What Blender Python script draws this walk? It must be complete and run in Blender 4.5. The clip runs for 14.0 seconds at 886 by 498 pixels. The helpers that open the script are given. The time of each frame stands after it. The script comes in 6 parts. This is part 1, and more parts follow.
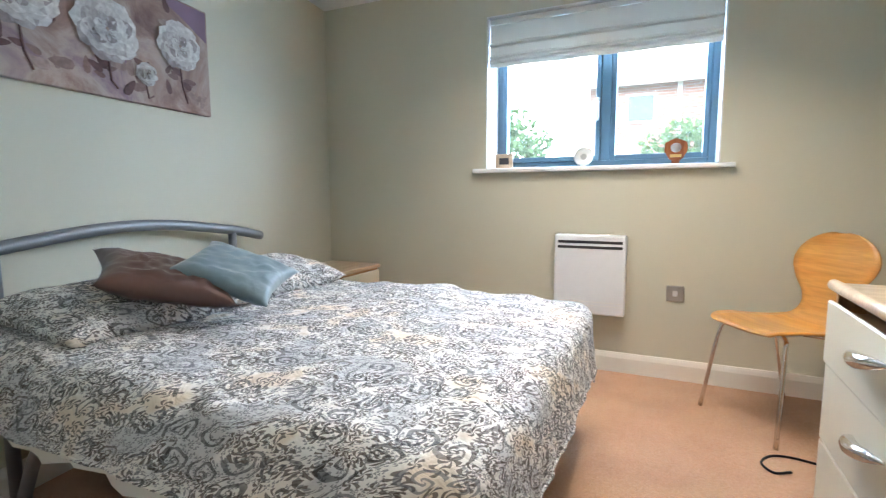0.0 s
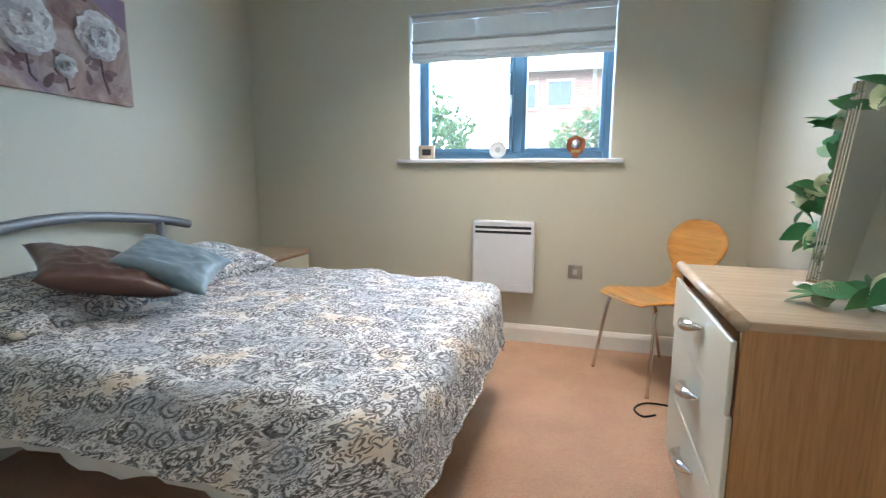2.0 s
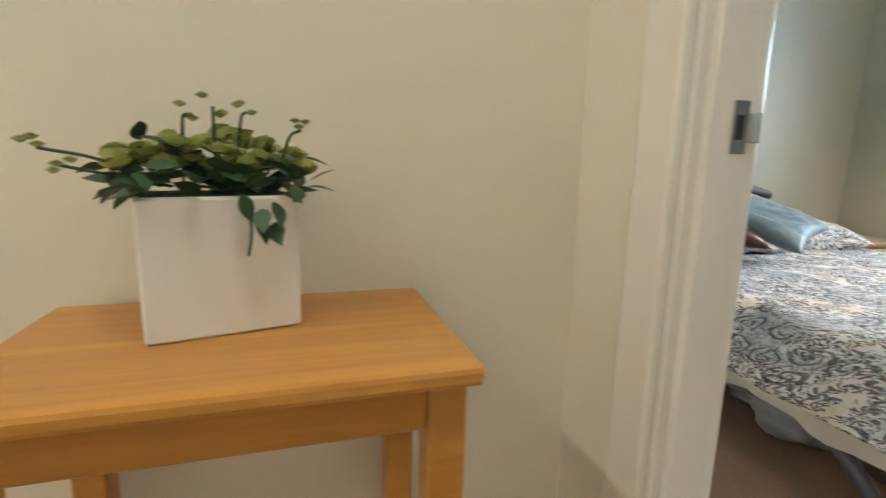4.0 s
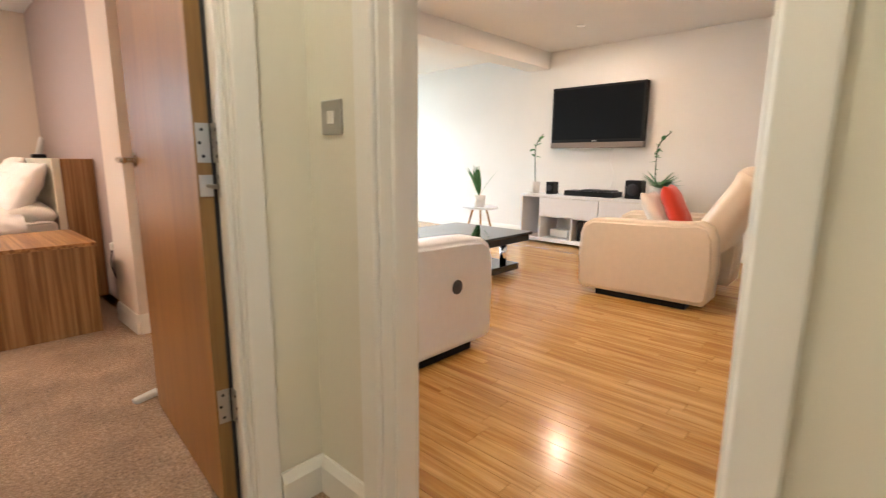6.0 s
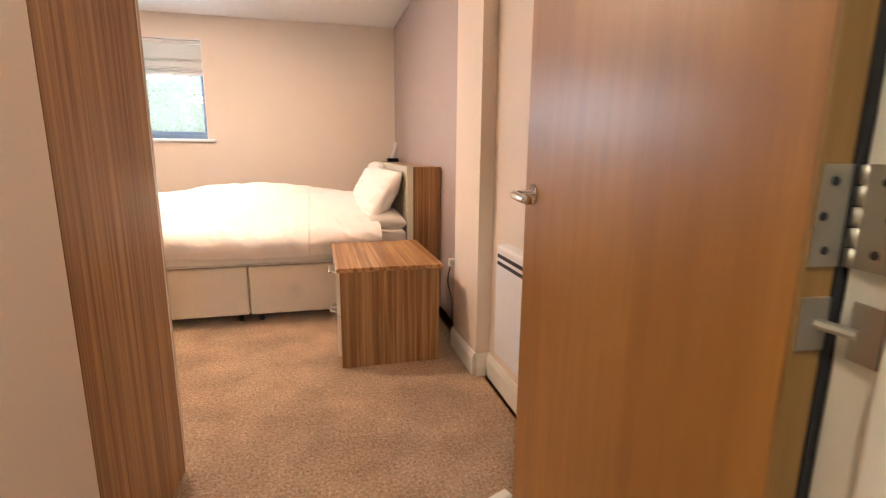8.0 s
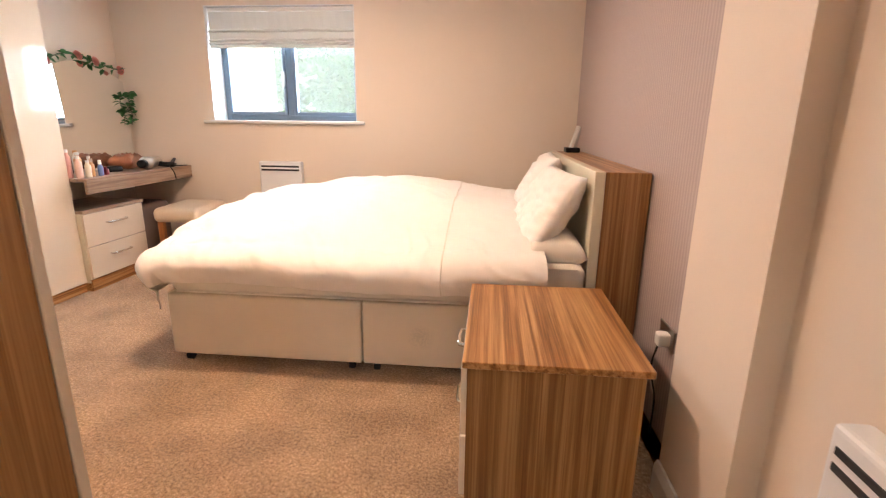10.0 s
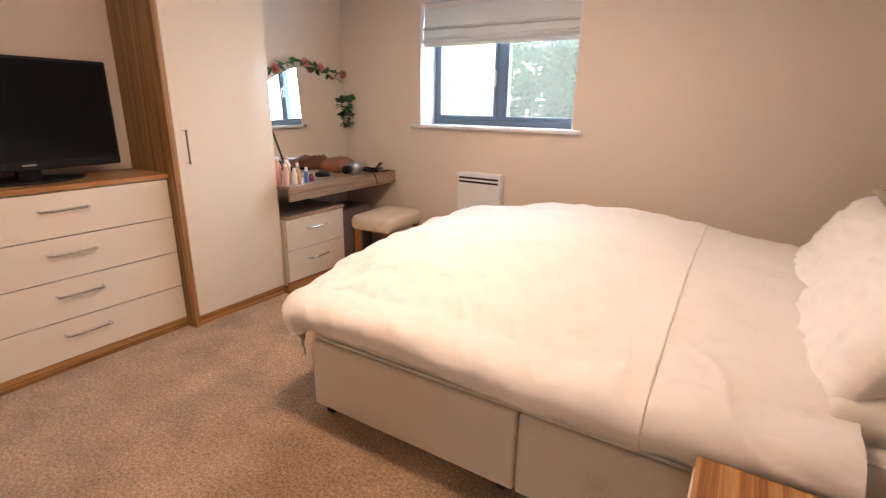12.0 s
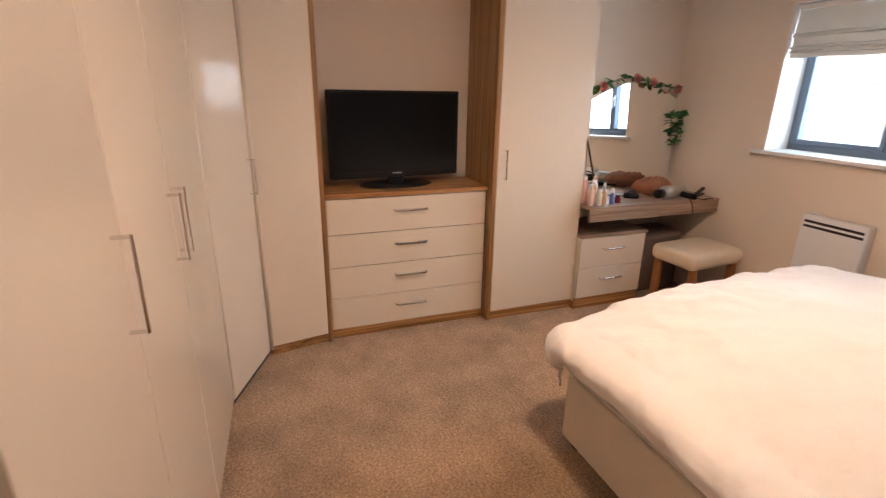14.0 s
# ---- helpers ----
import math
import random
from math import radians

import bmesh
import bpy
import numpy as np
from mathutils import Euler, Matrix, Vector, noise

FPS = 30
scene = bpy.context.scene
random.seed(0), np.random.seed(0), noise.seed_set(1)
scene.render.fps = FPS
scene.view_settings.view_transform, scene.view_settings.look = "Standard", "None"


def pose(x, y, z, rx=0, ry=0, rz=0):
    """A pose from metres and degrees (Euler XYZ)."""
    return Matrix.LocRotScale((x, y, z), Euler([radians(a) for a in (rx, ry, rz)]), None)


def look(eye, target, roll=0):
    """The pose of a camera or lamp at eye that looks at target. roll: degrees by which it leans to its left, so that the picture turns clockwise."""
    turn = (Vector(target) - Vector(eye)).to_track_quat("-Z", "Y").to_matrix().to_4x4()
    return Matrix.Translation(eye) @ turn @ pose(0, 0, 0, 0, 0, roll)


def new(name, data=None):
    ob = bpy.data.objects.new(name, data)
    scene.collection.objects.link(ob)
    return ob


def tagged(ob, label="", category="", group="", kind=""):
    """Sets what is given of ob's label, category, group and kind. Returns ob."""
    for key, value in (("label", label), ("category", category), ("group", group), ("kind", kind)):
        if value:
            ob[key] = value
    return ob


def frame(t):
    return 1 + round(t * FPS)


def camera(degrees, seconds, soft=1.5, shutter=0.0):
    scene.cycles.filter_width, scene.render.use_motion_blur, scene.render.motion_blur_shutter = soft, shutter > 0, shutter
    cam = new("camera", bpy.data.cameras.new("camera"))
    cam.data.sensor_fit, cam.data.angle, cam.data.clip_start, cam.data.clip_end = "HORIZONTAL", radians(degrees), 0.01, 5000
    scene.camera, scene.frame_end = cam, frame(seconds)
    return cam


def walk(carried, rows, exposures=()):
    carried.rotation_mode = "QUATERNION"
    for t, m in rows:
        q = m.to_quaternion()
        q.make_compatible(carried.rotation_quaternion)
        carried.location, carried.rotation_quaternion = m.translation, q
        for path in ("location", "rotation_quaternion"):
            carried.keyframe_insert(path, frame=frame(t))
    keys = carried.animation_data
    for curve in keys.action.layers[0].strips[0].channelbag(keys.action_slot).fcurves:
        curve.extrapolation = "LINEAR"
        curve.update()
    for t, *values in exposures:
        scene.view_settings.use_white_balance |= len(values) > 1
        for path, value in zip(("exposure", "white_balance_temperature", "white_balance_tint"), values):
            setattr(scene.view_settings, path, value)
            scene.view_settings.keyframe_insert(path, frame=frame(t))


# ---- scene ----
cam = camera(84.9, 14.0, soft=1.2, shutter=0.2)
PATH = [
    (0, (-0.357, -2.475, 1.031), (0.474, -4.28, 0.81), -0.2),
    (0.5, (-0.395, -2.476, 1.054), (0.219, -4.364, 0.818), -0.2),
    (1, (-0.426, -2.429, 1.081), (0.014, -4.364, 0.826), -0.1),
    (1.5, (-0.445, -2.357, 1.112), (-0.049, -4.296, 0.826), 0.1),
    (2, (-0.464, -2.273, 1.105), (0.092, -4.169, 0.794), 0.2),
    (2.5, (-0.476, -2.23, 1.052), (0.461, -3.967, 0.726), 0.1),
    (3, (-0.476, -2.169, 0.992), (0.917, -3.566, 0.661), 0.0),
    (3.5, (-0.471, -2.051, 0.975), (1.23, -3.047, 0.638), 0.5),
    (4, (-0.453, -1.899, 0.974), (1.43, -2.466, 0.608), 1.3),
    (4.2, (-0.434, -1.841, 0.971), (1.496, -2.225, 0.612), 1.4),
    (6.3, (-0.538, -1.072, 1.016), (0.727, 0.434, 0.652), 0.4),
    (6.5, (-0.546, -0.992, 1.026), (0.613, 0.596, 0.661), 0.5),
    (7, (-0.553, -0.743, 1.035), (0.341, 1.008, 0.669), 0.5),
    (7.5, (-0.509, -0.501, 1.057), (0.164, 1.345, 0.682), 0.2),
    (8, (-0.494, -0.243, 1.097), (-0.001, 1.655, 0.702), 0.5),
    (8.2, (-0.48, -0.127, 1.092), (-0.055, 1.786, 0.691), 0.6),
    (10.3, (-0.346, 1.002, 1.22), (-0.642, 2.911, 0.702), 0.8),
    (10.5, (-0.34, 1.098, 1.241), (-0.717, 2.99, 0.715), 0.9),
    (11, (-0.369, 1.311, 1.268), (-0.945, 3.149, 0.732), 1.1),
    (11.5, (-0.395, 1.469, 1.308), (-1.167, 3.228, 0.751), 1.0),
    (12, (-0.431, 1.632, 1.35), (-1.44, 3.262, 0.78), 0.9),
    (12.5, (-0.456, 1.739, 1.406), (-1.682, 3.206, 0.819), 0.9),
    (13, (-0.434, 1.8, 1.47), (-1.889, 3.033, 0.867), 0.9),
    (13.5, (-0.406, 1.8, 1.525), (-2.042, 2.77, 0.906), 1.0),
    (14, (-0.367, 1.765, 1.557), (-2.144, 2.436, 0.929), 1.0),
]
EXPOSURE = [(0, 0.78, 5850, 11), (1, 0.64, 5600, 10), (2, 0.54, 5650, 10), (2.5, 0.5, 5850, 10), (3, 0.62, 6050, 11), (4.2, 0.92, 6100, 9), (6.3, 0.76, 6500, 10), (7, 0.9, 6500, 10), (8.2, 0.82, 6700, 11), (10.5, 0.6, 6750, 13), (11.5, 0.35, 6650, 14), (12.5, 0.08, 6550, 14), (14, -0.1, 6850, 15)]
walk(cam, [(t, look(eye, target, roll)) for t, eye, target, roll in PATH], EXPOSURE)

# ---- light ----
world = bpy.data.worlds.new("sky")
scene.world = world
world.use_nodes = True
wn = world.node_tree
sky = wn.nodes.new("ShaderNodeTexSky")
sky.sky_type = "NISHITA"
sky.sun_disc = False
sky.sun_elevation, sky.sun_rotation = radians(56), radians(310)
wn.links.new(sky.outputs[0], wn.nodes["Background"].inputs[0])
wn.nodes["Background"].inputs[1].default_value = 0.15

sun = new("sun", bpy.data.lights.new("sun", "SUN"))
sun.data.energy, sun.data.angle, sun.data.color = 3.0, radians(12), (1.0, 0.95, 0.88)
sun.matrix_world = look((0, 0, 0), (0.42, -0.35, -0.83))


def window_lamp(name, x, y, z, rz, w, h, power, color):
    """Sky light that comes in through a window's opening."""
    ld = bpy.data.lights.new(name, "AREA")
    ld.shape, ld.size, ld.size_y, ld.energy, ld.color = "RECTANGLE", w, h, power, color
    ob = new(name, ld)
    ob.matrix_world = pose(x, y, z, 90, 0, rz)
    return ob


DAY = (0.56, 0.79, 1.0)
WARM = (1.0, 0.725, 0.53)
window_lamp("window_light_1", 0.03, -5.73, 1.62, 0, 1.25, 0.85, 40, DAY)
window_lamp("window_light_2", -2.14, 5.37, 1.62, 180, 1.2, 0.85, 34, DAY)
window_lamp("window_light_3", 3.0, 5.9, 1.5, 180, 3.0, 1.9, 42, DAY)

# ---- materials ----


def material(name):
    m = bpy.data.materials.new(name)
    m.use_nodes = True
    return m, m.node_tree, m.node_tree.nodes["Principled BSDF"]


def node(nt, kind, **inputs):
    n = nt.nodes.new(kind)
    for k, v in inputs.items():
        n.inputs[k.replace("_", " ")].default_value = v
    return n


def coords(nt, scale=(1, 1, 1)):
    tc = nt.nodes.new("ShaderNodeTexCoord")
    mp = nt.nodes.new("ShaderNodeMapping")
    mp.inputs["Scale"].default_value = scale
    nt.links.new(tc.outputs["Object"], mp.inputs[0])
    return mp


def ramp(nt, stops):
    r = nt.nodes.new("ShaderNodeValToRGB")
    while len(r.color_ramp.elements) < len(stops):
        r.color_ramp.elements.new(0.5)
    for e, (p, c) in zip(r.color_ramp.elements, stops):
        e.position, e.color = p, (*c, 1)
    return r


def mixed(nt, fac, a, b, kind="MIX"):
    m = nt.nodes.new("ShaderNodeMix")
    m.data_type, m.blend_type = "RGBA", kind
    for sock, v in ((m.inputs[0], fac), (m.inputs[6], a), (m.inputs[7], b)):
        if isinstance(v, (int, float)):
            sock.default_value = v
        elif isinstance(v, tuple):
            sock.default_value = (*v, 1)
        else:
            nt.links.new(v, sock)
    return m.outputs[2]


def bump(nt, bsdf, height, strength, distance):
    b = nt.nodes.new("ShaderNodeBump")
    b.inputs["Strength"].default_value, b.inputs["Distance"].default_value = strength, distance
    nt.links.new(height, b.inputs["Height"])
    nt.links.new(b.outputs[0], bsdf.inputs["Normal"])


def painted(name, color, rough=0.6, vary=0.06, grain=0.0006, scale=350, stain=1.3):
    """Paint or plain coated surface: roller texture and slow unevenness."""
    m, nt, p = material(name)
    mp = coords(nt)
    big = node(nt, "ShaderNodeTexNoise", Scale=stain, Detail=5.0)
    fine = node(nt, "ShaderNodeTexNoise", Scale=scale, Detail=2.0)
    for n in (big, fine):
        nt.links.new(mp.outputs[0], n.inputs["Vector"])
    dark = tuple(c * (1 - vary) for c in color)
    light = tuple(min(1, c * (1 + vary)) for c in color)
    nt.links.new(mixed(nt, big.outputs["Fac"], dark, light), p.inputs["Base Color"])
    p.inputs["Roughness"].default_value = rough
    bump(nt, p, fine.outputs["Fac"], 0.35, grain)
    return m


def carpet(name, a, b, c, lo=0.76):
    """Tufted pile: light and dark flecks, brushed patches."""
    m, nt, p = material(name)
    mp = coords(nt)
    f1 = node(nt, "ShaderNodeTexNoise", Scale=84.0, Detail=7.0, Roughness=0.95)
    f2 = node(nt, "ShaderNodeTexNoise", Scale=3.2, Detail=4.0, Roughness=0.6)
    f3 = node(nt, "ShaderNodeTexVoronoi", Scale=240.0)
    for n in (f1, f2, f3):
        nt.links.new(mp.outputs[0], n.inputs["Vector"])
    r = ramp(nt, [(0.39, a), (0.5, b), (0.61, c)])
    nt.links.new(f1.outputs["Fac"], r.inputs[0])
    r2 = ramp(nt, [(0.36, (lo, lo * 0.975, lo * 0.95)), (0.62, (1.12, 1.11, 1.09))])
    nt.links.new(f2.outputs["Fac"], r2.inputs[0])
    nt.links.new(mixed(nt, 1.0, r.outputs[0], r2.outputs[0], "MULTIPLY"), p.inputs["Base Color"])
    p.inputs["Roughness"].default_value = 0.95
    p.inputs["Specular IOR Level"].default_value = 0.1
    p.inputs["Sheen Weight"].default_value = 0.25
    bump(nt, p, f1.outputs["Fac"], 0.7, 0.008)
    return m


def wood(name, a, b, axis="z", rough=0.4, fine=26.0, coat=0.0, streak=None, stretch=0.06, pores=0.86):
    """Wood or wood-print veneer with its grain along one local axis."""
    m, nt, p = material(name)
    s = {"x": (stretch, 1, 1), "y": (1, stretch, 1), "z": (1, 1, stretch)}[axis]
    mp = coords(nt, s)
    info = nt.nodes.new("ShaderNodeObjectInfo")
    off = nt.nodes.new("ShaderNodeVectorMath")
    off.operation = "ADD"
    sc = nt.nodes.new("ShaderNodeMath")
    sc.operation = "MULTIPLY"
    sc.inputs[1].default_value = 17.0
    nt.links.new(info.outputs["Random"], sc.inputs[0])
    nt.links.new(mp.outputs[0], off.inputs[0])
    nt.links.new(sc.outputs[0], off.inputs[1])
    n1 = node(nt, "ShaderNodeTexNoise", Scale=fine, Detail=6.0, Roughness=0.65, Distortion=0.4)
    n2 = node(nt, "ShaderNodeTexNoise", Scale=fine * 5, Detail=3.0)
    for n in (n1, n2):
        nt.links.new(off.outputs[0], n.inputs["Vector"])
    mid = tuple((x + y) / 2 for x, y in zip(a, b))
    r = ramp(nt, [(0.32, streak or a), (0.45, a), (0.55, mid), (0.7, b)])
    nt.links.new(n1.outputs["Fac"], r.inputs[0])
    r2 = ramp(nt, [(0.3, (pores, pores * 0.98, pores * 0.95)), (0.6, (1.05, 1.05, 1.05))])
    nt.links.new(n2.outputs["Fac"], r2.inputs[0])
    nt.links.new(mixed(nt, 1.0, r.outputs[0], r2.outputs[0], "MULTIPLY"), p.inputs["Base Color"])
    p.inputs["Roughness"].default_value = rough
    p.inputs["Coat Weight"].default_value = coat
    p.inputs["Coat Roughness"].default_value = 0.12
    bump(nt, p, n2.outputs["Fac"], 0.15, 0.0008)
    return m


def cloth(name, color, weave=900.0, vary=0.06, sheen=0.2, rough=0.9, folds=0.0):
    m, nt, p = material(name)
    mp = coords(nt)
    w = node(nt, "ShaderNodeTexNoise", Scale=weave, Detail=2.0)
    b = node(nt, "ShaderNodeTexNoise", Scale=5.0, Detail=5.0)
    for n in (w, b):
        nt.links.new(mp.outputs[0], n.inputs["Vector"])
    lo, hi = tuple(c * (1 - vary) for c in color), tuple(min(1, c * (1 + vary)) for c in color)
    nt.links.new(mixed(nt, b.outputs["Fac"], lo, hi), p.inputs["Base Color"])
    p.inputs["Roughness"].default_value, p.inputs["Sheen Weight"].default_value = rough, sheen
    if folds:
        f = node(nt, "ShaderNodeTexNoise", Scale=7.0, Detail=2.5, Distortion=1.2)
        nt.links.new(mp.outputs[0], f.inputs["Vector"])
        bump(nt, p, f.outputs["Fac"], folds, 0.02)
    else:
        bump(nt, p, w.outputs["Fac"], 0.3, 0.001)
    return m


def plain(name, color, rough=0.5, metal=0.0, coat=0.0, vary=0.03, emission=0.0):
    m, nt, p = material(name)
    mp = coords(nt)
    n = node(nt, "ShaderNodeTexNoise", Scale=22.0, Detail=4.0)
    nt.links.new(mp.outputs[0], n.inputs["Vector"])
    lo, hi = tuple(c * (1 - vary) for c in color), tuple(min(1, c * (1 + vary)) for c in color)
    nt.links.new(mixed(nt, n.outputs["Fac"], lo, hi), p.inputs["Base Color"])
    r = nt.nodes.new("ShaderNodeMapRange")
    r.inputs["To Min"].default_value, r.inputs["To Max"].default_value = rough * 0.85, min(1, rough * 1.15)
    nt.links.new(n.outputs["Fac"], r.inputs[0])
    nt.links.new(r.outputs[0], p.inputs["Roughness"])
    p.inputs["Metallic"].default_value, p.inputs["Coat Weight"].default_value = metal, coat
    if emission:
        p.inputs["Emission Color"].default_value, p.inputs["Emission Strength"].default_value = (*color, 1), emission
    return m


def glass(name, tint=(1, 1, 1), rough=0.0, glare=0.008):
    """Window glass; a faint translucent veil imitates lens glare over the bright view."""
    m, nt, p = material(name)
    t = nt.nodes.new("ShaderNodeBsdfTransparent")
    t.inputs[0].default_value = (*tint, 1)
    g = nt.nodes.new("ShaderNodeBsdfGlossy")
    g.inputs["Roughness"].default_value = rough
    mx = nt.nodes.new("ShaderNodeMixShader")
    mx.inputs[0].default_value = 0.05
    nt.links.new(t.outputs[0], mx.inputs[1])
    nt.links.new(g.outputs[0], mx.inputs[2])
    veil = nt.nodes.new("ShaderNodeBsdfTranslucent")
    veil.inputs[0].default_value = (1.0, 0.90, 0.80, 1)
    glare_mix = nt.nodes.new("ShaderNodeMixShader")
    glare_mix.inputs[0].default_value = glare
    nt.links.new(mx.outputs[0], glare_mix.inputs[1])
    nt.links.new(veil.outputs[0], glare_mix.inputs[2])
    nt.links.new(glare_mix.outputs[0], nt.nodes["Material Output"].inputs[0])
    return m


def paisley(name):
    """White cotton printed all over with curled scrolls, rosettes and sprigs in grey, black and brown."""
    m, nt, p = material(name)
    tc = nt.nodes.new("ShaderNodeTexCoord")

    def math(op, a, b=0.0, c=0.0):
        n = nt.nodes.new("ShaderNodeMath")
        n.operation = op
        for s, v in zip(n.inputs, (a, b, c)):
            if isinstance(v, float):
                s.default_value = v
            else:
                nt.links.new(v, s)
        return n.outputs[0]

    xyz = nt.nodes.new("ShaderNodeSeparateXYZ")
    nt.links.new(tc.outputs["Object"], xyz.inputs[0])
    flat = nt.nodes.new("ShaderNodeCombineXYZ")
    nt.links.new(math("ADD", xyz.outputs[0], xyz.outputs[2]), flat.inputs[0])
    nt.links.new(math("SUBTRACT", xyz.outputs[1], xyz.outputs[2]), flat.inputs[1])
    warp = node(nt, "ShaderNodeTexNoise", Scale=9.0, Detail=2.0)
    nt.links.new(flat.outputs[0], warp.inputs["Vector"])
    va = nt.nodes.new("ShaderNodeVectorMath")
    va.operation = "MULTIPLY_ADD"
    va.inputs[1].default_value = (0.09, 0.09, 0.0)
    nt.links.new(warp.outputs["Color"], va.inputs[0])
    nt.links.new(flat.outputs[0], va.inputs[2])

    def motif(scale, arms, twist, width, reach):
        """Curled arms round the middle of each cell: (ink, cell colour, distance)."""
        cell = node(nt, "ShaderNodeTexVoronoi", Scale=scale, Randomness=0.9)
        cell.voronoi_dimensions = "2D"
        nt.links.new(va.outputs[0], cell.inputs["Vector"])
        rel = nt.nodes.new("ShaderNodeVectorMath")
        rel.operation = "SUBTRACT"
        nt.links.new(va.outputs[0], rel.inputs[0])
        nt.links.new(cell.outputs["Position"], rel.inputs[1])
        sp = nt.nodes.new("ShaderNodeSeparateXYZ")
        nt.links.new(rel.outputs[0], sp.inputs[0])
        ang = math("ARCTAN2", sp.outputs[1], sp.outputs[0])
        d = cell.outputs["Distance"]
        wave = math("SINE", math("MULTIPLY_ADD", ang, arms, math("MULTIPLY", math("POWER", d, 0.7), twist)))
        ink = math("MULTIPLY", math("GREATER_THAN", wave, width), math("LESS_THAN", d, reach))
        return ink, cell.outputs["Color"], d

    curl, tint, d1 = motif(11.0, 2.0, 25.0, 0.36, 0.50)
    petal, tint2, d2 = motif(24.0, 5.0, 10.0, 0.05, 0.46)
    speck, tint3, d3 = motif(58.0, 3.0, 4.0, -0.1, 0.45)
    patch = node(nt, "ShaderNodeTexNoise", Scale=4.5, Detail=3.0)
    fine = node(nt, "ShaderNodeTexNoise", Scale=60.0, Detail=3.0)
    for n in (patch, fine):
        nt.links.new(flat.outputs[0], n.inputs["Vector"])
    f = patch.outputs["Fac"]
    pick = ramp(nt, [(0.2, (0.014, 0.012, 0.014)), (0.42, (0.06, 0.062, 0.075)), (0.56, (0.05, 0.026, 0.018)), (0.74, (0.11, 0.11, 0.13))])
    pick.color_ramp.interpolation = "CONSTANT"
    nt.links.new(tint, pick.inputs[0])
    ground = ramp(nt, [(0.36, (0.77, 0.66, 0.54)), (0.43, (0.82, 0.78, 0.73)), (0.53, (0.78, 0.76, 0.74)), (0.60, (0.56, 0.56, 0.57))])
    nt.links.new(f, ground.inputs[0])
    worn = math("MULTIPLY_ADD", fine.outputs["Fac"], 0.5, 0.5)
    col = mixed(nt, math("MULTIPLY", math("MULTIPLY", speck, math("GREATER_THAN", f, 0.43)), 0.75), ground.outputs[0], (0.15, 0.15, 0.17))
    col = mixed(nt, math("MULTIPLY", math("MULTIPLY", petal, math("LESS_THAN", f, 0.58)), 0.85), col, (0.085, 0.062, 0.052))
    col = mixed(nt, math("MULTIPLY", math("MULTIPLY", math("MULTIPLY", curl, worn), math("GREATER_THAN", warp.outputs["Fac"], 0.44)), 0.95), col, pick.outputs[0])
    nt.links.new(col, p.inputs["Base Color"])
    p.inputs["Roughness"].default_value, p.inputs["Sheen Weight"].default_value = 0.85, 0.15
    fo = node(nt, "ShaderNodeTexNoise", Scale=13.0, Detail=4.0, Distortion=1.5)
    nt.links.new(tc.outputs["Object"], fo.inputs["Vector"])
    bump(nt, p, fo.outputs["Fac"], 0.6, 0.035)
    return m


def divan_cloth(name, color, motif):
    """Woven ticking with scattered pale embroidered sprays."""
    m = cloth(name, color, 420, 0.06)
    nt = m.node_tree
    p = nt.nodes["Principled BSDF"]
    base = p.inputs["Base Color"].links[0].from_socket
    tc = nt.nodes.new("ShaderNodeTexCoord")
    v = node(nt, "ShaderNodeTexVoronoi", Scale=2.6)
    lace = node(nt, "ShaderNodeTexNoise", Scale=38.0, Detail=4.0, Distortion=2.0)
    for n in (v, lace):
        nt.links.new(tc.outputs["Object"], n.inputs["Vector"])
    r1 = ramp(nt, [(0.16, (1, 1, 1)), (0.25, (0, 0, 0))])
    nt.links.new(v.outputs["Distance"], r1.inputs[0])
    r2 = ramp(nt, [(0.42, (0.15, 0.15, 0.15)), (0.56, (0.75, 0.75, 0.75))])
    nt.links.new(lace.outputs["Fac"], r2.inputs[0])
    nt.links.new(mixed(nt, mixed(nt, 1.0, r1.outputs[0], r2.outputs[0], "MULTIPLY"), base, motif), p.inputs["Base Color"])
    return m


def by_island(name, stops, rough=0.7):
    """Painted strokes, each of its own tone."""
    m, nt, p = material(name)
    g = nt.nodes.new("ShaderNodeNewGeometry")
    r = ramp(nt, stops)
    nt.links.new(g.outputs["Random Per Island"], r.inputs[0])
    n = node(nt, "ShaderNodeTexNoise", Scale=45.0, Detail=4.0)
    tc = nt.nodes.new("ShaderNodeTexCoord")
    nt.links.new(tc.outputs["Object"], n.inputs["Vector"])
    r2 = ramp(nt, [(0.3, (0.7, 0.68, 0.68)), (0.7, (1.1, 1.1, 1.1))])
    nt.links.new(n.outputs["Fac"], r2.inputs[0])
    nt.links.new(mixed(nt, 1.0, r.outputs[0], r2.outputs[0], "MULTIPLY"), p.inputs["Base Color"])
    p.inputs["Roughness"].default_value = rough
    return m


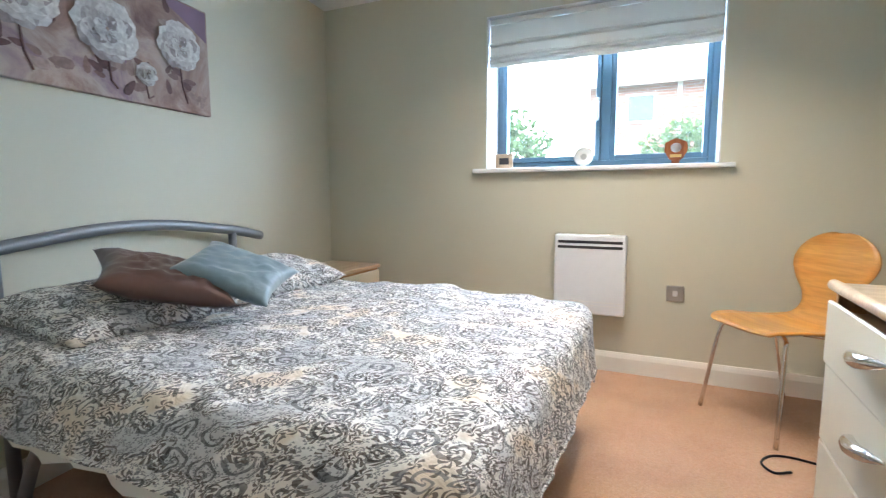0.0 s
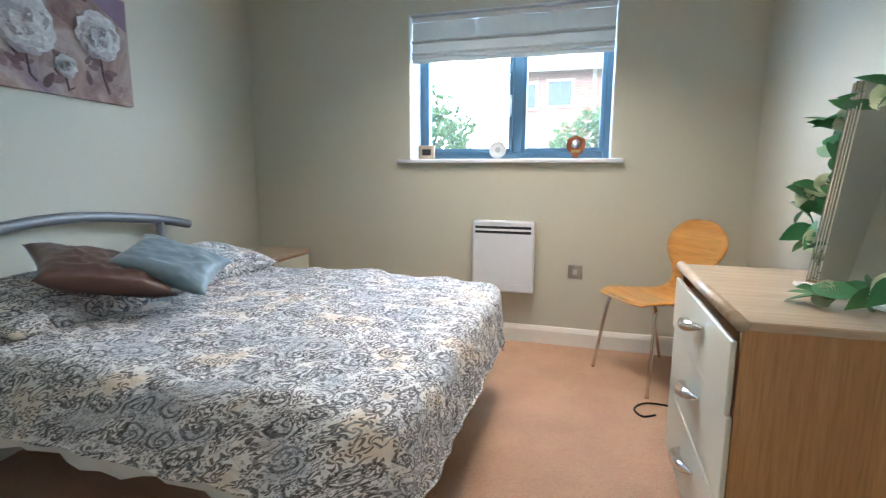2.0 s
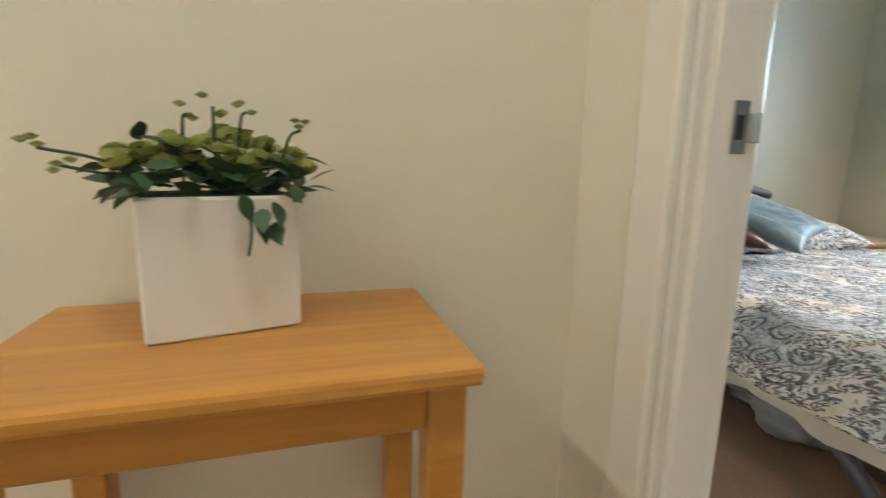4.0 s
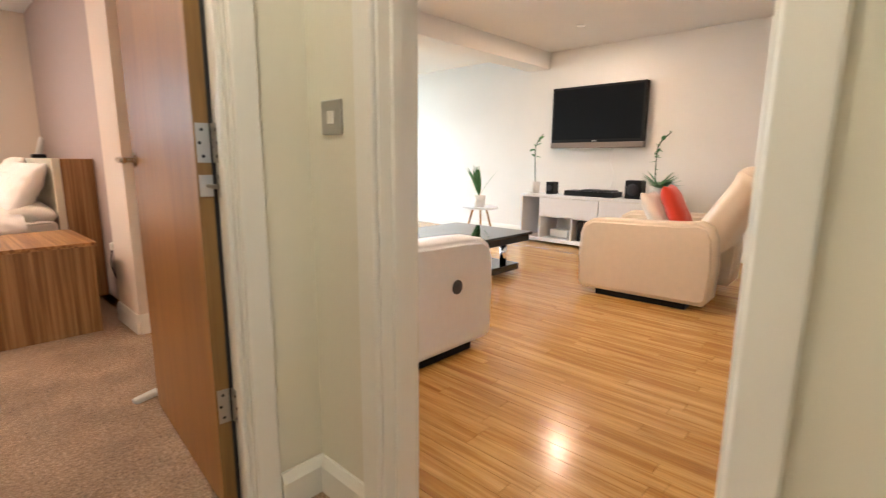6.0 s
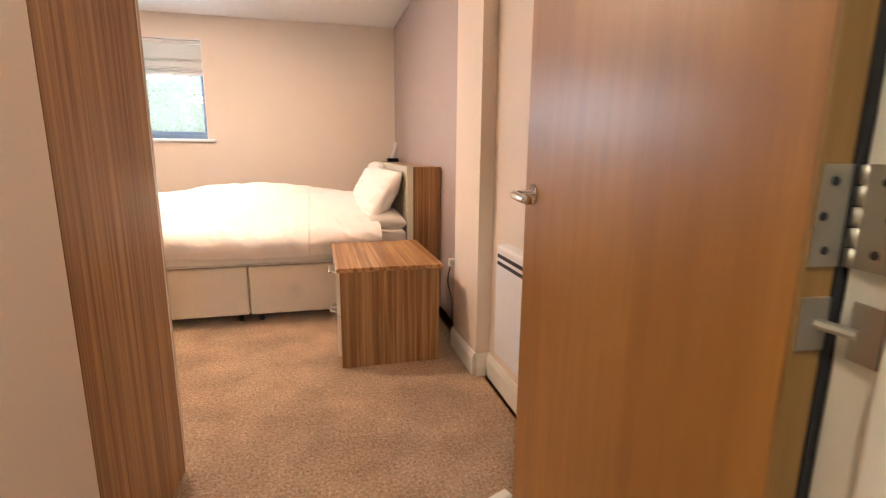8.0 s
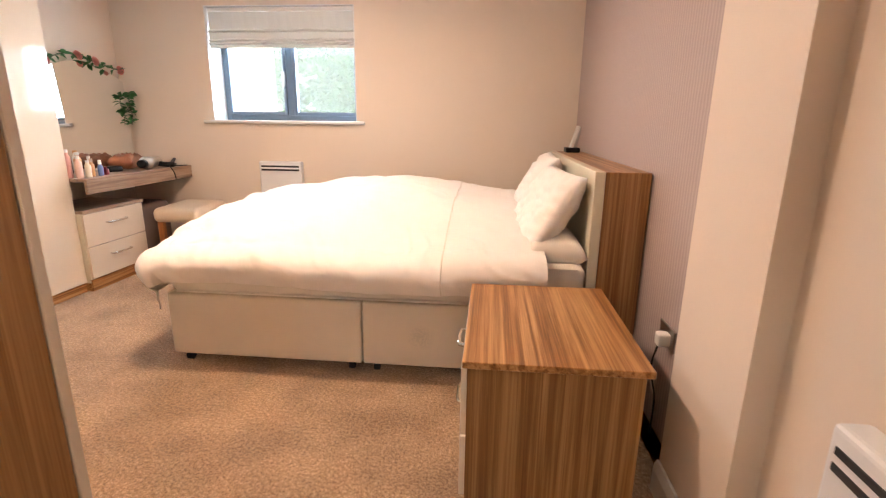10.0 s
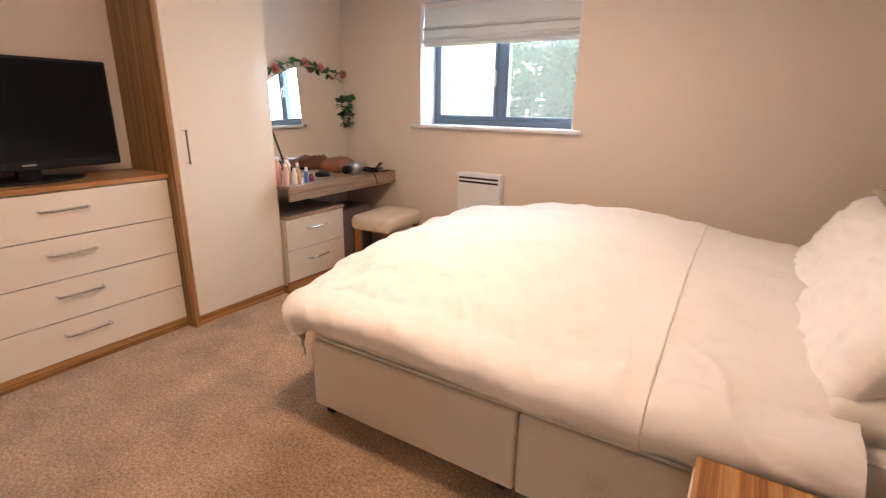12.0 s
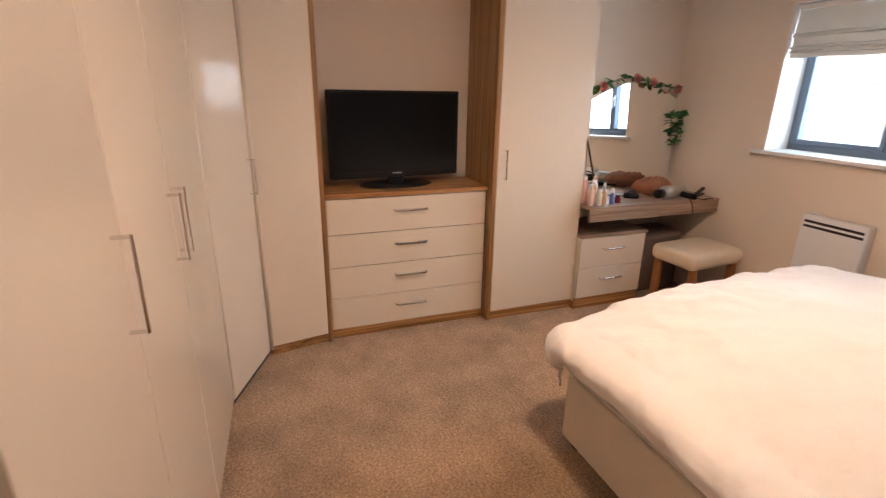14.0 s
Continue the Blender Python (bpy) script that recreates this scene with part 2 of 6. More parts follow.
def canvas_paint(name):
    """Printed canvas ground: brown, beige and mauve washes."""
    m, nt, p = material(name)
    tc = nt.nodes.new("ShaderNodeTexCoord")
    n = node(nt, "ShaderNodeTexNoise", Scale=3.5, Detail=6.0, Roughness=0.65, Distortion=0.8)
    w = node(nt, "ShaderNodeTexNoise", Scale=600.0, Detail=1.0)
    for q in (n, w):
        nt.links.new(tc.outputs["Object"], q.inputs["Vector"])
    r = ramp(nt, [(0.32, (0.16, 0.085, 0.075)), (0.45, (0.30, 0.20, 0.17)), (0.55, (0.42, 0.33, 0.28)), (0.68, (0.25, 0.17, 0.20))])
    nt.links.new(n.outputs["Fac"], r.inputs[0])
    nt.links.new(r.outputs[0], p.inputs["Base Color"])
    p.inputs["Roughness"].default_value = 0.75
    bump(nt, p, w.outputs["Fac"], 0.3, 0.001)
    return m


def stripes(name, color):
    """Wallpaper with a fine raised vertical rib."""
    m, nt, p = material(name)
    mp = coords(nt)
    w = nt.nodes.new("ShaderNodeTexWave")
    w.bands_direction = "X"
    w.inputs["Scale"].default_value, w.inputs["Distortion"].default_value = 13.0, 1.6
    w.inputs["Detail"].default_value = 2.0
    n = node(nt, "ShaderNodeTexNoise", Scale=130.0, Detail=2.0)
    nt.links.new(mp.outputs[0], w.inputs["Vector"])
    nt.links.new(mp.outputs[0], n.inputs["Vector"])
    lo, hi = tuple(c * 0.86 for c in color), tuple(min(1, c * 1.1) for c in color)
    nt.links.new(mixed(nt, w.outputs["Fac"], lo, hi), p.inputs["Base Color"])
    p.inputs["Roughness"].default_value = 0.62
    bump(nt, p, n.outputs["Fac"], 0.4, 0.002)
    return m


def glow(name, color, strength):
    m, nt, p = material(name)
    e = nt.nodes.new("ShaderNodeEmission")
    e.inputs[0].default_value, e.inputs[1].default_value = (*color, 1), strength
    nt.links.new(e.outputs[0], nt.nodes["Material Output"].inputs[0])
    return m


M = {}
M["wall_olive"] = painted("wall_olive_paint", (0.575, 0.55, 0.44), 0.65)
M["wall_cream"] = painted("wall_cream_paint", (0.735, 0.70, 0.59), 0.6)
M["wall_pink"] = painted("wall_blush_paint", (0.75, 0.65, 0.56), 0.65)
M["wall_white"] = painted("wall_white_paint", (0.80, 0.78, 0.74), 0.6)
M["wall_mauve"] = stripes("wall_mauve_paper", (0.44, 0.355, 0.33))
M["ceiling"] = painted("ceiling_paint", (0.82, 0.81, 0.79), 0.8)
M["trim"] = painted("trim_gloss", (0.78, 0.76, 0.70), 0.3, 0.03, 0.0003)
M["sill"] = painted("sill_gloss", (0.80, 0.80, 0.80), 0.25, 0.03, 0.0003)
M["carpet_tan"] = carpet("carpet_tan", (0.40, 0.23, 0.135), (0.48, 0.29, 0.18), (0.57, 0.365, 0.24), 0.96)
M["carpet_brown"] = carpet("carpet_brown", (0.13, 0.070, 0.036), (0.39, 0.255, 0.155), (0.72, 0.54, 0.39))
M["frame_blue"] = plain("window_frame_blue", (0.07, 0.135, 0.19), 0.35)
M["frame_grey"] = plain("window_frame_grey", (0.10, 0.14, 0.19), 0.35)
M["glass"] = glass("window_glass")
# Stronger veil, for the heavier glare over this window's view.
M["glass_glare"] = glass("glare_window_glass", glare=0.024)
M["blind"] = cloth("blind_fabric", (0.66, 0.64, 0.60), 500)
bn_ = M["blind"].node_tree
thin = bn_.nodes.new("ShaderNodeBsdfTranslucent")
thin.inputs[0].default_value = (0.66, 0.64, 0.60, 1)
through_cloth = bn_.nodes.new("ShaderNodeMixShader")
through_cloth.inputs[0].default_value = 0.2
bn_.links.new(bn_.nodes["Principled BSDF"].outputs[0], through_cloth.inputs[1])
bn_.links.new(thin.outputs[0], through_cloth.inputs[2])
bn_.links.new(through_cloth.outputs[0], bn_.nodes["Material Output"].inputs[0])
M["steel"] = plain("brushed_steel", (0.55, 0.54, 0.52), 0.32, 1.0)
M["chrome"] = plain("chrome", (0.75, 0.74, 0.72), 0.12, 1.0)
M["bed_metal"] = plain("silver_bed_tube", (0.22, 0.225, 0.24), 0.48, 0.6)
M["brass"] = plain("brass", (0.62, 0.47, 0.20), 0.3, 1.0)
M["white_metal"] = plain("white_enamel", (0.76, 0.77, 0.80), 0.35)
M["white_plastic"] = plain("white_plastic", (0.78, 0.77, 0.74), 0.4)
M["black_plastic"] = plain("black_plastic", (0.008, 0.008, 0.009), 0.38)
M["screen"] = plain("dark_screen", (0.006, 0.007, 0.009), 0.12)
M["slot"] = plain("dark_slot", (0.02, 0.02, 0.025), 0.7)
M["duvet_print"] = paisley("paisley_duvet")
M["duvet_white"] = cloth("white_duvet", (0.80, 0.75, 0.71), 800, 0.03, 0.15, 0.9, 0.32)
M["sheet"] = cloth("white_sheet", (0.72, 0.67, 0.60), 800, 0.05)
M["divan"] = divan_cloth("divan_fabric", (0.64, 0.55, 0.44), (0.47, 0.42, 0.35))
# Beech deepened to carry the chest's shadow side; the top's copy stays pale.
M["beech"] = wood("beech_laminate_shaded", (0.41, 0.21, 0.078), (0.48, 0.265, 0.11), "z", 0.35, 30)
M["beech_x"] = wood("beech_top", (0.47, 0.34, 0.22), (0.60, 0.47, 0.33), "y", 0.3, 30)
M["cream_front"] = painted("cream_laminate", (0.66, 0.62, 0.50), 0.3, 0.03, 0.0002)
M["ply"] = wood("honey_ply", (0.58, 0.27, 0.055), (0.68, 0.36, 0.09), "x", 0.28, 14, 0.3)
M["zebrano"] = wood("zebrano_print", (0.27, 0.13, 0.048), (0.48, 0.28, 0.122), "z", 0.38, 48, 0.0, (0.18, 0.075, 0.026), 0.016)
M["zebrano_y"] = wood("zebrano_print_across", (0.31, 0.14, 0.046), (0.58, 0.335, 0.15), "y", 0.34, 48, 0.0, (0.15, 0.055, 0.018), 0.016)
M["door_veneer"] = wood("door_veneer", (0.315, 0.137, 0.030), (0.38, 0.176, 0.042), "z", 0.36, 7, 0.0, None, 0.10, 0.93)
M["door_edge"] = wood("door_lipping", (0.22, 0.115, 0.035), (0.29, 0.16, 0.05), "z", 0.5, 12)
M["pine"] = wood("honey_table", (0.46, 0.205, 0.034), (0.56, 0.28, 0.054), "y", 0.35, 16, 0.2, None, 0.06, 0.93)
M["oak_leg"] = wood("oak_leg", (0.30, 0.115, 0.035), (0.40, 0.17, 0.06), "z", 0.4, 20)
M["gloss_cream"] = painted("gloss_cream_door", (0.75, 0.665, 0.56), 0.10, 0.015, 0.0002, 60)
M["strip_floor"] = wood("strip_floor", (0.44, 0.22, 0.055), (0.66, 0.40, 0.135), "y", 0.22, 18, 0.2, (0.36, 0.16, 0.038), 0.05)
M["leather_cream"] = plain("cream_leather", (0.72, 0.60, 0.46), 0.42, 0, 0.1, 0.05)
M["leather_white"] = plain("white_leather", (0.82, 0.82, 0.83), 0.42, 0, 0.1, 0.04)
M["red_cloth"] = cloth("red_cushion", (0.60, 0.045, 0.02))
M["teal_satin"] = cloth("pale_blue_satin", (0.145, 0.20, 0.225), 700, 0.12, 0.3, 0.42, 0.25)
M["brown_leather"] = plain("brown_leather", (0.075, 0.030, 0.020), 0.30, 0, 0.2, 0.2)
M["black_glass"] = plain("black_glass", (0.008, 0.008, 0.009), 0.05)
M["mirror"] = plain("mirror_silver", (0.86, 0.88, 0.87), 0.012, 1.0, 0, 0.0)
M["leaf"] = plain("leaf_green", (0.05, 0.19, 0.06), 0.45, 0, 0, 0.4)
M["leaf_dark"] = plain("leaf_dark_green", (0.035, 0.085, 0.034), 0.5, 0, 0, 0.4)
M["leaf_out"] = plain("garden_leaf", (0.10, 0.20, 0.065), 0.55, 0, 0, 0.5)
M["petal_cream"] = plain("cream_petal", (0.78, 0.80, 0.56), 0.6, 0, 0, 0.1)
M["petal_pink"] = plain("pink_petal", (0.74, 0.28, 0.24), 0.6, 0, 0, 0.2)
M["canvas_ground"] = canvas_paint("canvas_ground")
M["canvas_purple"] = cloth("canvas_purple", (0.22, 0.14, 0.20), 300, 0.3)
M["paint_white"] = by_island("painted_white_petal", [(0.0, (0.30, 0.25, 0.25)), (0.35, (0.52, 0.48, 0.47)), (1.0, (0.74, 0.72, 0.69))])
M["paint_brown"] = by_island("painted_brown", [(0.0, (0.10, 0.045, 0.045)), (0.5, (0.20, 0.11, 0.10)), (1.0, (0.36, 0.27, 0.24))])
M["ceramic"] = plain("ceramic_white", (0.79, 0.77, 0.74), 0.5)
M["screen"].node_tree.nodes["Principled BSDF"].inputs["Specular IOR Level"].default_value = 0.12
M["black_plastic"].node_tree.nodes["Principled BSDF"].inputs["Specular IOR Level"].default_value = 0.2
M["screen"].node_tree.nodes["Principled BSDF"].inputs["Coat Weight"].default_value = 0.0
M["hinge_steel"] = plain("hinge_steel", (0.52, 0.50, 0.46), 0.42, 1.0, 0, 0.08)
M["gloss_cream"].node_tree.nodes["Principled BSDF"].inputs["Coat Weight"].default_value = 0.6
M["gloss_cream"].node_tree.nodes["Principled BSDF"].inputs["Coat Roughness"].default_value = 0.05
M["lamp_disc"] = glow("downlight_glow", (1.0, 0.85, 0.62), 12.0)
M["bronze_bar"] = plain("bronze_bar", (0.26, 0.20, 0.165), 0.4, 0.8)
M["grey_bag"] = plain("grey_bag", (0.17, 0.13, 0.115), 0.6)
M["plastic_bag"] = plain("white_carrier", (0.50, 0.49, 0.50), 0.4)

# ---- building blocks ----


def part(name, bm, mat, parent=None, label="", smooth=False, at=None):
    """One mesh object out of a bmesh, under a thing or a part."""
    me = bpy.data.meshes.new(name)
    bm.normal_update()
    bm.to_mesh(me)
    bm.free()
    for m in mat if isinstance(mat, (list, tuple)) else [mat]:
        me.materials.append(m)
    if smooth:
        me.polygons.foreach_set("use_smooth", [True] * len(me.polygons))
    ob = new(name, me)
    if parent:
        ob.parent = parent
    if at is not None:
        ob.matrix_basis = at
    if label:
        ob["label"] = label
    return ob


def thing(name, m, label, category, group=""):
    ob = new(name)
    ob.empty_display_size = 0.1
    ob.matrix_world = m
    return tagged(ob, label, category, group)


def box(x0, x1, y0, y1, z0, z1, b=0.0, seg=1, bm=None):
    bm2 = bmesh.new()
    bmesh.ops.create_cube(bm2, size=1)
    for v in bm2.verts:
        v.co = Vector((x0 + (v.co.x + 0.5) * (x1 - x0), y0 + (v.co.y + 0.5) * (y1 - y0), z0 + (v.co.z + 0.5) * (z1 - z0)))
    if b:
        bmesh.ops.bevel(bm2, geom=bm2.edges[:], offset=b, segments=seg, affect="EDGES", profile=0.5)
    if bm is None:
        return bm2
    return join(bm, bm2)


def join(bm, other):
    me = bpy.data.meshes.new("tmp")
    other.to_mesh(me)
    other.free()
    bm.from_mesh(me)
    bpy.data.meshes.remove(me)
    return bm


def tube(points, r, seg=10, bm=None, closed_ends=True, radii=None):
    """A round bar along a line of points."""
    bm = bm or bmesh.new()
    pts = [Vector(p) for p in points]
    rings, up = [], None
    for i, p in enumerate(pts):
        d = (pts[min(i + 1, len(pts) - 1)] - pts[max(i - 1, 0)]).normalized()
        if up is None:
            up = d.orthogonal().normalized()
        up = (up - d * up.dot(d)).normalized()
        side = d.cross(up)
        rr = radii[i] if radii else r
        rings.append([bm.verts.new(p + (up * math.cos(a) + side * math.sin(a)) * rr)
                      for a in (2 * math.pi * k / seg for k in range(seg))])
    for a, b in zip(rings, rings[1:]):
        for k in range(seg):
            bm.faces.new((a[k], a[(k + 1) % seg], b[(k + 1) % seg], b[k]))
    if closed_ends:
        bm.faces.new(rings[0][::-1])
        bm.faces.new(rings[-1])
    return bm


def lathe(profile, seg=20, bm=None, at=(0, 0, 0)):
    """A turned shape from (radius, height) pairs."""
    bm = bm or bmesh.new()
    o = Vector(at)
    rings = [[bm.verts.new(o + Vector((r * math.cos(a), r * math.sin(a), z))) for a in (2 * math.pi * k / seg for k in range(seg))]
             for r, z in profile]
    for a, b in zip(rings, rings[1:]):
        for k in range(seg):
            bm.faces.new((a[k], a[(k + 1) % seg], b[(k + 1) % seg], b[k]))
    bm.faces.new(rings[0][::-1])
    bm.faces.new(rings[-1])
    return bm


def prism(poly, z0, z1, b=0.0):
    """An upright block over a plan outline given anticlockwise."""
    bm = bmesh.new()
    lo = [bm.verts.new((x, y, z0)) for x, y in poly]
    hi = [bm.verts.new((x, y, z1)) for x, y in poly]
    n = len(poly)
    bm.faces.new(lo[::-1])
    bm.faces.new(hi)
    for i in range(n):
        bm.faces.new((lo[i], lo[(i + 1) % n], hi[(i + 1) % n], hi[i]))
    if b:
        bmesh.ops.bevel(bm, geom=bm.edges[:], offset=b, segments=2, affect="EDGES")
    return bm


def turned(bm, m):
    bmesh.ops.transform(bm, matrix=m, verts=bm.verts)
    return bm


def spline(pts, n=8):
    """A smooth line through points."""
    p = [Vector(q) for q in pts]
    p = [p[0] * 2 - p[1]] + p + [p[-1] * 2 - p[-2]]
    out = []
    for i in range(1, len(p) - 2):
        for k in range(n):
            t = k / n
            out.append(0.5 * (2 * p[i] + (p[i + 1] - p[i - 1]) * t + (2 * p[i - 1] - 5 * p[i] + 4 * p[i + 1] - p[i + 2]) * t * t
                              + (3 * p[i] - p[i - 1] - 3 * p[i + 1] + p[i + 2]) * t ** 3))
    return out + [p[-2]]


def wall(name, p0, p1, thick, z1, holes, mat, label, z0=0.0):
    """A wall from p0 to p1 whose room face is that line; its body lies to the left of the way. holes: (from, to, low, high) along it."""
    d = Vector((p1[0] - p0[0], p1[1] - p0[1], 0))
    length = d.length
    xs = sorted({0.0, length, *(h[0] for h in holes), *(h[1] for h in holes)})
    zs = sorted({z0, z1, *(h[2] for h in holes), *(h[3] for h in holes)})
    solid = {}
    for i in range(len(xs) - 1):
        for k in range(len(zs) - 1):
            cx, cz = (xs[i] + xs[i + 1]) / 2, (zs[k] + zs[k + 1]) / 2
            solid[i, k] = not any(h[0] < cx < h[1] and h[2] < cz < h[3] for h in holes)
    bm = bmesh.new()
    quad = lambda *c: bm.faces.new([bm.verts.new(v) for v in c])
    for (i, k), s in solid.items():
        if not s:
            continue
        a, b, lo, hi, t = xs[i], xs[i + 1], zs[k], zs[k + 1], thick
        quad((a, 0, lo), (b, 0, lo), (b, 0, hi), (a, 0, hi))
        quad((b, t, lo), (a, t, lo), (a, t, hi), (b, t, hi))
        if not solid.get((i - 1, k)):
            quad((a, t, lo), (a, 0, lo), (a, 0, hi), (a, t, hi))
        if not solid.get((i + 1, k)):
            quad((b, 0, lo), (b, t, lo), (b, t, hi), (b, 0, hi))
        if not solid.get((i, k - 1)):
            quad((a, t, lo), (b, t, lo), (b, 0, lo), (a, 0, lo))
        if not solid.get((i, k + 1)):
            quad((a, 0, hi), (b, 0, hi), (b, t, hi), (a, t, hi))
    bmesh.ops.remove_doubles(bm, verts=bm.verts, dist=1e-5)
    ob = part(name, bm, mat)
    ob.matrix_world = Matrix.Translation((*p0, 0)) @ Matrix.Rotation(math.atan2(d.y, d.x), 4, "Z")
    return tagged(ob, label, "wall", kind="structure")


def slab(name, poly, z0, z1, mat, label, category):
    return tagged(part(name, prism(poly, z0, z1), mat), label, category, kind="structure")


def skirting(name, p0, p1, label="white painted skirting board along the wall", h=0.115):
    """A moulded skirting board; the room lies to the right of the way p0 to p1."""
    d = Vector((p1[0] - p0[0], p1[1] - p0[1], 0))
    n = d.length
    prof = [(0.0, 0.0), (-0.018, 0.0), (-0.018, h - 0.03), (-0.013, h - 0.012), (-0.008, h), (0.0, h)]
    bm = bmesh.new()
    a = [bm.verts.new((0, y, z)) for y, z in prof]
    b = [bm.verts.new((n, y, z)) for y, z in prof]
    k = len(prof)
    for i in range(k):
        bm.faces.new((a[i], a[(i + 1) % k], b[(i + 1) % k], b[i]))
    bm.faces.new(a[::-1])
    bm.faces.new(b)
    bmesh.ops.recalc_face_normals(bm, faces=bm.faces)
    ob = part(name, bm, M["trim"])
    ob.matrix_world = Matrix.Translation((*p0, 0)) @ Matrix.Rotation(math.atan2(d.y, d.x), 4, "Z")
    return tagged(ob, label, "skirting board", kind="structure")


CEIL = 2.33
# ---- bedroom 1 ----
B1X0, B1Y0, B1Y1 = -1.37, -5.40, -2.44
BEDWALL = [(1.91, -5.40), (1.555, -2.44)]
slab("floor_bedroom_1", [(-1.45, -5.5), (2.0, -5.5), (1.7, -2.38), (-1.45, -2.38)], -0.1, 0.0, M["carpet_tan"], "tan fitted carpet with short pile", "carpet")
slab("ceiling_bedroom_1", [(-1.5, -5.6), (2.05, -5.6), (2.05, -2.38), (-1.5, -2.38)], CEIL, CEIL + 0.1, M["ceiling"], "plain white painted ceiling", "ceiling")
WIN1 = (-0.60, 0.69, 1.175, 2.11)
wall("wall_window_1", (1.91, -5.4), (-1.37, -5.4), 0.3, CEIL, [(1.91 - WIN1[1], 1.91 - WIN1[0], WIN1[2], WIN1[3])], M["wall_olive"], "olive-cream painted wall with a window")
wall("wall_bed_1", BEDWALL[1], (1.91, -5.4), 0.15, CEIL, [], M["wall_olive"], "olive-cream painted wall behind the metal bed")
wall("wall_chest_1", (B1X0, -5.4), (B1X0, B1Y1), 0.15, CEIL, [], M["wall_olive"], "olive-cream painted wall beside the chest of drawers")
wall("wall_door_1", (-1.37, -2.41), (1.6, -2.41), 0.09, CEIL, [(0.58, 1.398, 0.0, 2.03)], M["wall_cream"], "cream painted wall with a doorway")
skirting("skirting_window_1", (1.89, -5.4), (-1.37, -5.4))
skirting("skirting_bed_1", (1.555, -2.46), (1.905, -5.38))
skirting("skirting_chest_1", (-1.37, -5.38), (-1.37, -2.46))
skirting("skirting_door_1a", (-1.35, -2.41), (-0.88, -2.41))
skirting("skirting_door_1b", (0.10, -2.41), (1.53, -2.41))

# ---- hall ----
slab("floor_hall", [(-1.45, -2.38), (0.26, -2.38), (0.26, 0.05), (-1.45, 0.05)], -0.1, 0.0, M["carpet_brown"], "brown flecked hall carpet", "carpet")
slab("ceiling_hall", [(-1.5, -2.38), (0.26, -2.38), (0.26, 0.05), (-1.5, 0.05)], CEIL, CEIL + 0.1, M["ceiling"], "plain white hall ceiling", "ceiling")
wall("wall_hall_east", (0.215, -0.0), (0.215, -2.32), 0.115, CEIL, [(0.267, 1.083, 0.0, 2.03)], M["wall_cream"], "cream hall wall with the living room doorway")
wall("wall_hall_west", (-1.4, -2.32), (-1.4, 0.0), 0.1, CEIL, [], M["wall_cream"], "plain cream hall wall")
wall("wall_door_2", (-1.5, 0.0), (0.33, 0.0), 0.10, CEIL, [(0.68, 1.528, 0.0, 2.03)], M["wall_cream"], "cream hall wall with the bedroom doorway")
skirting("skirting_hall_a", (0.075, 0.0), (0.215, 0.0))
skirting("skirting_hall_b", (0.215, -0.018), (0.215, -0.224))
skirting("skirting_hall_c", (0.215, -1.13), (0.215, -2.30))
skirting("skirting_hall_d", (0.20, -2.32), (0.085, -2.32))


def door_frame(name, m, w, depth, s0, label, h=2.03):
    """Lining, stops and architraves of a doorway: x across the opening from 0, y through the wall."""
    ob = thing(name, m, label, "door frame")
    ob["kind"] = "structure"
    t = 0.028
    part("lining", box(0, t, 0, depth, 0, h - t, 0.002), M["trim"], ob)
    part("lining", box(w - t, w, 0, depth, 0, h - t, 0.002), M["trim"], ob)
    part("lining", box(0, w, 0, depth, h - t, h, 0.002), M["trim"], ob)
    part("stop", box(t, t + 0.012, s0, s0 + 0.03, 0, h - t - 0.012, 0.002), M["trim"], ob)
    part("stop", box(w - t - 0.012, w - t, s0, s0 + 0.03, 0, h - t - 0.012, 0.002), M["trim"], ob)
    part("stop", box(t, w - t, s0, s0 + 0.03, h - t - 0.012, h - t, 0.002), M["trim"], ob)
    for y0, y1 in ((-0.018, 0.0), (depth, depth + 0.018)):
        for x0, x1 in ((-0.042, t - 0.005), (w - t + 0.005, w + 0.042)):
            a = box(x0, x1, y0, y1, 0, h - t + 0.004, 0.005, 2)
            part("architrave", a, M["trim"], ob)
        part("architrave", box(-0.042, w + 0.042, y0, y1, h - t + 0.005, h + 0.042, 0.005, 2), M["trim"], ob)
    return ob


door_frame("door_frame_1", pose(-0.79, -2.41, 0), 0.818, 0.09, 0.046, "white painted bedroom door frame with a steel strike plate")
door_frame("door_frame_2", pose(-0.82, 0.0, 0), 0.848, 0.10, 0.022, "cream painted bedroom door frame beside the switch")
door_frame("door_frame_3", pose(0.33, -1.083, 0, 0, 0, 90), 0.816, 0.115, 0.05, "cream painted living room door frame")

# ---- bedroom 2 ----
slab("floor_bedroom_2", [(-1.08, 0.05), (0.45, 0.05), (0.45, 5.2), (-3.72, 5.2), (-3.72, 0.82), (-1.08, 0.82)], -0.1, 0.0, M["carpet_brown"], "brown flecked deep-pile carpet", "carpet")
slab("ceiling_bedroom_2", [(-1.1, 0.05), (0.45, 0.05), (0.45, 5.3), (-3.74, 5.3), (-3.74, 0.79), (-1.1, 0.79)], CEIL, CEIL + 0.1, M["ceiling"], "plain white bedroom ceiling", "ceiling")
WIN2 = (-2.78, -1.50, 1.175, 2.11)
W2Y, W2X, E2X = 5.035, -3.62, 0.335
wall("wall_window_2", (W2X, W2Y), (E2X, W2Y), 0.3, CEIL, [(WIN2[0] - W2X, WIN2[1] - W2X, WIN2[2], WIN2[3])], M["wall_pink"], "blush cream painted wall with a window")
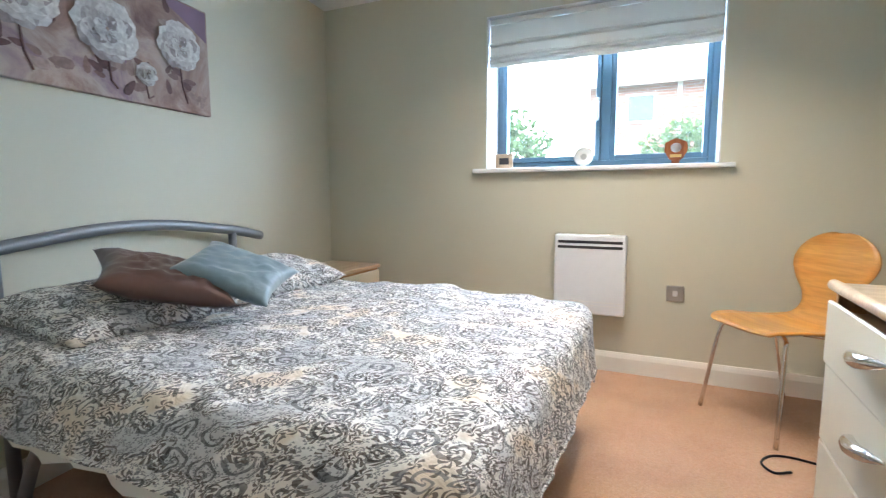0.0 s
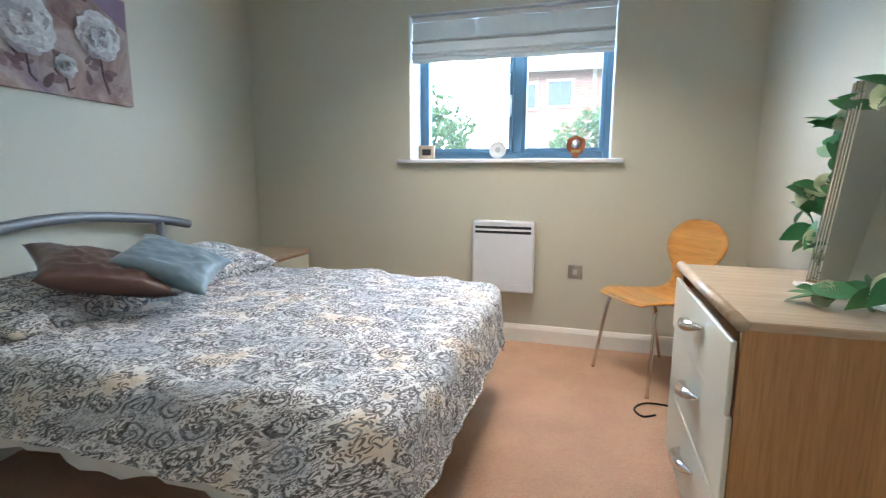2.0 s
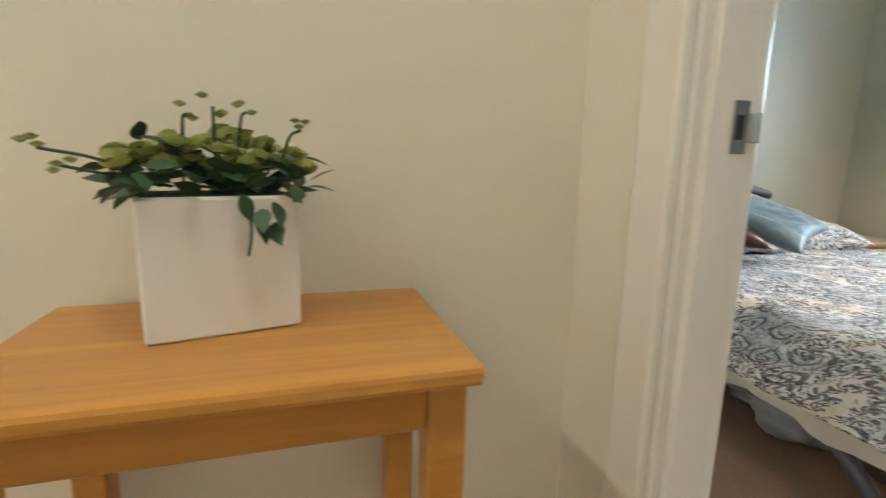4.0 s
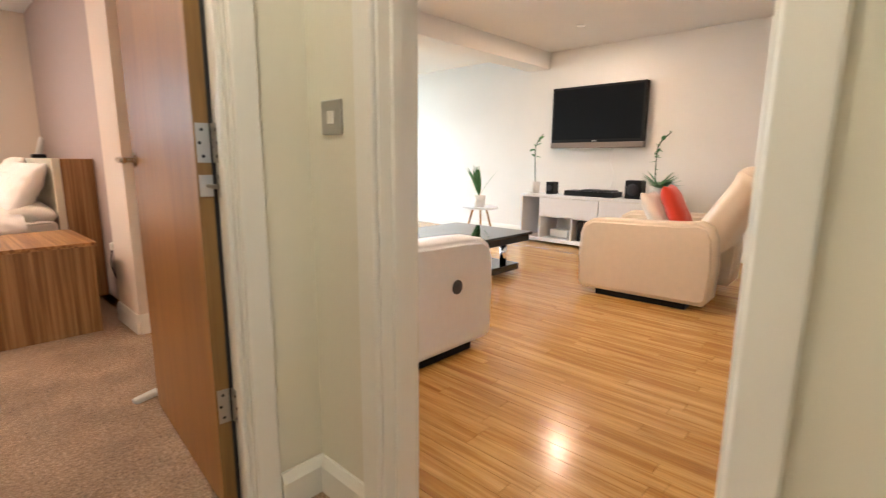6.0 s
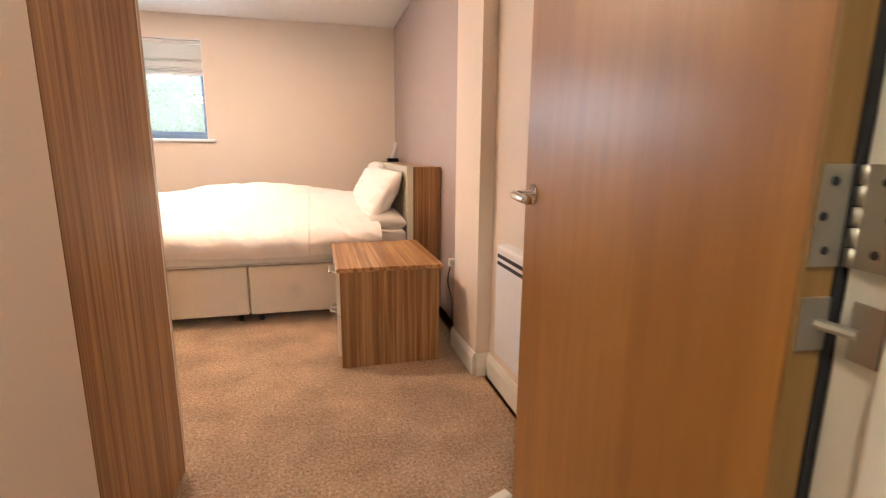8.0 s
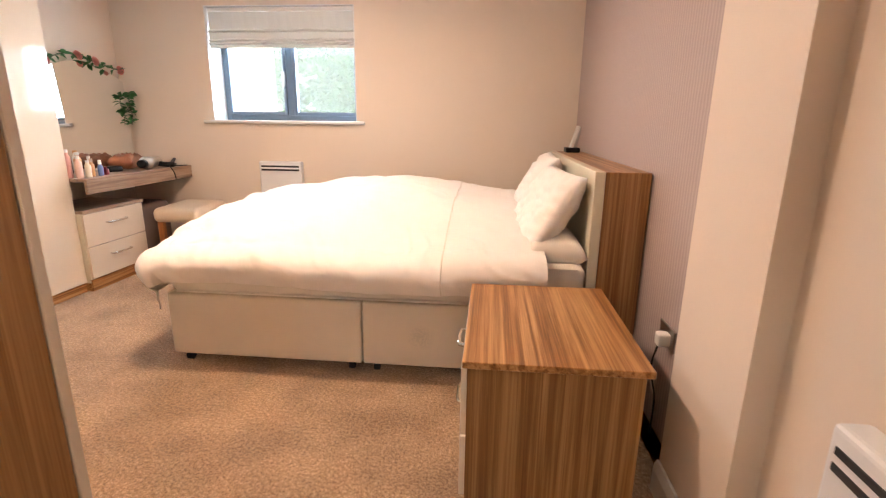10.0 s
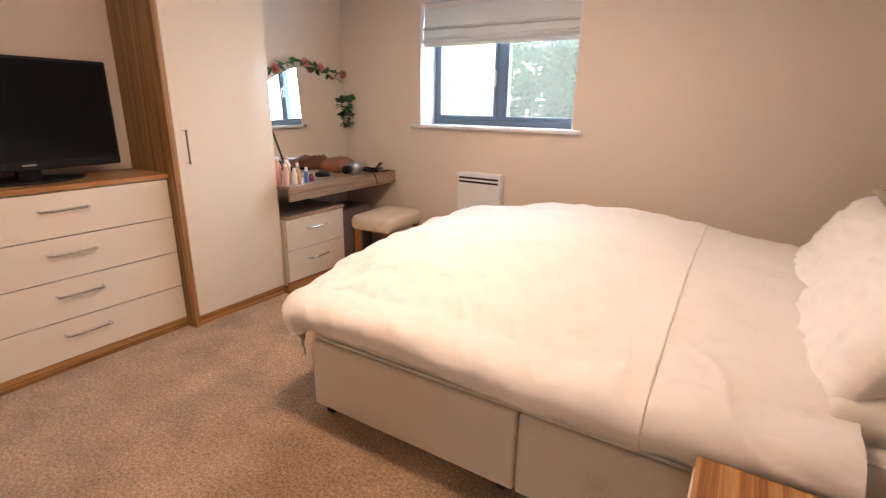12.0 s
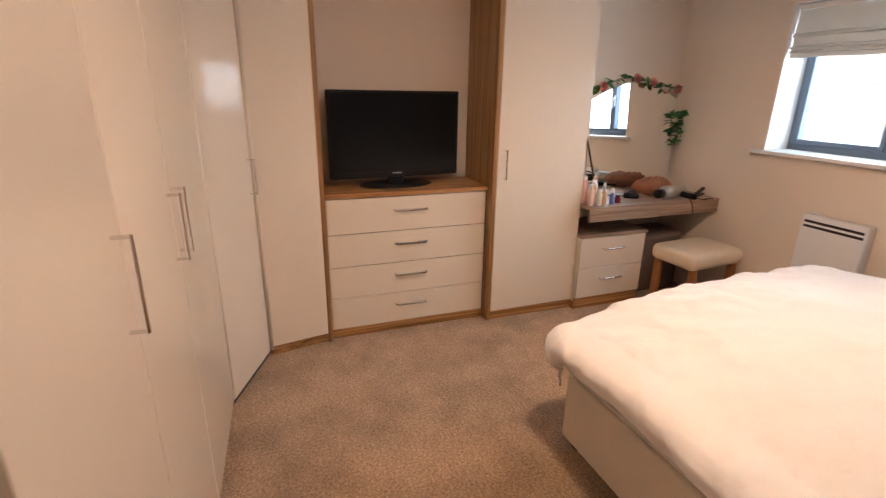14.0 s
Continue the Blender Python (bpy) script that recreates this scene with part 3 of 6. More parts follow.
wall("wall_head_2", (E2X, W2Y), (E2X, 2.30), 0.12, CEIL, [], M["wall_mauve"], "mauve-brown ribbed wallpaper behind the divan bed")
wall("wall_pillar_2", (0.235, 2.30), (0.235, 1.90), 0.22, CEIL, [], M["wall_pink"], "cream boxed-in pillar")
wall("wall_heater_2", (0.305, 1.90), (0.305, 0.10), 0.15, CEIL, [], M["wall_pink"], "cream wall behind the open door")
wall("wall_wardrobe_2", (W2X, 0.86), (W2X, W2Y), 0.12, CEIL, [], M["wall_pink"], "blush cream wall behind the fitted furniture")
wall("wall_stub_2", (-1.0, 0.10), (-1.0, 0.885), 0.1, CEIL, [], M["wall_pink"], "short cream wall beside the wardrobe")
wall("wall_back_2", (-1.1, 0.885), (W2X, 0.885), 0.0 + 0.1, CEIL, [], M["wall_pink"], "plain wall behind the wardrobes")
skirting("skirting_window_2", (-2.7, W2Y), (E2X, W2Y))
skirting("skirting_head_2", (E2X, W2Y - 0.02), (E2X, 4.72))
skirting("skirting_pillar_2a", (0.235, 2.30), (0.235, 1.90))
skirting("skirting_pillar_2b", (0.235, 1.90), (0.305, 1.90))
skirting("skirting_heater_2", (0.305, 1.885), (0.305, 0.12))

# ---- living room ----
LX, LY0, LY1 = 5.05, -2.2, 5.6
slab("ceiling_living", [(0.33, LY0), (LX + 0.1, LY0), (LX + 0.1, LY1), (0.33, LY1)], CEIL, CEIL + 0.1, M["ceiling"], "white living room ceiling with downlights", "ceiling")
wall("wall_tv_3", (LX, LY1), (LX, LY0), 0.15, CEIL, [], M["wall_white"], "warm white wall behind the television")
wall("wall_window_3", (0.45, LY1), (LX, LY1), 0.3, CEIL, [(0.9, 4.2, 0.1, 2.1)], M["wall_white"], "warm white far wall with a large window")
wall("wall_back_3", (LX, LY0), (0.33, LY0), 0.12, CEIL, [], M["wall_white"], "plain warm white wall")
wall("wall_side_3b", (0.46, 0.10), (0.46, LY1), 0.005, CEIL, [], M["wall_white"], "plain warm white side wall")
slab("beam_living", [(0.46, 2.20), (LX, 2.20), (LX, 2.50), (0.46, 2.50)], 2.13, CEIL, M["ceiling"], "white boxed beam under the ceiling", "beam")
skirting("skirting_tv_3", (LX, LY1), (LX, LY0))


# Ceiling light; outside the living room the fitting is unseen and assumed.
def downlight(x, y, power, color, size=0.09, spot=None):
    d = thing("downlight", pose(x, y, CEIL), "recessed ceiling downlight with a chrome rim, mostly unseen", "downlight", "ceiling downlights")
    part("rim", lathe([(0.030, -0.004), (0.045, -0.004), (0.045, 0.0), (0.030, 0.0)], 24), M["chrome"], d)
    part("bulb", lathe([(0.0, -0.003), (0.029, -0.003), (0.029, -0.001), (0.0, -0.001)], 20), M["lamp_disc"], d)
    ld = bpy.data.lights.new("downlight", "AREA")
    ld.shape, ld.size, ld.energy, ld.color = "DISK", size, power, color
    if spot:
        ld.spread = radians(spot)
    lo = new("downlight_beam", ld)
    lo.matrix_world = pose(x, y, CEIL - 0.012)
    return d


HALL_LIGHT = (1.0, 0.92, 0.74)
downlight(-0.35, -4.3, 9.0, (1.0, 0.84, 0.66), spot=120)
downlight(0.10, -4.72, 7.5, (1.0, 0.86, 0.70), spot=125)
# Hall fittings out of view; the second added to warm the bed's near side.
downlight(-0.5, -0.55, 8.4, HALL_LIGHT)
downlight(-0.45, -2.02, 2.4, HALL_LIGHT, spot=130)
# Unseen fill lamp added to brighten the door lobby.
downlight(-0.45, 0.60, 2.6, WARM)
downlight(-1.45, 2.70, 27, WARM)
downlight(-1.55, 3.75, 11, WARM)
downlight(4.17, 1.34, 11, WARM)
# Unseen second lamp added to brighten the living room.
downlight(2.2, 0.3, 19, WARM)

# ---- windows ----


def window(name, m, w, h, frame_mat, mull, pane, label):
    """x across from 0 to w, y into the room, z up from the sill: frame, two casements, sill board."""
    ob = thing(name, m, label, "window")
    ob["kind"] = "structure"
    f = 0.045
    yb, yf = -0.275, -0.215
    fr = part("window_frame", box(0, f, yb, yf, 0, h, 0.004), frame_mat, ob)
    part("frame_rail", box(w - f, w, yb, yf, 0, h, 0.004), frame_mat, fr)
    part("frame_rail", box(f, w - f, yb, yf, 0, f, 0.004), frame_mat, fr)
    part("frame_rail", box(f, w - f, yb, yf, h - f, h, 0.004), frame_mat, fr)
    part("frame_rail", box(mull - 0.03, mull + 0.03, yb, yf, f, h - f, 0.004), frame_mat, fr)
    for a, b, o in ((f, mull - 0.03, 0.0), (mull + 0.03, w - f, 0.012)):
        s = part("casement", box(a, a + 0.028, yb + 0.01, yf + o, f, h - f, 0.003), frame_mat, ob)
        part("casement_rail", box(b - 0.028, b, yb + 0.01, yf + o, f, h - f, 0.003), frame_mat, s)
        part("casement_rail", box(a + 0.028, b - 0.028, yb + 0.01, yf + o, f, f + 0.03, 0.003), frame_mat, s)
        part("casement_rail", box(a + 0.028, b - 0.028, yb + 0.01, yf + o, h - f - 0.03, h - f, 0.003), frame_mat, s)
        g = part("pane", box(a + 0.02, b - 0.02, yb + 0.02, yb + 0.026, f + 0.02, h - f - 0.02), pane, s)
        g.visible_shadow = False
    hx = mull + 0.045
    hd = part("window_handle", box(hx - 0.009, hx + 0.009, yf + 0.012, yf + 0.024, 0.30, 0.42, 0.004), M["steel"], ob)
    part("lever", tube([(hx, yf + 0.02, 0.39), (hx, yf + 0.045, 0.39), (hx, yf + 0.047, 0.36), (hx, yf + 0.042, 0.28)], 0.008, 8), M["steel"], hd, smooth=True)
    for a, b, lo, hi in ((0.0, 0.008, 0.0, h), (w - 0.008, w, 0.0, h), (0.008, w - 0.008, h - 0.006, h)):
        part("reveal_lining", box(a, b, yf, -0.001, lo, hi), M["sill"], ob)
    sl = box(-0.07, w + 0.08, 0.0, 0.035, -0.028, 0.0, 0.008, 3)
    part("sill_board", box(0.008, w - 0.008, yf, 0.004, -0.02, -0.001), M["sill"], ob)
    part("window_sill", sl, M["sill"], ob)
    return ob


window("window_1", pose(WIN1[0], B1Y0, WIN1[2] + 0.02), WIN1[1] - WIN1[0], WIN1[3] - WIN1[2] - 0.02, M["frame_blue"], 0.60, M["glass"], "blue-grey framed two-pane window with a white sill board")
window("window_2", pose(WIN2[1], W2Y, WIN2[2] + 0.02, 0, 0, 180), WIN2[1] - WIN2[0], WIN2[3] - WIN2[2] - 0.02, M["frame_grey"], 0.66, M["glass_glare"], "dark grey framed two-pane window with a white sill board")


def roman_blind(m, w, z_top, z_bot, label):
    """A raised roman blind: headrail, upper cloth and stacked folds; x across, y into the room."""
    ob = thing("roman_blind", m, label, "blind")
    part("headrail", box(0, w, -0.02, 0.015, z_top - 0.03, z_top, 0.003), M["white_plastic"], ob)
    prof = [(0.004, z_top - 0.03), (0.010, z_bot + 0.150), (0.030, z_bot + 0.137), (0.034, z_bot + 0.128), (0.013, z_bot + 0.122), (0.014, z_bot + 0.075),
            (0.032, z_bot + 0.064), (0.035, z_bot + 0.057), (0.014, z_bot + 0.052), (0.016, z_bot + 0.046), (0.034, z_bot + 0.036), (0.037, z_bot + 0.029), (0.016, z_bot + 0.024), (0.018, z_bot)]
    bm = bmesh.new()
    rows = [[bm.verts.new((w * i / 24, y + 0.0015 * math.sin(i * 1.7 + z * 9), z - 0.002 * math.sin(i * 0.9))) for i in range(25)] for y, z in prof]
    back = [[bm.verts.new((v.co.x, v.co.y - 0.003, v.co.z)) for v in r] for r in rows]
    for r0, r1, flip in [(a, b, 0) for a, b in zip(rows, rows[1:])] + [(a, b, 1) for a, b in zip(back, back[1:])]:
        for i in range(24):
            q = (r0[i], r0[i + 1], r1[i + 1], r1[i])
            bm.faces.new(q if flip else q[::-1])
    for i in range(24):
        bm.faces.new((rows[-1][i], rows[-1][i + 1], back[-1][i + 1], back[-1][i]))
    part("blind_cloth", bm, M["blind"], ob)
    part("fold_rod", tube([(0.005, 0.026, z_bot + 0.130), (w - 0.005, 0.026, z_bot + 0.130)], 0.006, 8), M["blind"], ob)
    part("fold_rod", tube([(0.005, 0.028, z_bot + 0.031), (w - 0.005, 0.028, z_bot + 0.031)], 0.006, 8), M["blind"], ob)
    return ob


roman_blind(pose(WIN1[0] + 0.012, -5.45, 0), WIN1[1] - WIN1[0] - 0.024, 2.10, 1.815, "raised off-white roman blind in the window reveal")
roman_blind(pose(WIN2[1] - 0.012, 5.085, 0, 0, 0, 180), WIN2[1] - WIN2[0] - 0.024, 2.10, 1.785, "raised beige roman blind in the window reveal")


def panel_heater(m, w, h, label):
    """A wall panel heater: x across, y out of the wall, z up from its lower edge."""
    ob = thing("panel_heater", m, label, "heater", "panel heaters")
    part("body", box(0, w, 0.02, 0.085, 0, h, 0.012, 3), M["white_metal"], ob)
    part("bracket", box(w * 0.2, w * 0.8, 0.0, 0.02, 0.05, h - 0.06), M["white_metal"], ob)
    for z in (h - 0.042, h - 0.072):
        part("slot", box(0.02, w - 0.02, 0.083, 0.0868, z - 0.008, z + 0.008, 0.0015), M["slot"], ob)
    for z in (0.055, 0.075):
        part("crease", box(0.02, w - 0.02, 0.084, 0.0862, z - 0.0015, z + 0.0015), M["white_plastic"], ob)
    return ob


panel_heater(pose(-0.166, -5.4, 0.342), 0.397, 0.462, "white electric panel heater on the olive wall")
panel_heater(pose(-1.985, W2Y, 0.39, 0, 0, 180), 0.38, 0.46, "white electric panel heater below the window")
panel_heater(pose(0.305, 1.10, 0.24, 0, 0, 90), 0.52, 0.48, "white electric panel heater behind the open door")


def socket(m, w, h, label, holes=1, category="socket"):
    ob = thing("wall_socket" if category == "socket" else "light_switch", m, label, category)
    part("plate", box(-w / 2, w / 2, 0, 0.008, -h / 2, h / 2, 0.003, 2), M["steel"], ob)
    part("insert", box(-w * 0.15, w * 0.15, 0.007, 0.011, -h * 0.18, h * 0.18, 0.001), M["white_plastic"], ob)
    return ob


socket(pose(-0.42, -5.4, 0.487), 0.086, 0.086, "brushed steel fused spur plate with a white insert")
socket(pose(0.215, -0.115, 1.106, 0, 0, 90), 0.086, 0.086, "brushed steel light switch with a white rocker", category="switch")

# ---- strike plate on the bedroom 1 frame ----
sp = thing("strike_plate", pose(-0.0002, -2.386, 1.017), "steel door strike plate with a curved lip", "strike plate")
part("plate", box(-0.0015, 0.0, -0.013, 0.009, -0.03, 0.03, 0.0008), M["bed_metal"], sp)
part("lip", box(-0.004, -0.001, -0.030, -0.012, -0.017, 0.017, 0.001), M["chrome"], sp)
part("latch_hole", box(-0.0022, -0.0012, -0.006, 0.005, -0.014, 0.014), M["slot"], sp)

# ---- bedroom 1 furniture ----




def drape(cx0, cx1, cy0, cy1, over, top, rough, seed, nx=130, ny=120, r=0.07, gather=0.02, lines=None, seam=None, puff=0.0, crease=0.0, ridge=0.0):
    """A thick cover over the rectangle cx0..cx1, cy0..cy1: lies on `top`, hangs `over` metres on the sides (x-, x+, y-, y+)."""
    ox0, ox1, oy0, oy1 = over
    bm = bmesh.new()
    grid = []
    for i in range(nx + 1):
        row = []
        s = cx0 - ox0 + (cx1 - cx0 + ox0 + ox1) * i / nx
        for k in range(ny + 1):
            t = cy0 - oy0 + (cy1 - cy0 + oy0 + oy1) * k / ny
            ex = max(cx0 - s, 0, s - cx1)
            ey = max(cy0 - t, 0, t - cy1)
            sx = -1 if s < cx0 else 1
            sy = -1 if t < cy0 else 1
            bx, by = min(max(s, cx0), cx1), min(max(t, cy0), cy1)
            e = math.hypot(ex, ey)
            p = Vector((s * 2.1, t * 2.1, seed))
            n1 = noise.noise(p) * rough + noise.noise(p * 2.7) * rough * 0.45 + noise.noise(p * 5.5) * rough * 0.22 - abs(noise.noise(p * 1.6 + Vector((0, 3, 9)))) * rough * 0.7
            n1 *= 1 - 0.85 * min(1.0, e / 0.22)
            x, y, z = bx, by, top(bx, by) + n1
            if e > 0:
                q = r * math.pi / 2
                if e < q:
                    out, down = r * math.sin(e / r), r * (1 - math.cos(e / r))
                else:
                    out, down = r, r + (e - q)
                along = t if ex > ey else s
                g = gather * max(0, min(1, (e - 0.05) / 0.2)) * (math.sin(along * 23 + seed) + 0.7 * math.sin(along * 41 + 2 * seed) + noise.noise(Vector((along * 6, seed, 0))))
                far = max(ox0 if s < cx0 else ox1 if s > cx1 else 0, oy0 if t < cy0 else oy1 if t > cy1 else 0)
                out += g + 0.10 * max(0, e - q) * (0 if puff else 1) + puff * (math.sin(math.pi * min(1, e / far) ** 1.3) - 0.55 * min(1, e / far) ** 3)
                x += sx * out * ex / e
                y += sy * out * ey / e
                z -= down * 0.985
                z += 0.25 * n1
            if crease:
                al = t + 0.5 * s if ex > ey else s + 0.45 * (t if t < (cy0 + cy1) / 2 else -t)
                wv = noise.noise(Vector((al * 11, (s + t) * 2.0, seed + 4))) + 0.35 * noise.noise(Vector((al * 24, (s - t) * 3.0, seed)))
                near_hem = math.exp(-(max(0.0, 0.13 - e) / 0.16) ** 2) * max(0.0, 1 - max(0.0, e - 0.12) / 0.12)
                z += crease * wv * (0.05 + 0.47 * near_hem)
                if e > 0:
                    x += sx * crease * wv * ex / e
                    y += sy * crease * wv * ey / e
            if ridge:
                inside, beyond = (t - cy0, cy0 - t) if ridge > 0 else (cy1 - t, t - cy1)
                near = math.exp(-(max(0.0, inside) / 0.16) ** 2) * math.exp(-(max(0.0, beyond - 0.05) / 0.12) ** 2) * (1 if ex == 0 else 0)
                lean = s * 6.5 + t * 5.0 + 1.6 * noise.noise(Vector((s * 3, t * 3, seed + 1)))
                fold = max(0.0, 1 - abs(noise.noise(Vector((lean, t * 2.2, seed + 7)))) * 2.2) ** 3
                fold *= 0.25 + 1.3 * max(0.0, noise.noise(Vector((s * 2.3, t * 2.3, seed + 2))) + 0.25)
                z += abs(ridge) * near * fold
                y -= ridge * near * fold
            row.append(bm.verts.new((x, y, max(z, 0.02))))
        grid.append(row)
    if lines is not None:
        lines["hem_side"] = [v.co.copy() for v in [row[-1] for row in grid]]
        lines["hem_near"] = [v.co.copy() for v in [row[0] for row in grid]]
        lines["hem_foot"] = [v.co.copy() for v in grid[0]]
        if seam is not None:
            j = round((seam - (cx0 - ox0)) / (cx1 - cx0 + ox0 + ox1) * nx)
            lines["seam"] = [v.co + Vector((0, 0, 0.002)) for q, v in enumerate(grid[j])]
    for i in range(nx):
        for k in range(ny):
            bm.faces.new((grid[i][k], grid[i + 1][k], grid[i + 1][k + 1], grid[i][k + 1]))
    bmesh.ops.recalc_face_normals(bm, faces=bm.faces)
    return bm


def pillow(w, d, h, seed, n=26, pinch=0.07, crumple=0.03):
    """A stuffed pillow with drawn-out corners, lying flat."""
    bm = bmesh.new()
    faces = []
    for sgn in (1, -1):
        g = []
        for i in range(n + 1):
            row = []
            for k in range(n + 1):
                u, v = 2 * i / n - 1, 2 * k / n - 1
                e = (1 - u ** 4) * (1 - v ** 4)
                z = sgn * h * 0.5 * max(e, 0) ** 0.55
                sh = 1 - pinch * (1 - u * u) * abs(v) ** 3
                sh2 = 1 - pinch * (1 - v * v) * abs(u) ** 3
                z += noise.noise(Vector((u * 2.2 + seed, v * 2.2, sgn))) * h * 0.10 * e + (noise.noise(Vector((u * 6 + seed, v * 6, sgn))) - abs(noise.noise(Vector((u * 4 + v * 2, seed, v * 9 - u * 3))))) * h * crumple * max(e, 0.0)
                row.append(bm.verts.new((u * w / 2 * sh2, v * d / 2 * sh, z)))
            g.append(row)
        for i in range(n):
            for k in range(n):
                q = (g[i][k], g[i + 1][k], g[i + 1][k + 1], g[i][k + 1])
                faces.append(bm.faces.new(q if sgn > 0 else q[::-1]))
    bmesh.ops.remove_doubles(bm, verts=bm.verts, dist=1e-4)
    return bm


# the metal bed
BX0, BX1, BY0, BY1 = -0.03, 1.62, -4.50, -3.22
bed = thing("metal_bed", pose(0, 0, 0), "silver tubular metal double bed with an arched headboard", "bed")
for y, z0 in ((BY0 + 0.03, 0.27), (BY1 - 0.03, 0.27)):
    part("side_rail", box(BX0 + 0.05, BX1, y - 0.012, y + 0.012, 0.27, 0.335, 0.004), M["bed_metal"], bed)
for x in (BX0 + 0.28, BX1 - 0.12):
    for y, s in ((BY0 + 0.05, -1), (BY1 - 0.05, 1)):
        foot = 0.30 if x < 0.5 else -0.12
        part("leg", tube(spline([(x + 0.26 if foot > 0 else x - 0.2, y, 0.30), (x + 0.10 if foot > 0 else x - 0.06, y, 0.22), (x - 0.06 if foot > 0 else x + 0.04, y, 0.06), (x - 0.10 if foot > 0 else x + 0.06, y, 0.012)], 6), 0.021, 12), M["bed_metal"], bed, smooth=True)
part("slat_base", box(BX0 + 0.06, BX1, BY0 + 0.05, BY1 - 0.05, 0.30, 0.325, 0.004), M["beech"], bed)
hx0, hx1 = 1.66, 1.745
bow = spline([(1.60, -3.10, 0.83), (1.61, -3.28, 0.862), (1.64, -3.65, 0.905), (1.67, -3.95, 0.90), (1.69, -4.30, 0.855), (1.70, -4.50, 0.812)], 8)
part("headboard_rail", tube(bow, 0.024, 14), M["bed_metal"], bed, smooth=True)
for p, q in (((1.605, -3.27, 0.86), (1.60, -3.27, 0.02)), ((1.69, -4.30, 0.85), (1.69, -4.30, 0.02))):
    part("headboard_post", tube([p, q], 0.02, 12), M["bed_metal"], bed, smooth=True)
part("headboard_bar", tube([(1.60, -3.27, 0.55), (1.685, -4.30, 0.55)], 0.016, 10), M["bed_metal"], bed, smooth=True)

mt = thing("mattress", pose(0, 0, 0), "cream mattress on the metal bed", "mattress")
part("mattress_body", box(BX0 + 0.03, BX1, BY0 + 0.02, BY1 - 0.02, 0.326, 0.50, 0.05, 3), M["sheet"], mt, smooth=True)


def top1(x, y):
    u = (x - BX0) / (BX1 - BX0)
    return 0.57 + 0.03 * math.exp(-((u - 0.55) / 0.4) ** 2) + 0.05 * max(0, u - 0.8) / 0.2


dv = thing("patterned_duvet", pose(0, 0, 0), "crumpled white duvet with grey and brown paisley print", "duvet")
hems = {}
part("duvet_cover", drape(BX0, BX1 - 0.10, BY0, BY1, (0.30, 0.0, 0.24, 0.27), top1, 0.026, 3.7, nx=190, ny=170, gather=0.002, lines=hems, crease=0.012, ridge=-0.016), M["duvet_print"], dv, smooth=True)
for nm in ("hem_near", "hem_side", "hem_foot"):
    part("hem", tube(hems[nm], 0.005, 6), M["duvet_print"], dv, smooth=True)
bm = bmesh.new()
row = [(BX0 + 0.02 + 0.05 * k, BY1 + 0.045 + 0.012 * math.sin(k * 1.9), 0.29 + 0.015 * math.sin(k * 0.7) + 0.02 * (k / 31)) for k in range(32)]
lo = [bm.verts.new(c) for c in row]
hi = [bm.verts.new((c[0], BY1 + 0.03, 0.42)) for c in row]
for k in range(31):
    bm.faces.new((lo[k], lo[k + 1], hi[k + 1], hi[k]))
part("sheet_edge", bm, M["sheet"], mt, smooth=True)
part("piping", tube([(BX0 + 0.06, BY1 - 0.018, 0.49), (BX1 - 0.05, BY1 - 0.018, 0.49)], 0.006, 6), M["sheet"], mt)
for y, rz, sd in ((-3.55, 4, 1.0), (-4.2, -3, 2.2)):
    pl = thing("bed_pillow", pose(1.38, y, 0.65, 0, -8, rz), "plump pillow in a paisley print pillowcase", "pillow", "paisley pillows")
    part("pillow_body", pillow(0.45, 0.68, 0.15, sd), M["duvet_print"], pl, smooth=True)
cu = thing("cushion", pose(1.22, -3.58, 0.752, -10, -16, 62), "shiny dark brown leather cushion on the bed", "cushion")
part("cushion_body", pillow(0.42, 0.42, 0.10, 4.4, 26, 0.14, 0.12), M["brown_leather"], cu, smooth=True)
cu = thing("cushion", pose(1.07, -3.76, 0.755, -14, -20, 25), "pale blue satin cushion leaning on the brown one", "cushion")
part("cushion_body", pillow(0.37, 0.32, 0.085, 7.1, 26, 0.14, 0.10), M["teal_satin"], cu, smooth=True)

# bedside table
bt = thing("bedside_table", pose(1.455, -5.36, 0), "small beech bedside table in the corner", "bedside table")
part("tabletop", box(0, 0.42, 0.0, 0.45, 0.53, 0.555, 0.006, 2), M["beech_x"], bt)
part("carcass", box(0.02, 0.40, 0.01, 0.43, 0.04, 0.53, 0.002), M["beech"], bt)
part("drawer_front", box(0.003, 0.02, 0.015, 0.425, 0.32, 0.515, 0.003), M["cream_front"], bt)
part("plinth", box(0.04, 0.38, 0.02, 0.41, 0.0, 0.04), M["beech"], bt)

# flower picture on the bed wall
pw = thing("canvas_picture", pose(1.772, -4.27, 1.435, 0, 0, 96.8), "stretched canvas of three white flowers on brown and mauve", "picture")
part("canvas", box(0.02, 1.005, 0.0, 0.03, -0.01, 0.49, 0.003), M["canvas_ground"], pw)


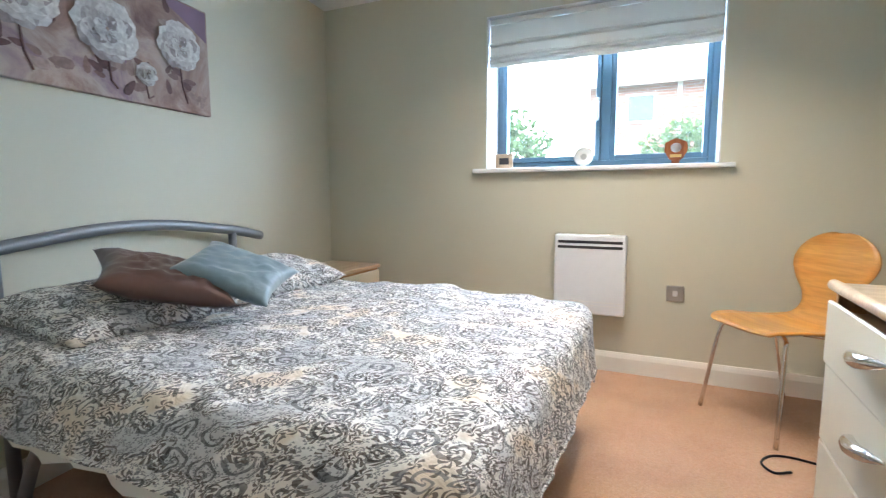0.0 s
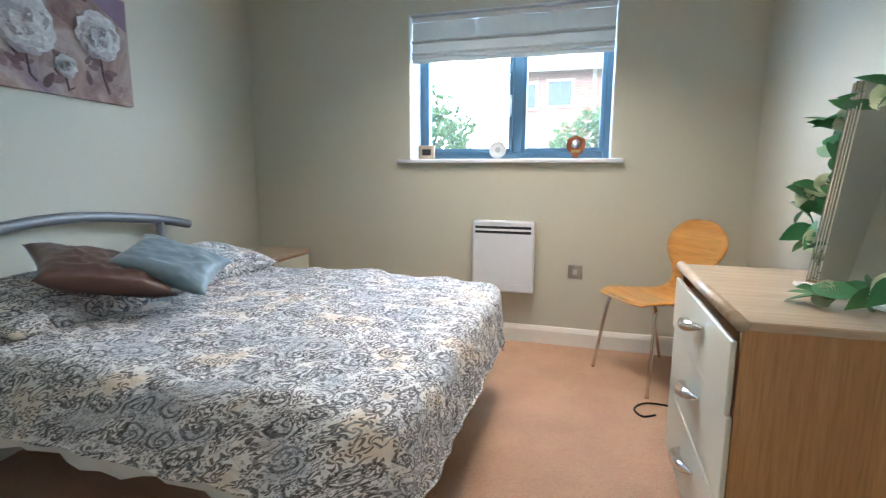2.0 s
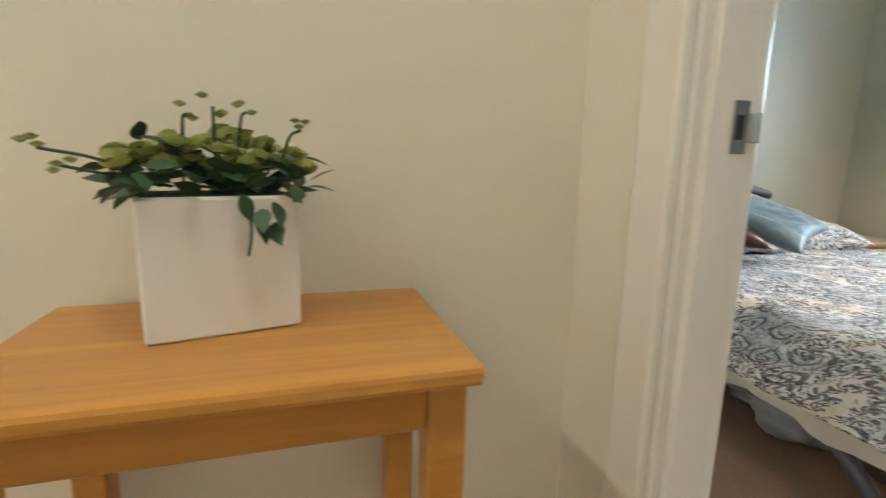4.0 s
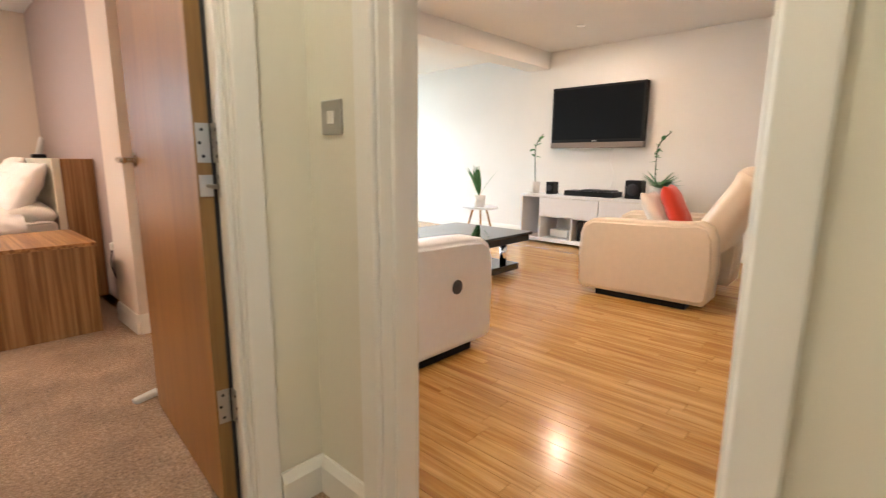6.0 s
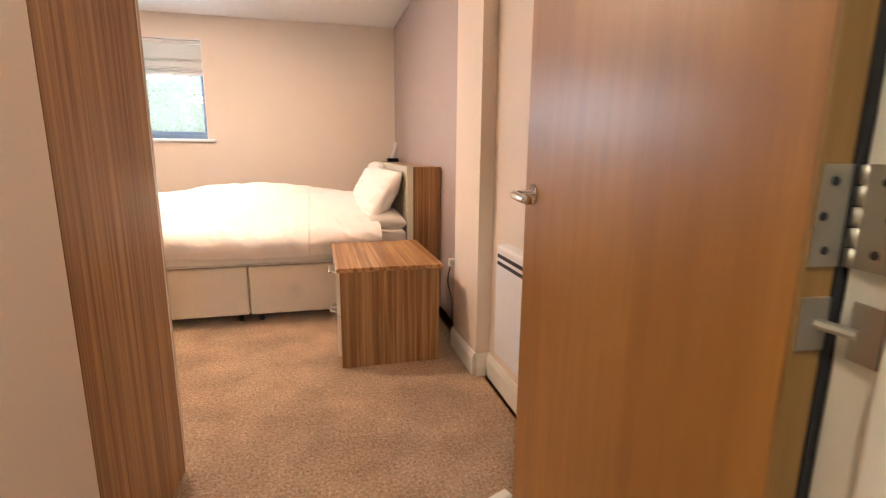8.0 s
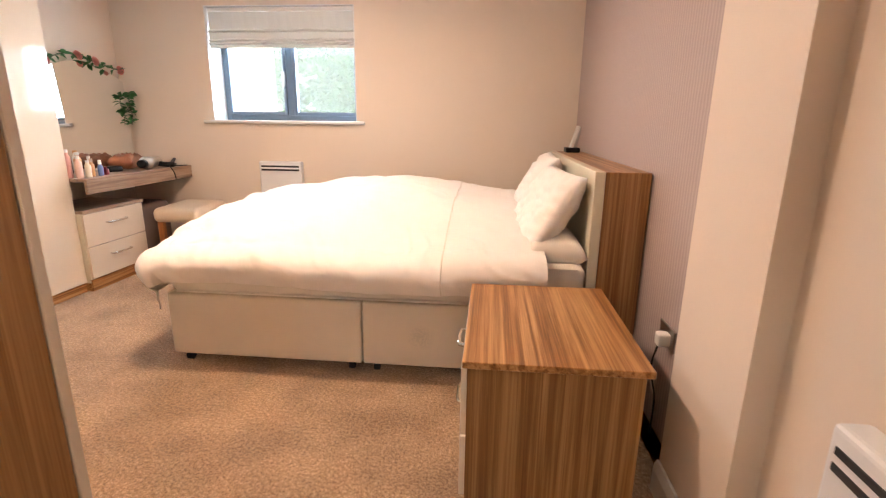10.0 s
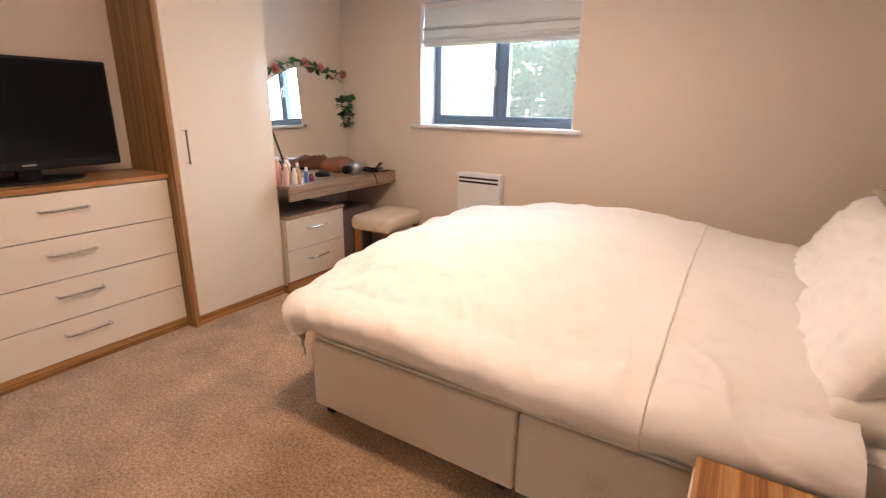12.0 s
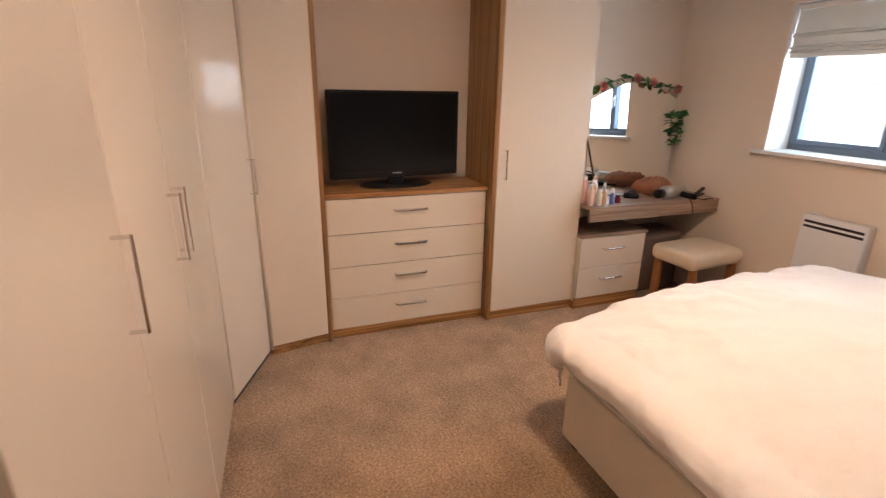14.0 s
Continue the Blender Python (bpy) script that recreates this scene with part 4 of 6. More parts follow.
def painted_flower(cx, cz, r, seed, parent):
    rnd = random.Random(seed)
    bm = bmesh.new()
    for ring in range(5):
        rr = r * (1 - ring * 0.19)
        n = 11 - ring
        for k in range(n):
            a = 2 * math.pi * (k + 0.5 * ring) / n + rnd.uniform(-0.15, 0.15)
            c = Vector((cx + math.cos(a) * rr * 0.55, 0, cz + math.sin(a) * rr * 0.5))
            y = 0.0325 + ring * 0.0022
            o = []
            for j in range(9):
                b = 2 * math.pi * j / 9
                o.append(bm.verts.new((c.x + rr * 0.36 * math.cos(b) * rnd.uniform(0.85, 1.15), y + 0.004 * (1 + math.cos(b - a)), c.z + rr * 0.33 * math.sin(b) * rnd.uniform(0.85, 1.1))))
            mid = bm.verts.new((c.x, y, c.z))
            for j in range(9):
                bm.faces.new((mid, o[(j + 1) % 9], o[j]))
    return part("painted_flower", bm, M["paint_white"], parent)


for cx, cz, r, sd in ((0.20, 0.28, 0.135, 1), (0.55, 0.25, 0.155, 2), (0.86, 0.28, 0.15, 3), (0.385, 0.115, 0.06, 4)):
    painted_flower(cx, cz, r, sd, pw)
    bm = tube([(cx, 0.032, cz - r * 0.5), (cx - 0.01, 0.032, cz - r - 0.04), (cx - 0.035, 0.032, 0.03)], 0.004, 6)
    part("painted_stem", bm, M["paint_brown"], pw)
bm = bmesh.new()
rnd = random.Random(8)
for k in range(46):
    cx, cz, rr = rnd.uniform(0.06, 0.96), rnd.uniform(0.03, 0.17), rnd.uniform(0.022, 0.048)
    if k > 34:
        cz = rnd.uniform(0.2, 0.45)
    a = rnd.uniform(0, 3.14)
    o = []
    for j in range(10):
        b = 2 * math.pi * j / 10
        u, v = rr * math.cos(b), 0.36 * rr * math.sin(b) * (1.2 - math.cos(b) * 0.5)
        o.append(bm.verts.new((min(max(cx + u * math.cos(a) - v * math.sin(a), 0.03), 0.99), 0.0312 + 0.00002 * k, cz + u * math.sin(a) + v * math.cos(a))))
    bm.faces.new(o[::-1])
part("painted_leaves", bm, M["paint_brown"], pw)
wash = [(0.03, 0.34), (0.09, 0.37), (0.17, 0.415), (0.27, 0.455), (0.31, 0.482), (0.03, 0.482)]
part("painted_wash", turned(prism(wash, 0.0, 0.0006), Matrix.Translation((0, 0.0308, 0)) @ Matrix.Rotation(radians(90), 4, "X")), M["canvas_purple"], pw)

# chest of drawers
ch = thing("chest_of_drawers", pose(-0.83, -3.515, 0, 0, 0, -90), "beech chest of three drawers with cream fronts, top drawer ajar", "chest of drawers")
CW, CD, CH = 0.745, 0.50, 0.775
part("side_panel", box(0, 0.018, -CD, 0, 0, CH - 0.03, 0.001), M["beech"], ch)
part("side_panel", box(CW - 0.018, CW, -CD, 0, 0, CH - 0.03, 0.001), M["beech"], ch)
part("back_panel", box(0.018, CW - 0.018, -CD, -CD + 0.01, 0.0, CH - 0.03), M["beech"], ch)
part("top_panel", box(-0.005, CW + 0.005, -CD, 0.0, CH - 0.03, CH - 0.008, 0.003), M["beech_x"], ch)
part("front_moulding", tube([(-0.01, 0.005, CH - 0.016), (CW + 0.01, 0.005, CH - 0.016)], 0.017, 14), M["beech_x"], ch, smooth=True)
for i, (z0, z1, ajar) in enumerate(((0.525, 0.715, 0.006), (0.285, 0.52, 0.0), (0.04, 0.28, 0.0))):
    dr = part("drawer", box(0.002, CW - 0.002, 0.001 + ajar, 0.014 + ajar, z0, z1, 0.003), M["cream_front"], ch)
    part("drawer_box", box(0.03, CW - 0.03, -CD + 0.03, 0.002 + ajar, z0 + 0.02, z1 - 0.03), M["beech"], dr)
    zc = (z0 + z1) / 2 + 0.02
    grip = spline([(CW / 2 - 0.10, 0.016 + ajar, zc + 0.02), (CW / 2 - 0.06, 0.035 + ajar, zc + 0.012), (CW / 2, 0.045 + ajar, zc), (CW / 2 + 0.06, 0.035 + ajar, zc - 0.006), (CW / 2 + 0.10, 0.016 + ajar, zc - 0.01)], 5)
    n = len(grip)
    part("handle", tube(grip, 0.01, 10, radii=[0.004 + 0.016 * math.sin(math.pi * j / (n - 1)) for j in range(n)]), M["chrome"], dr, smooth=True)


def bent_chair(m, label):
    """A bentwood ply chair: seat and waisted back in one shell on four steel legs; front towards -y."""
    ob = thing("chair", m, label, "chair")
    prof = [(-0.235, 0.44, 0.15), (-0.215, 0.452, 0.185), (-0.12, 0.452, 0.205), (0.0, 0.438, 0.20), (0.10, 0.437, 0.165), (0.155, 0.458, 0.12), (0.185, 0.51, 0.088),
            (0.205, 0.57, 0.10), (0.225, 0.63, 0.155), (0.245, 0.70, 0.192), (0.262, 0.76, 0.185), (0.275, 0.81, 0.145), (0.283, 0.842, 0.085), (0.286, 0.852, 0.03)]
    sp = spline([(y, z, w) for y, z, w in prof], 4)
    bm = bmesh.new()
    tops, bots = [], []
    for i, p in enumerate(sp):
        a, b = sp[max(i - 1, 0)], sp[min(i + 1, len(sp) - 1)]
        d = Vector((0, b.x - a.x, b.y - a.y)).normalized()
        nrm = Vector((0, -d.z, d.y))
        tr, br = [], []
        for k in range(11):
            u = 2 * k / 10 - 1
            x = p.z * u
            dish = 0.018 * u * u
            base = Vector((x, p.x, p.y)) + nrm * dish
            tr.append(bm.verts.new(base + nrm * 0.005))
            br.append(bm.verts.new(base - nrm * 0.005))
        tops.append(tr)
        bots.append(br)
    m_ = len(sp)
    for i in range(m_ - 1):
        for k in range(10):
            bm.faces.new((tops[i][k], tops[i][k + 1], tops[i + 1][k + 1], tops[i + 1][k]))
            bm.faces.new((bots[i][k + 1], bots[i][k], bots[i + 1][k], bots[i + 1][k + 1]))
        for k in (0, 10):
            q = (tops[i][k], tops[i + 1][k], bots[i + 1][k], bots[i][k])
            bm.faces.new(q if k == 0 else q[::-1])
    for i in (0, m_ - 1):
        for k in range(10):
            q = (tops[i][k + 1], tops[i][k], bots[i][k], bots[i][k + 1])
            bm.faces.new(q if i == 0 else q[::-1])
    part("seat_shell", bm, M["ply"], ob, smooth=True)
    for sx in (-1, 1):
        part("leg", tube(spline([(sx * 0.06, -0.09, 0.428), (sx * 0.15, -0.155, 0.424), (sx * 0.178, -0.185, 0.38), (sx * 0.215, -0.235, 0.0)], 6), 0.0095, 10), M["chrome"], ob, smooth=True)
        part("leg", tube(spline([(sx * 0.06, 0.03, 0.418), (sx * 0.135, 0.09, 0.414), (sx * 0.165, 0.12, 0.37), (sx * 0.20, 0.235, 0.0)], 6), 0.0095, 10), M["chrome"], ob, smooth=True)
    part("seat_plate", box(-0.07, 0.07, -0.11, 0.05, 0.414, 0.430, 0.004), M["steel"], ob)
    return ob


bent_chair(pose(-0.865, -5.04, 0, 0, 0, 126), "honey-coloured bent plywood chair on chrome legs")

# ---- hall table ----
ht = thing("hall_table", pose(0.0, 0.0, 0), "small honey-coloured wooden hall table against the wall", "table")
TX0, TX1, TY0, TY1, TZ = -0.073, 0.211, -2.058, -1.617, 0.791
part("tabletop", box(TX0, TX1, TY0, TY1, TZ - 0.02, TZ, 0.006, 2), M["pine"], ht)
for x in (TX0 + 0.032, TX1 - 0.032):
    for y in (TY0 + 0.032, TY1 - 0.032):
        part("leg", box(x - 0.019, x + 0.019, y - 0.019, y + 0.019, 0, TZ - 0.02, 0.003), M["pine"], ht)
for x in (TX0 + 0.03, TX1 - 0.03):
    part("apron", box(x - 0.008, x + 0.008, TY0 + 0.05, TY1 - 0.05, TZ - 0.068, TZ - 0.02, 0.002), M["pine"], ht)
for y in (TY0 + 0.03, TY1 - 0.03):
    part("apron", box(TX0 + 0.05, TX1 - 0.05, y - 0.008, y + 0.008, TZ - 0.068, TZ - 0.02, 0.002), M["pine"], ht)

# ---- bedroom 2 door ----
d2 = thing("door_2", pose(0.0, 0.106, 0, 0, 0, 84.8), "open flush door in warm wood veneer", "door")
d2["kind"] = "structure"
part("leaf", box(0.004, 0.82, 0.0, 0.044, 0.008, 2.0, 0.002), M["door_veneer"], d2)
part("lipping", box(0.0, 0.004, 0.0, 0.044, 0.008, 2.0), M["door_edge"], d2)
# Black strip added to stand for the shaded gap between leaf and frame.
part("gap_shade_strip", box(-0.004, 0.001, -0.004, 0.008, 0.008, 2.0), M["slot"], d2)
hd = part("door_handle", turned(lathe([(0.0, 0), (0.026, 0), (0.026, 0.006), (0.010, 0.008), (0.009, 0.04), (0.0, 0.04)], 20), Matrix.Translation((0.757, 0.044, 0.995)) @ Matrix.Rotation(radians(-90), 4, "X")), M["chrome"], d2, smooth=True)
part("lever", tube(spline([(0.757, 0.082, 0.995), (0.745, 0.098, 0.995), (0.69, 0.104, 0.994), (0.64, 0.101, 0.992)], 5), 0.0105, 12), M["chrome"], hd, smooth=True)
for z in (0.322, 1.04, 1.76):
    h = part("hinge", box(-0.0025, 0.0, 0.003, 0.040, z - 0.049, z + 0.049), M["hinge_steel"], d2)
    for k in range(5):
        part("knuckle", tube([(-0.006, -0.003, z - 0.049 + 0.0198 * k), (-0.006, -0.003, z - 0.031 + 0.0198 * k)], 0.0075, 12), M["hinge_steel"], h, smooth=True)
    part("frame_plate", box(-0.05, -0.008, -0.0005, 0.002, z - 0.049, z + 0.049), M["hinge_steel"], h)
    for dz in (-0.033, 0.0, 0.033):
        part("screw", turned(lathe([(0.0, 0.0), (0.0045, 0.0), (0.004, 0.0012), (0.0, 0.0014)], 10), Matrix.Translation((-0.0025, 0.026 + 0.007 * (dz == 0), z + dz)) @ Matrix.Rotation(radians(-90), 4, "Y")), M["slot"], h)
        part("screw", turned(lathe([(0.0, 0.0), (0.0045, 0.0), (0.004, 0.0012), (0.0, 0.0014)], 10), Matrix.Translation((-0.03 - 0.009 * (dz == 0), 0.002, z + dz)) @ Matrix.Rotation(radians(-90), 4, "X")), M["slot"], h)
cl = part("closer_plate", box(-0.0025, 0.0, 0.006, 0.040, 0.905, 0.96), M["steel"], d2)
part("closer_bar", tube([(0.0, 0.02, 0.933), (-0.03, 0.004, 0.930)], 0.006, 8), M["steel"], cl)
part("frame_plate", box(-0.05, -0.02, -0.0005, 0.002, 0.903, 0.96), M["steel"], cl)

# ---- bedroom 2 furniture ----
db = thing("divan_bed", pose(0, 0, 0), "cream patterned divan base in two halves on castors", "bed")
DX0, DXM, DX1, DY0, DY1 = -1.912, -0.943, 0.085, 2.947, 4.46
for a, b in ((DX0, DXM - 0.003), (DXM + 0.003, DX1)):
    hb = part("base_half", box(a, b, DY0, DY1, 0.052, 0.37, 0.012, 3), M["divan"], db)
    for x in (a + 0.06, b - 0.06):
        for y in (DY0 + 0.05, DY1 - 0.05):
            part("castor", tube([(x - 0.012, y, 0.026), (x + 0.012, y, 0.026)], 0.026, 12), M["slot"], hb)
m2 = thing("mattress", pose(0, 0, 0), "white sheeted mattress on the divan", "mattress")
part("mattress_body", box(DX0 + 0.01, DX1, DY0 + 0.01, DY1 - 0.01, 0.371, 0.575, 0.045, 4), M["sheet"], m2, smooth=True)


def top2(x, y):
    u, v = (x - DX0) / (DX1 - DX0), (y - DY0) / (DY1 - DY0)
    u, v = min(max(u, 0), 1), min(max(v, 0), 1)
    foot = math.sin(min(1.0, u / 0.36) * math.pi / 2) ** 0.85
    rise = 1 - (1 - min(1.0, v / 0.6)) ** 2.2
    return 0.605 + rise * (0.095 + 0.105 * foot - 0.17 * max(0.0, u - 0.45)) + 0.010 * math.sin(u * 9 + v * 4)


dv2 = thing("white_duvet", pose(0, 0, 0), "puffy white duvet with a sewn seam near the pillows", "duvet")
hems = {}
part("duvet_cover", drape(DX0 + 0.02, -0.10, DY0 + 0.03, DY1 - 0.03, (0.30, 0.0, 0.24, 0.24), top2, 0.026, 9.3, nx=220, ny=170, gather=0.004, r=0.10, lines=hems, seam=-0.558, puff=0.05, crease=0.012, ridge=0.016), M["duvet_white"], dv2, smooth=True)
for nm in ("hem_near", "hem_side", "hem_foot", "seam"):
    part("seam" if nm == "seam" else "hem", tube(hems[nm], 0.004, 6), M["sheet"], dv2, smooth=True)
part("piping", tube([(DX0 + 0.05, DY0 + 0.012, 0.565), (DX1 - 0.04, DY0 + 0.012, 0.565)], 0.006, 6), M["sheet"], m2)
part("piping", tube([(DX0 + 0.05, DY0 + 0.012, 0.382), (DX1 - 0.04, DY0 + 0.012, 0.382)], 0.006, 6), M["sheet"], m2)
for (x, y, z, rx, ry, rz, sd) in ((-0.075, 3.39, 0.775, 0, -58, 5, 1.5), (-0.055, 4.08, 0.81, 0, -60, -3, 6.2)):
    pl = thing("bed_pillow", pose(x, y, z, rx, ry, rz), "white cotton pillow propped on the headboard", "pillow", "white pillows")
    part("pillow_body", pillow(0.44, 0.70, 0.16, sd, 40, 0.05, 0.11), M["duvet_white"], pl, smooth=True)
for (y, sd) in ((3.34, 3.1), (4.06, 4.4)):
    pl = thing("bed_pillow", pose(-0.055, y, 0.61, 0, 0, 2), "white cotton pillow lying flat on the mattress", "pillow", "white pillows")
    part("pillow_body", pillow(0.27, 0.72, 0.17, sd), M["sheet"], pl, smooth=True)

hbd = thing("headboard", pose(0, 0, 0), "cream headboard in a wood-grain surround with a shelf top", "headboard")
part("front_panel", box(0.092, 0.137, 3.00, 4.70, 0.02, 0.995, 0.004, 2), M["cream_front"], hbd, "cream front panel")
part("end_panel", box(0.137, 0.328, 3.00, 3.022, 0.0, 0.993, 0.002), M["zebrano"], hbd)
part("end_panel", box(0.137, 0.328, 4.678, 4.70, 0.0, 0.993, 0.002), M["zebrano"], hbd)
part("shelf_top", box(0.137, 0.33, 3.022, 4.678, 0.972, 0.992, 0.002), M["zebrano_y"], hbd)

ns = thing("nightstand", pose(0, 0, 0), "zebra-grain wood nightstand with two cream drawers", "nightstand")
NX0, NX1, NY0, NY1, NZ = -0.405, 0.10, 2.125, 2.82, 0.528
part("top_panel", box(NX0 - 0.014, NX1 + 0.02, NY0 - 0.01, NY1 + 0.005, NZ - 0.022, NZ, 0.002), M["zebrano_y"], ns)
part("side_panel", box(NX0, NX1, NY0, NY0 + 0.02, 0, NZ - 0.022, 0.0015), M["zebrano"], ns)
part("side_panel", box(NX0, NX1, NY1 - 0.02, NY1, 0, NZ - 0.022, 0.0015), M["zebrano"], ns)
part("back_panel", box(NX1 - 0.012, NX1, NY0 + 0.02, NY1 - 0.02, 0, NZ - 0.022), M["zebrano"], ns)
part("plinth", box(NX0 + 0.01, NX0 + 0.03, NY0 + 0.02, NY1 - 0.02, 0, 0.06), M["zebrano"], ns)


def bow_handle(parent, p, axis, out, n, length):
    """A slim chrome bow handle: middle p, along axis, standing `out` metres off along n."""
    p, a, n = Vector(p), Vector(axis), Vector(n)
    pts = spline([p - a * length / 2, p - a * length * 0.47 + n * out * 0.8, p - a * length * 0.25 + n * out, p + a * length * 0.25 + n * out, p + a * length * 0.47 + n * out * 0.8, p + a * length / 2], 4)
    return part("handle", tube(pts, 0.0068, 10), M["chrome"], parent, smooth=True)


for z0, z1 in ((0.065, 0.275), (0.28, 0.50)):
    dr = part("drawer", box(NX0 - 0.018, NX0, NY0 + 0.003, NY1 - 0.003, z0, z1, 0.002), M["gloss_cream"], ns)
    bow_handle(dr, (NX0 - 0.018, (NY0 + NY1) / 2, z1 - 0.06), (0, 1, 0), 0.025, (-1, 0, 0), 0.13)
    part("drawer_box", box(NX0, NX1 - 0.03, NY0 + 0.03, NY1 - 0.03, z0 + 0.02, z1 - 0.03), M["cream_front"], dr)


def d_handle(parent, p, out, side, length=0.19):
    """A square-section D pull: upright at p, standing off along `out`."""
    p, n = Vector(p), Vector(out)
    bm = bmesh.new()
    t = 0.005
    a, b = p + n * 0.034 + Vector((0, 0, length / 2)), p + n * 0.034 - Vector((0, 0, length / 2))
    tube([a, b], t, 8, bm)
    tube([a - Vector((0, 0, t)), p + Vector((0, 0, length / 2 - t))], t, 8, bm)
    tube([b + Vector((0, 0, t)), p - Vector((0, 0, length / 2 - t))], t, 8, bm)
    return part("handle", bm, M["chrome"], parent)


WT = 2.24
FX = -3.163
# tall wardrobe beside the dressing table
w1 = thing("tall_wardrobe", pose(0, 0, 0), "tall wardrobe with one gloss cream door and wood-grain sides", "wardrobe")
part("side_panel", box(W2X + 0.005, FX - 0.002, 3.155, 3.185, 0, WT, 0.001), M["zebrano"], w1)
part("side_panel", box(W2X + 0.005, FX - 0.02, 3.835, 3.853, 0, WT, 0.001), M["gloss_cream"], w1)
part("top_panel", box(W2X + 0.005, FX - 0.02, 3.185, 3.835, WT - 0.02, WT), M["zebrano"], w1)
part("plinth", box(FX - 0.03, FX - 0.012, 3.185, 3.853, 0, 0.065), M["zebrano_y"], w1)
dr = part("door", box(FX - 0.019, FX, 3.187, 3.855, 0.068, WT - 0.004, 0.002), M["gloss_cream"], w1)
d_handle(dr, (FX, 3.235, 1.10), (1, 0, 0), (0, 1, 0))

# television chest between the wardrobes
c2 = thing("drawer_chest", pose(0, 0, 0), "built-in chest of four cream drawers with a wood-grain top", "chest of drawers")
CX = -3.235
part("top_panel", box(W2X + 0.005, CX + 0.012, 2.095, 3.153, 0.925, 0.952, 0.002), M["zebrano_y"], c2)
part("carcass", box(W2X + 0.02, CX - 0.019, 2.095, 3.15, 0.05, 0.925), M["cream_front"], c2)
part("plinth", box(CX - 0.03, CX - 0.01, 2.095, 3.153, 0, 0.06), M["zebrano_y"], c2)
for z0, z1 in ((0.70, 0.918), (0.487, 0.696), (0.275, 0.483), (0.065, 0.271)):
    dr = part("drawer", box(CX - 0.018, CX, 2.10, 3.148, z0, z1, 0.002), M["gloss_cream"], c2)
    bow_handle(dr, (CX, 2.625, (z0 + z1) / 2 + 0.025), (0, 1, 0), 0.028, (1, 0, 0), 0.21)

tv = thing("television", pose(-3.44, 2.588, 0.953, 0, 0, 3), "black flat-screen television on an oval stand", "television")
part("casing", box(-0.03, 0.022, -0.43, 0.43, 0.055, 0.59, 0.008, 2), M["black_plastic"], tv)
part("screen", box(0.0222, 0.0235, -0.415, 0.415, 0.10, 0.575), M["screen"], tv)
part("neck", box(-0.02, 0.01, -0.05, 0.05, 0.012, 0.06), M["black_plastic"], tv)
part("stand_base", turned(lathe([(0.0, 0), (0.24, 0), (0.25, 0.006), (0.23, 0.014), (0.0, 0.018)], 32), Matrix.Scale(0.5, 4, (1, 0, 0))), M["black_plastic"], tv, smooth=True)
part("logo", box(0.0236, 0.0242, -0.03, 0.03, 0.078, 0.086), M["steel"], tv)

# cream tall unit, angled corner and the long wardrobe
u1 = thing("tall_wardrobe", pose(0, 0, 0), "tall gloss cream wardrobe door beside the television", "wardrobe")
part("side_panel", box(W2X + 0.005, CX + 0.03, 2.065, 2.093, 0, WT, 0.001), M["zebrano"], u1)
ang = math.atan2(1.718 - 2.065, -3.147 + 3.215)
L1 = math.hypot(1.718 - 2.065, -3.147 + 3.215)
part("door", turned(box(0.003, L1 - 0.003, -0.019, 0, 0.068, WT - 0.004, 0.002), Matrix.Translation((-3.215, 2.065, 0)) @ Matrix.Rotation(ang, 4, "Z") @ Matrix.Scale(-1, 4, (0, 1, 0))), M["gloss_cream"], u1)
part("plinth", turned(box(0.0, L1, 0.01, 0.028, 0, 0.062), Matrix.Translation((-3.215, 2.065, 0)) @ Matrix.Rotation(ang, 4, "Z") @ Matrix.Scale(-1, 4, (0, 1, 0)) @ Matrix.Scale(-1, 4, (0, 1, 0)) @ Matrix.Translation((0, -0.035, 0))), M["zebrano_y"], u1)
part("carcass", prism([(W2X + 0.005, 1.70), (-3.19, 1.70), (-3.255, 2.06), (W2X + 0.005, 2.06)], 0.05, WT - 0.01), M["cream_front"], u1)
u2 = thing("corner_wardrobe", pose(0, 0, 0), "angled gloss cream corner wardrobe door with a chrome pull", "wardrobe")
ang2 = math.atan2(1.529 - 1.718, -2.683 + 3.147)
L2 = math.hypot(1.529 - 1.718, -2.683 + 3.147)
T2 = Matrix.Translation((-3.147, 1.718, 0)) @ Matrix.Rotation(ang2, 4, "Z")
dr = part("door", turned(box(0.003, L2 - 0.003, -0.019, 0, 0.045, WT - 0.004, 0.002), T2), M["gloss_cream"], u2)
nrm = T2.to_3x3() @ Vector((0, 1, 0))
d_handle(dr, T2 @ Vector((0.05, 0, 1.10)), nrm, (0, 0, 1))
part("plinth", turned(box(0.0, L2, -0.04, -0.02, 0, 0.043), T2), M["slot"], u2)
part("carcass", prism([(W2X + 0.005, 0.89), (-2.70, 0.89), (-2.70, 1.505), (-3.16, 1.69), (W2X + 0.005, 1.69)], 0.05, WT - 0.01), M["cream_front"], u2)
w3 = thing("long_wardrobe", pose(-2.68, 1.525, 0, 0, 0, -2.52), "long wardrobe with gloss cream doors and a wood-grain end panel", "wardrobe")
part("end_panel", box(1.683, 1.706, -0.56, -0.022, 0, WT, 0.001), M["zebrano"], w3)
part("carcass", box(0.0, 1.682, -0.555, -0.02, 0.05, WT - 0.01), M["cream_front"], w3)
part("plinth", box(0.0, 1.682, -0.045, -0.025, 0, 0.05), M["zebrano"], w3)
